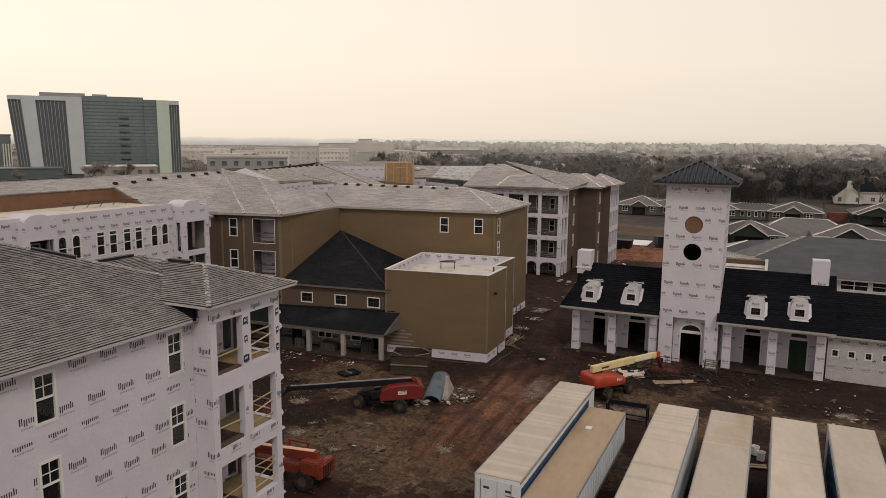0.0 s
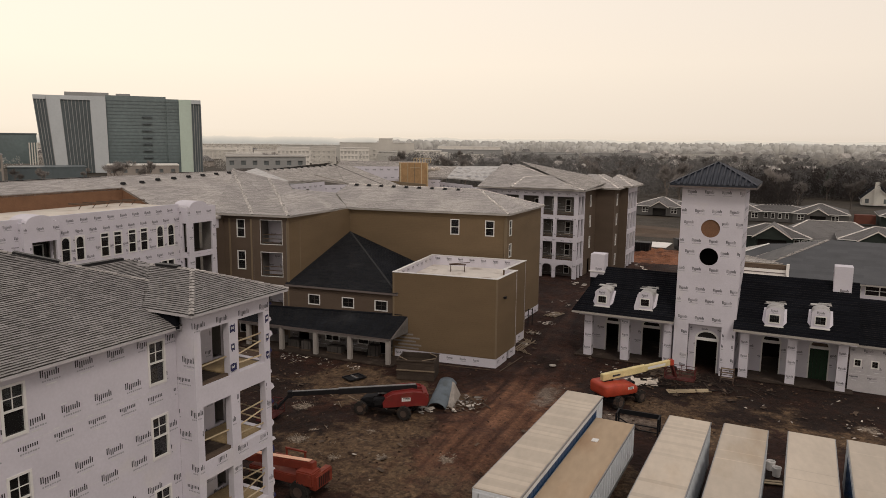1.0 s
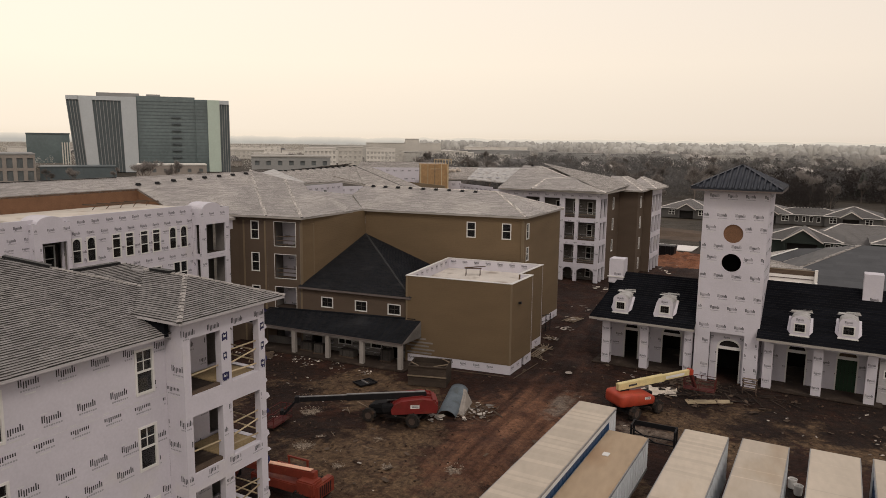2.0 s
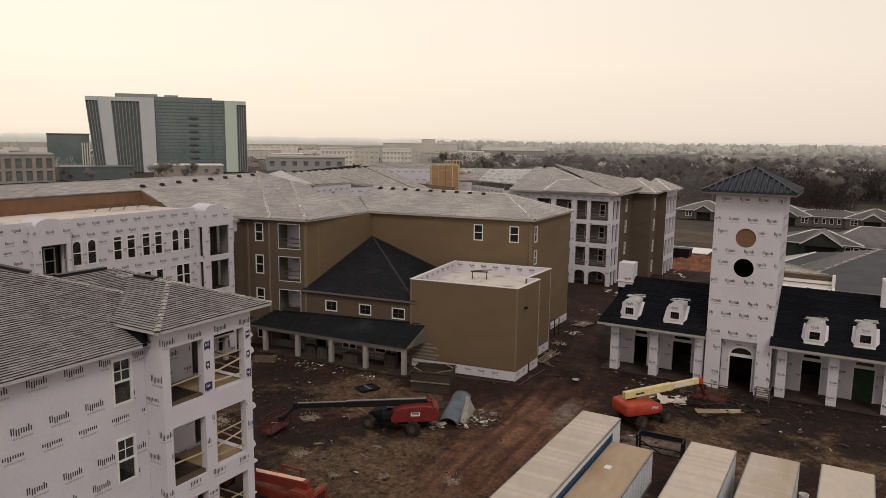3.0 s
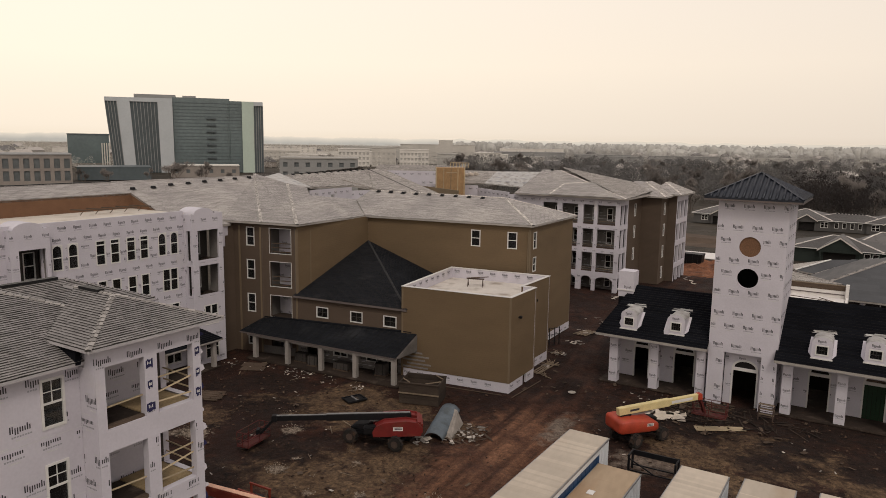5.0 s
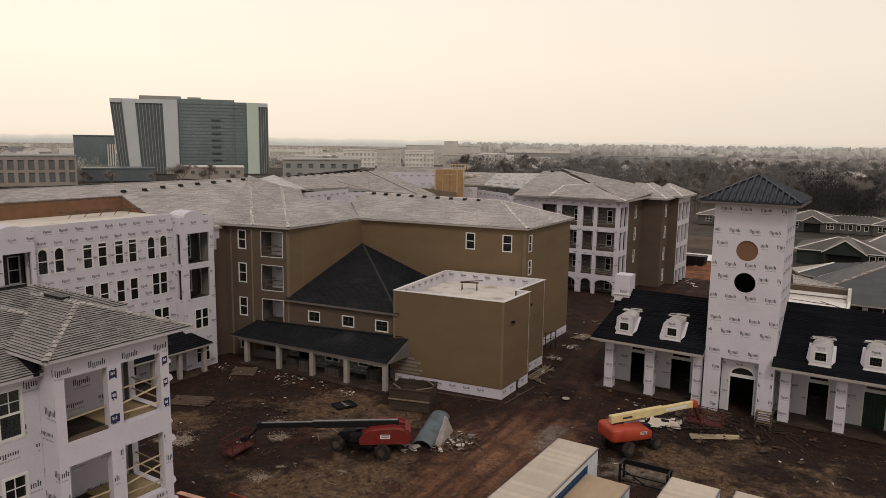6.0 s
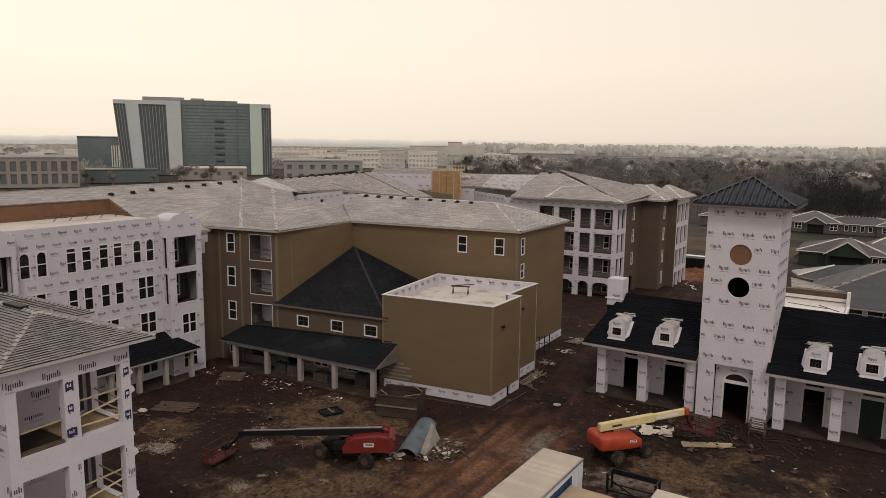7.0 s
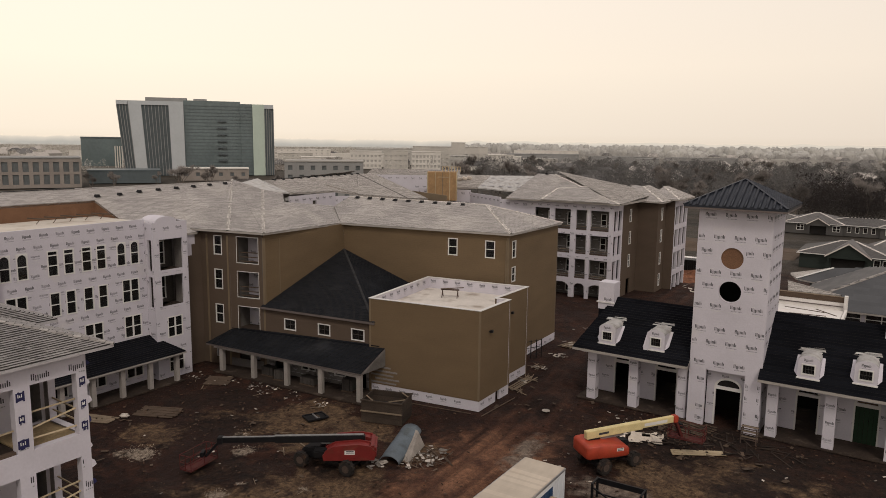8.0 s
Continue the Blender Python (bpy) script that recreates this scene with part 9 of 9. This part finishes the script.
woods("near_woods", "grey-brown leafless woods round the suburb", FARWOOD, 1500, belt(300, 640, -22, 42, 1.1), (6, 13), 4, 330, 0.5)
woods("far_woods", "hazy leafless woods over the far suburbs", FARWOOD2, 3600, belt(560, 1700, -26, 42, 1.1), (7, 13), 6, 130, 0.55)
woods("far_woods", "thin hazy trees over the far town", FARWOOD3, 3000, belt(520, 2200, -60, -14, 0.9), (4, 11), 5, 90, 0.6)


def tree_line(name, label, mat, count, spot, size, seed):
    """Clumps of far trees that merge into one uneven line: low crowns with ragged tops."""
    r = np.random.default_rng(seed)
    mb = MB()
    n, m = 10, 3
    for _ in range(count):
        x, y = spot(r)
        h, w = size[0] + (size[1] - size[0]) * r.random() ** 1.6, r.uniform(4, 13)
        k = len(mb.v)
        for j in range(m):
            q = (1.0, 0.86, 0.48)[j]
            for i in range(n):
                a = 2 * math.pi * (i + 0.5 * j) / n
                g = q * w * r.uniform(0.78, 1.15)
                mb.v.append((x + g * math.cos(a), y + g * math.sin(a), h * (0.0, 0.62, 0.93)[j] * r.uniform(0.9, 1.08)))
        mb.v.append((x, y, h))
        for j in range(m - 1):
            for i in range(n):
                i2 = (i + 1) % n
                mb.f.append((k + j * n + i, k + j * n + i2, k + (j + 1) * n + i2, k + (j + 1) * n + i))
        for i in range(n):
            mb.f.append((k + (m - 1) * n + i, k + (m - 1) * n + (i + 1) % n, k + m * n))
    mb.m = [0] * len(mb.f)
    lone(name, mb, mat, label, "woods", turn=FLAT, smooth=True, kind="stuff", solid=False)


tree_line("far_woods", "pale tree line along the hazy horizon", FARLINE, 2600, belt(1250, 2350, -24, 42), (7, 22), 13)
for i in range(230):
    a = radians(trng.uniform(-58, 40))
    d = (330 if a > radians(-18) else 560) + 900 * trng.random()
    w = trng.uniform(9, 18)
    t = thing("far_house", "far suburban house among leafless trees", "house", (0, 0, 0), pose(18 + d * math.sin(a), -60 + d * math.cos(a), 0, 0, 0, trng.uniform(0, 180)), group="far suburban houses")
    mb = MB()
    mb.box(-w / 2, w / 2, -5, 5, 0, 4.2)
    part("wall", mb, trng.choice((STUCCO_W, STUCCO, BRICK)), t)
    mb = MB()
    mb.hexa([(-w / 2 - 0.5, -5.6, 4.2), (w / 2 + 0.5, -5.6, 4.2), (w / 2 + 0.5, 5.6, 4.2), (-w / 2 - 0.5, 5.6, 4.2), (-w / 2 + 1, -0.1, 8.0), (w / 2 - 1, -0.1, 8.0), (w / 2 - 1, 0.1, 8.0), (-w / 2 + 1, 0.1, 8.0)])
    part("roof", mb, trng.choice((HOUSEROOF, SHINGLE_L)), t)

# ---- the hazy horizon: a glowing band with the haze painted on it ----
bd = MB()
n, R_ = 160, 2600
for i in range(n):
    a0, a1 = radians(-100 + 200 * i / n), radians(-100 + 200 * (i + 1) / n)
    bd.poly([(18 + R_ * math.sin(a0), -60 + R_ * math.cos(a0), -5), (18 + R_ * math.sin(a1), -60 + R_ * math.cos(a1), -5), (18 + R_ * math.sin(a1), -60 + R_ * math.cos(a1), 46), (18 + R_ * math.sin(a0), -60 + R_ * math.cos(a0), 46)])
hm = bpy.data.materials.new("hazy_distance")
hm.use_nodes = True
hn, hl = hm.node_tree.nodes, hm.node_tree.links
hn.clear()
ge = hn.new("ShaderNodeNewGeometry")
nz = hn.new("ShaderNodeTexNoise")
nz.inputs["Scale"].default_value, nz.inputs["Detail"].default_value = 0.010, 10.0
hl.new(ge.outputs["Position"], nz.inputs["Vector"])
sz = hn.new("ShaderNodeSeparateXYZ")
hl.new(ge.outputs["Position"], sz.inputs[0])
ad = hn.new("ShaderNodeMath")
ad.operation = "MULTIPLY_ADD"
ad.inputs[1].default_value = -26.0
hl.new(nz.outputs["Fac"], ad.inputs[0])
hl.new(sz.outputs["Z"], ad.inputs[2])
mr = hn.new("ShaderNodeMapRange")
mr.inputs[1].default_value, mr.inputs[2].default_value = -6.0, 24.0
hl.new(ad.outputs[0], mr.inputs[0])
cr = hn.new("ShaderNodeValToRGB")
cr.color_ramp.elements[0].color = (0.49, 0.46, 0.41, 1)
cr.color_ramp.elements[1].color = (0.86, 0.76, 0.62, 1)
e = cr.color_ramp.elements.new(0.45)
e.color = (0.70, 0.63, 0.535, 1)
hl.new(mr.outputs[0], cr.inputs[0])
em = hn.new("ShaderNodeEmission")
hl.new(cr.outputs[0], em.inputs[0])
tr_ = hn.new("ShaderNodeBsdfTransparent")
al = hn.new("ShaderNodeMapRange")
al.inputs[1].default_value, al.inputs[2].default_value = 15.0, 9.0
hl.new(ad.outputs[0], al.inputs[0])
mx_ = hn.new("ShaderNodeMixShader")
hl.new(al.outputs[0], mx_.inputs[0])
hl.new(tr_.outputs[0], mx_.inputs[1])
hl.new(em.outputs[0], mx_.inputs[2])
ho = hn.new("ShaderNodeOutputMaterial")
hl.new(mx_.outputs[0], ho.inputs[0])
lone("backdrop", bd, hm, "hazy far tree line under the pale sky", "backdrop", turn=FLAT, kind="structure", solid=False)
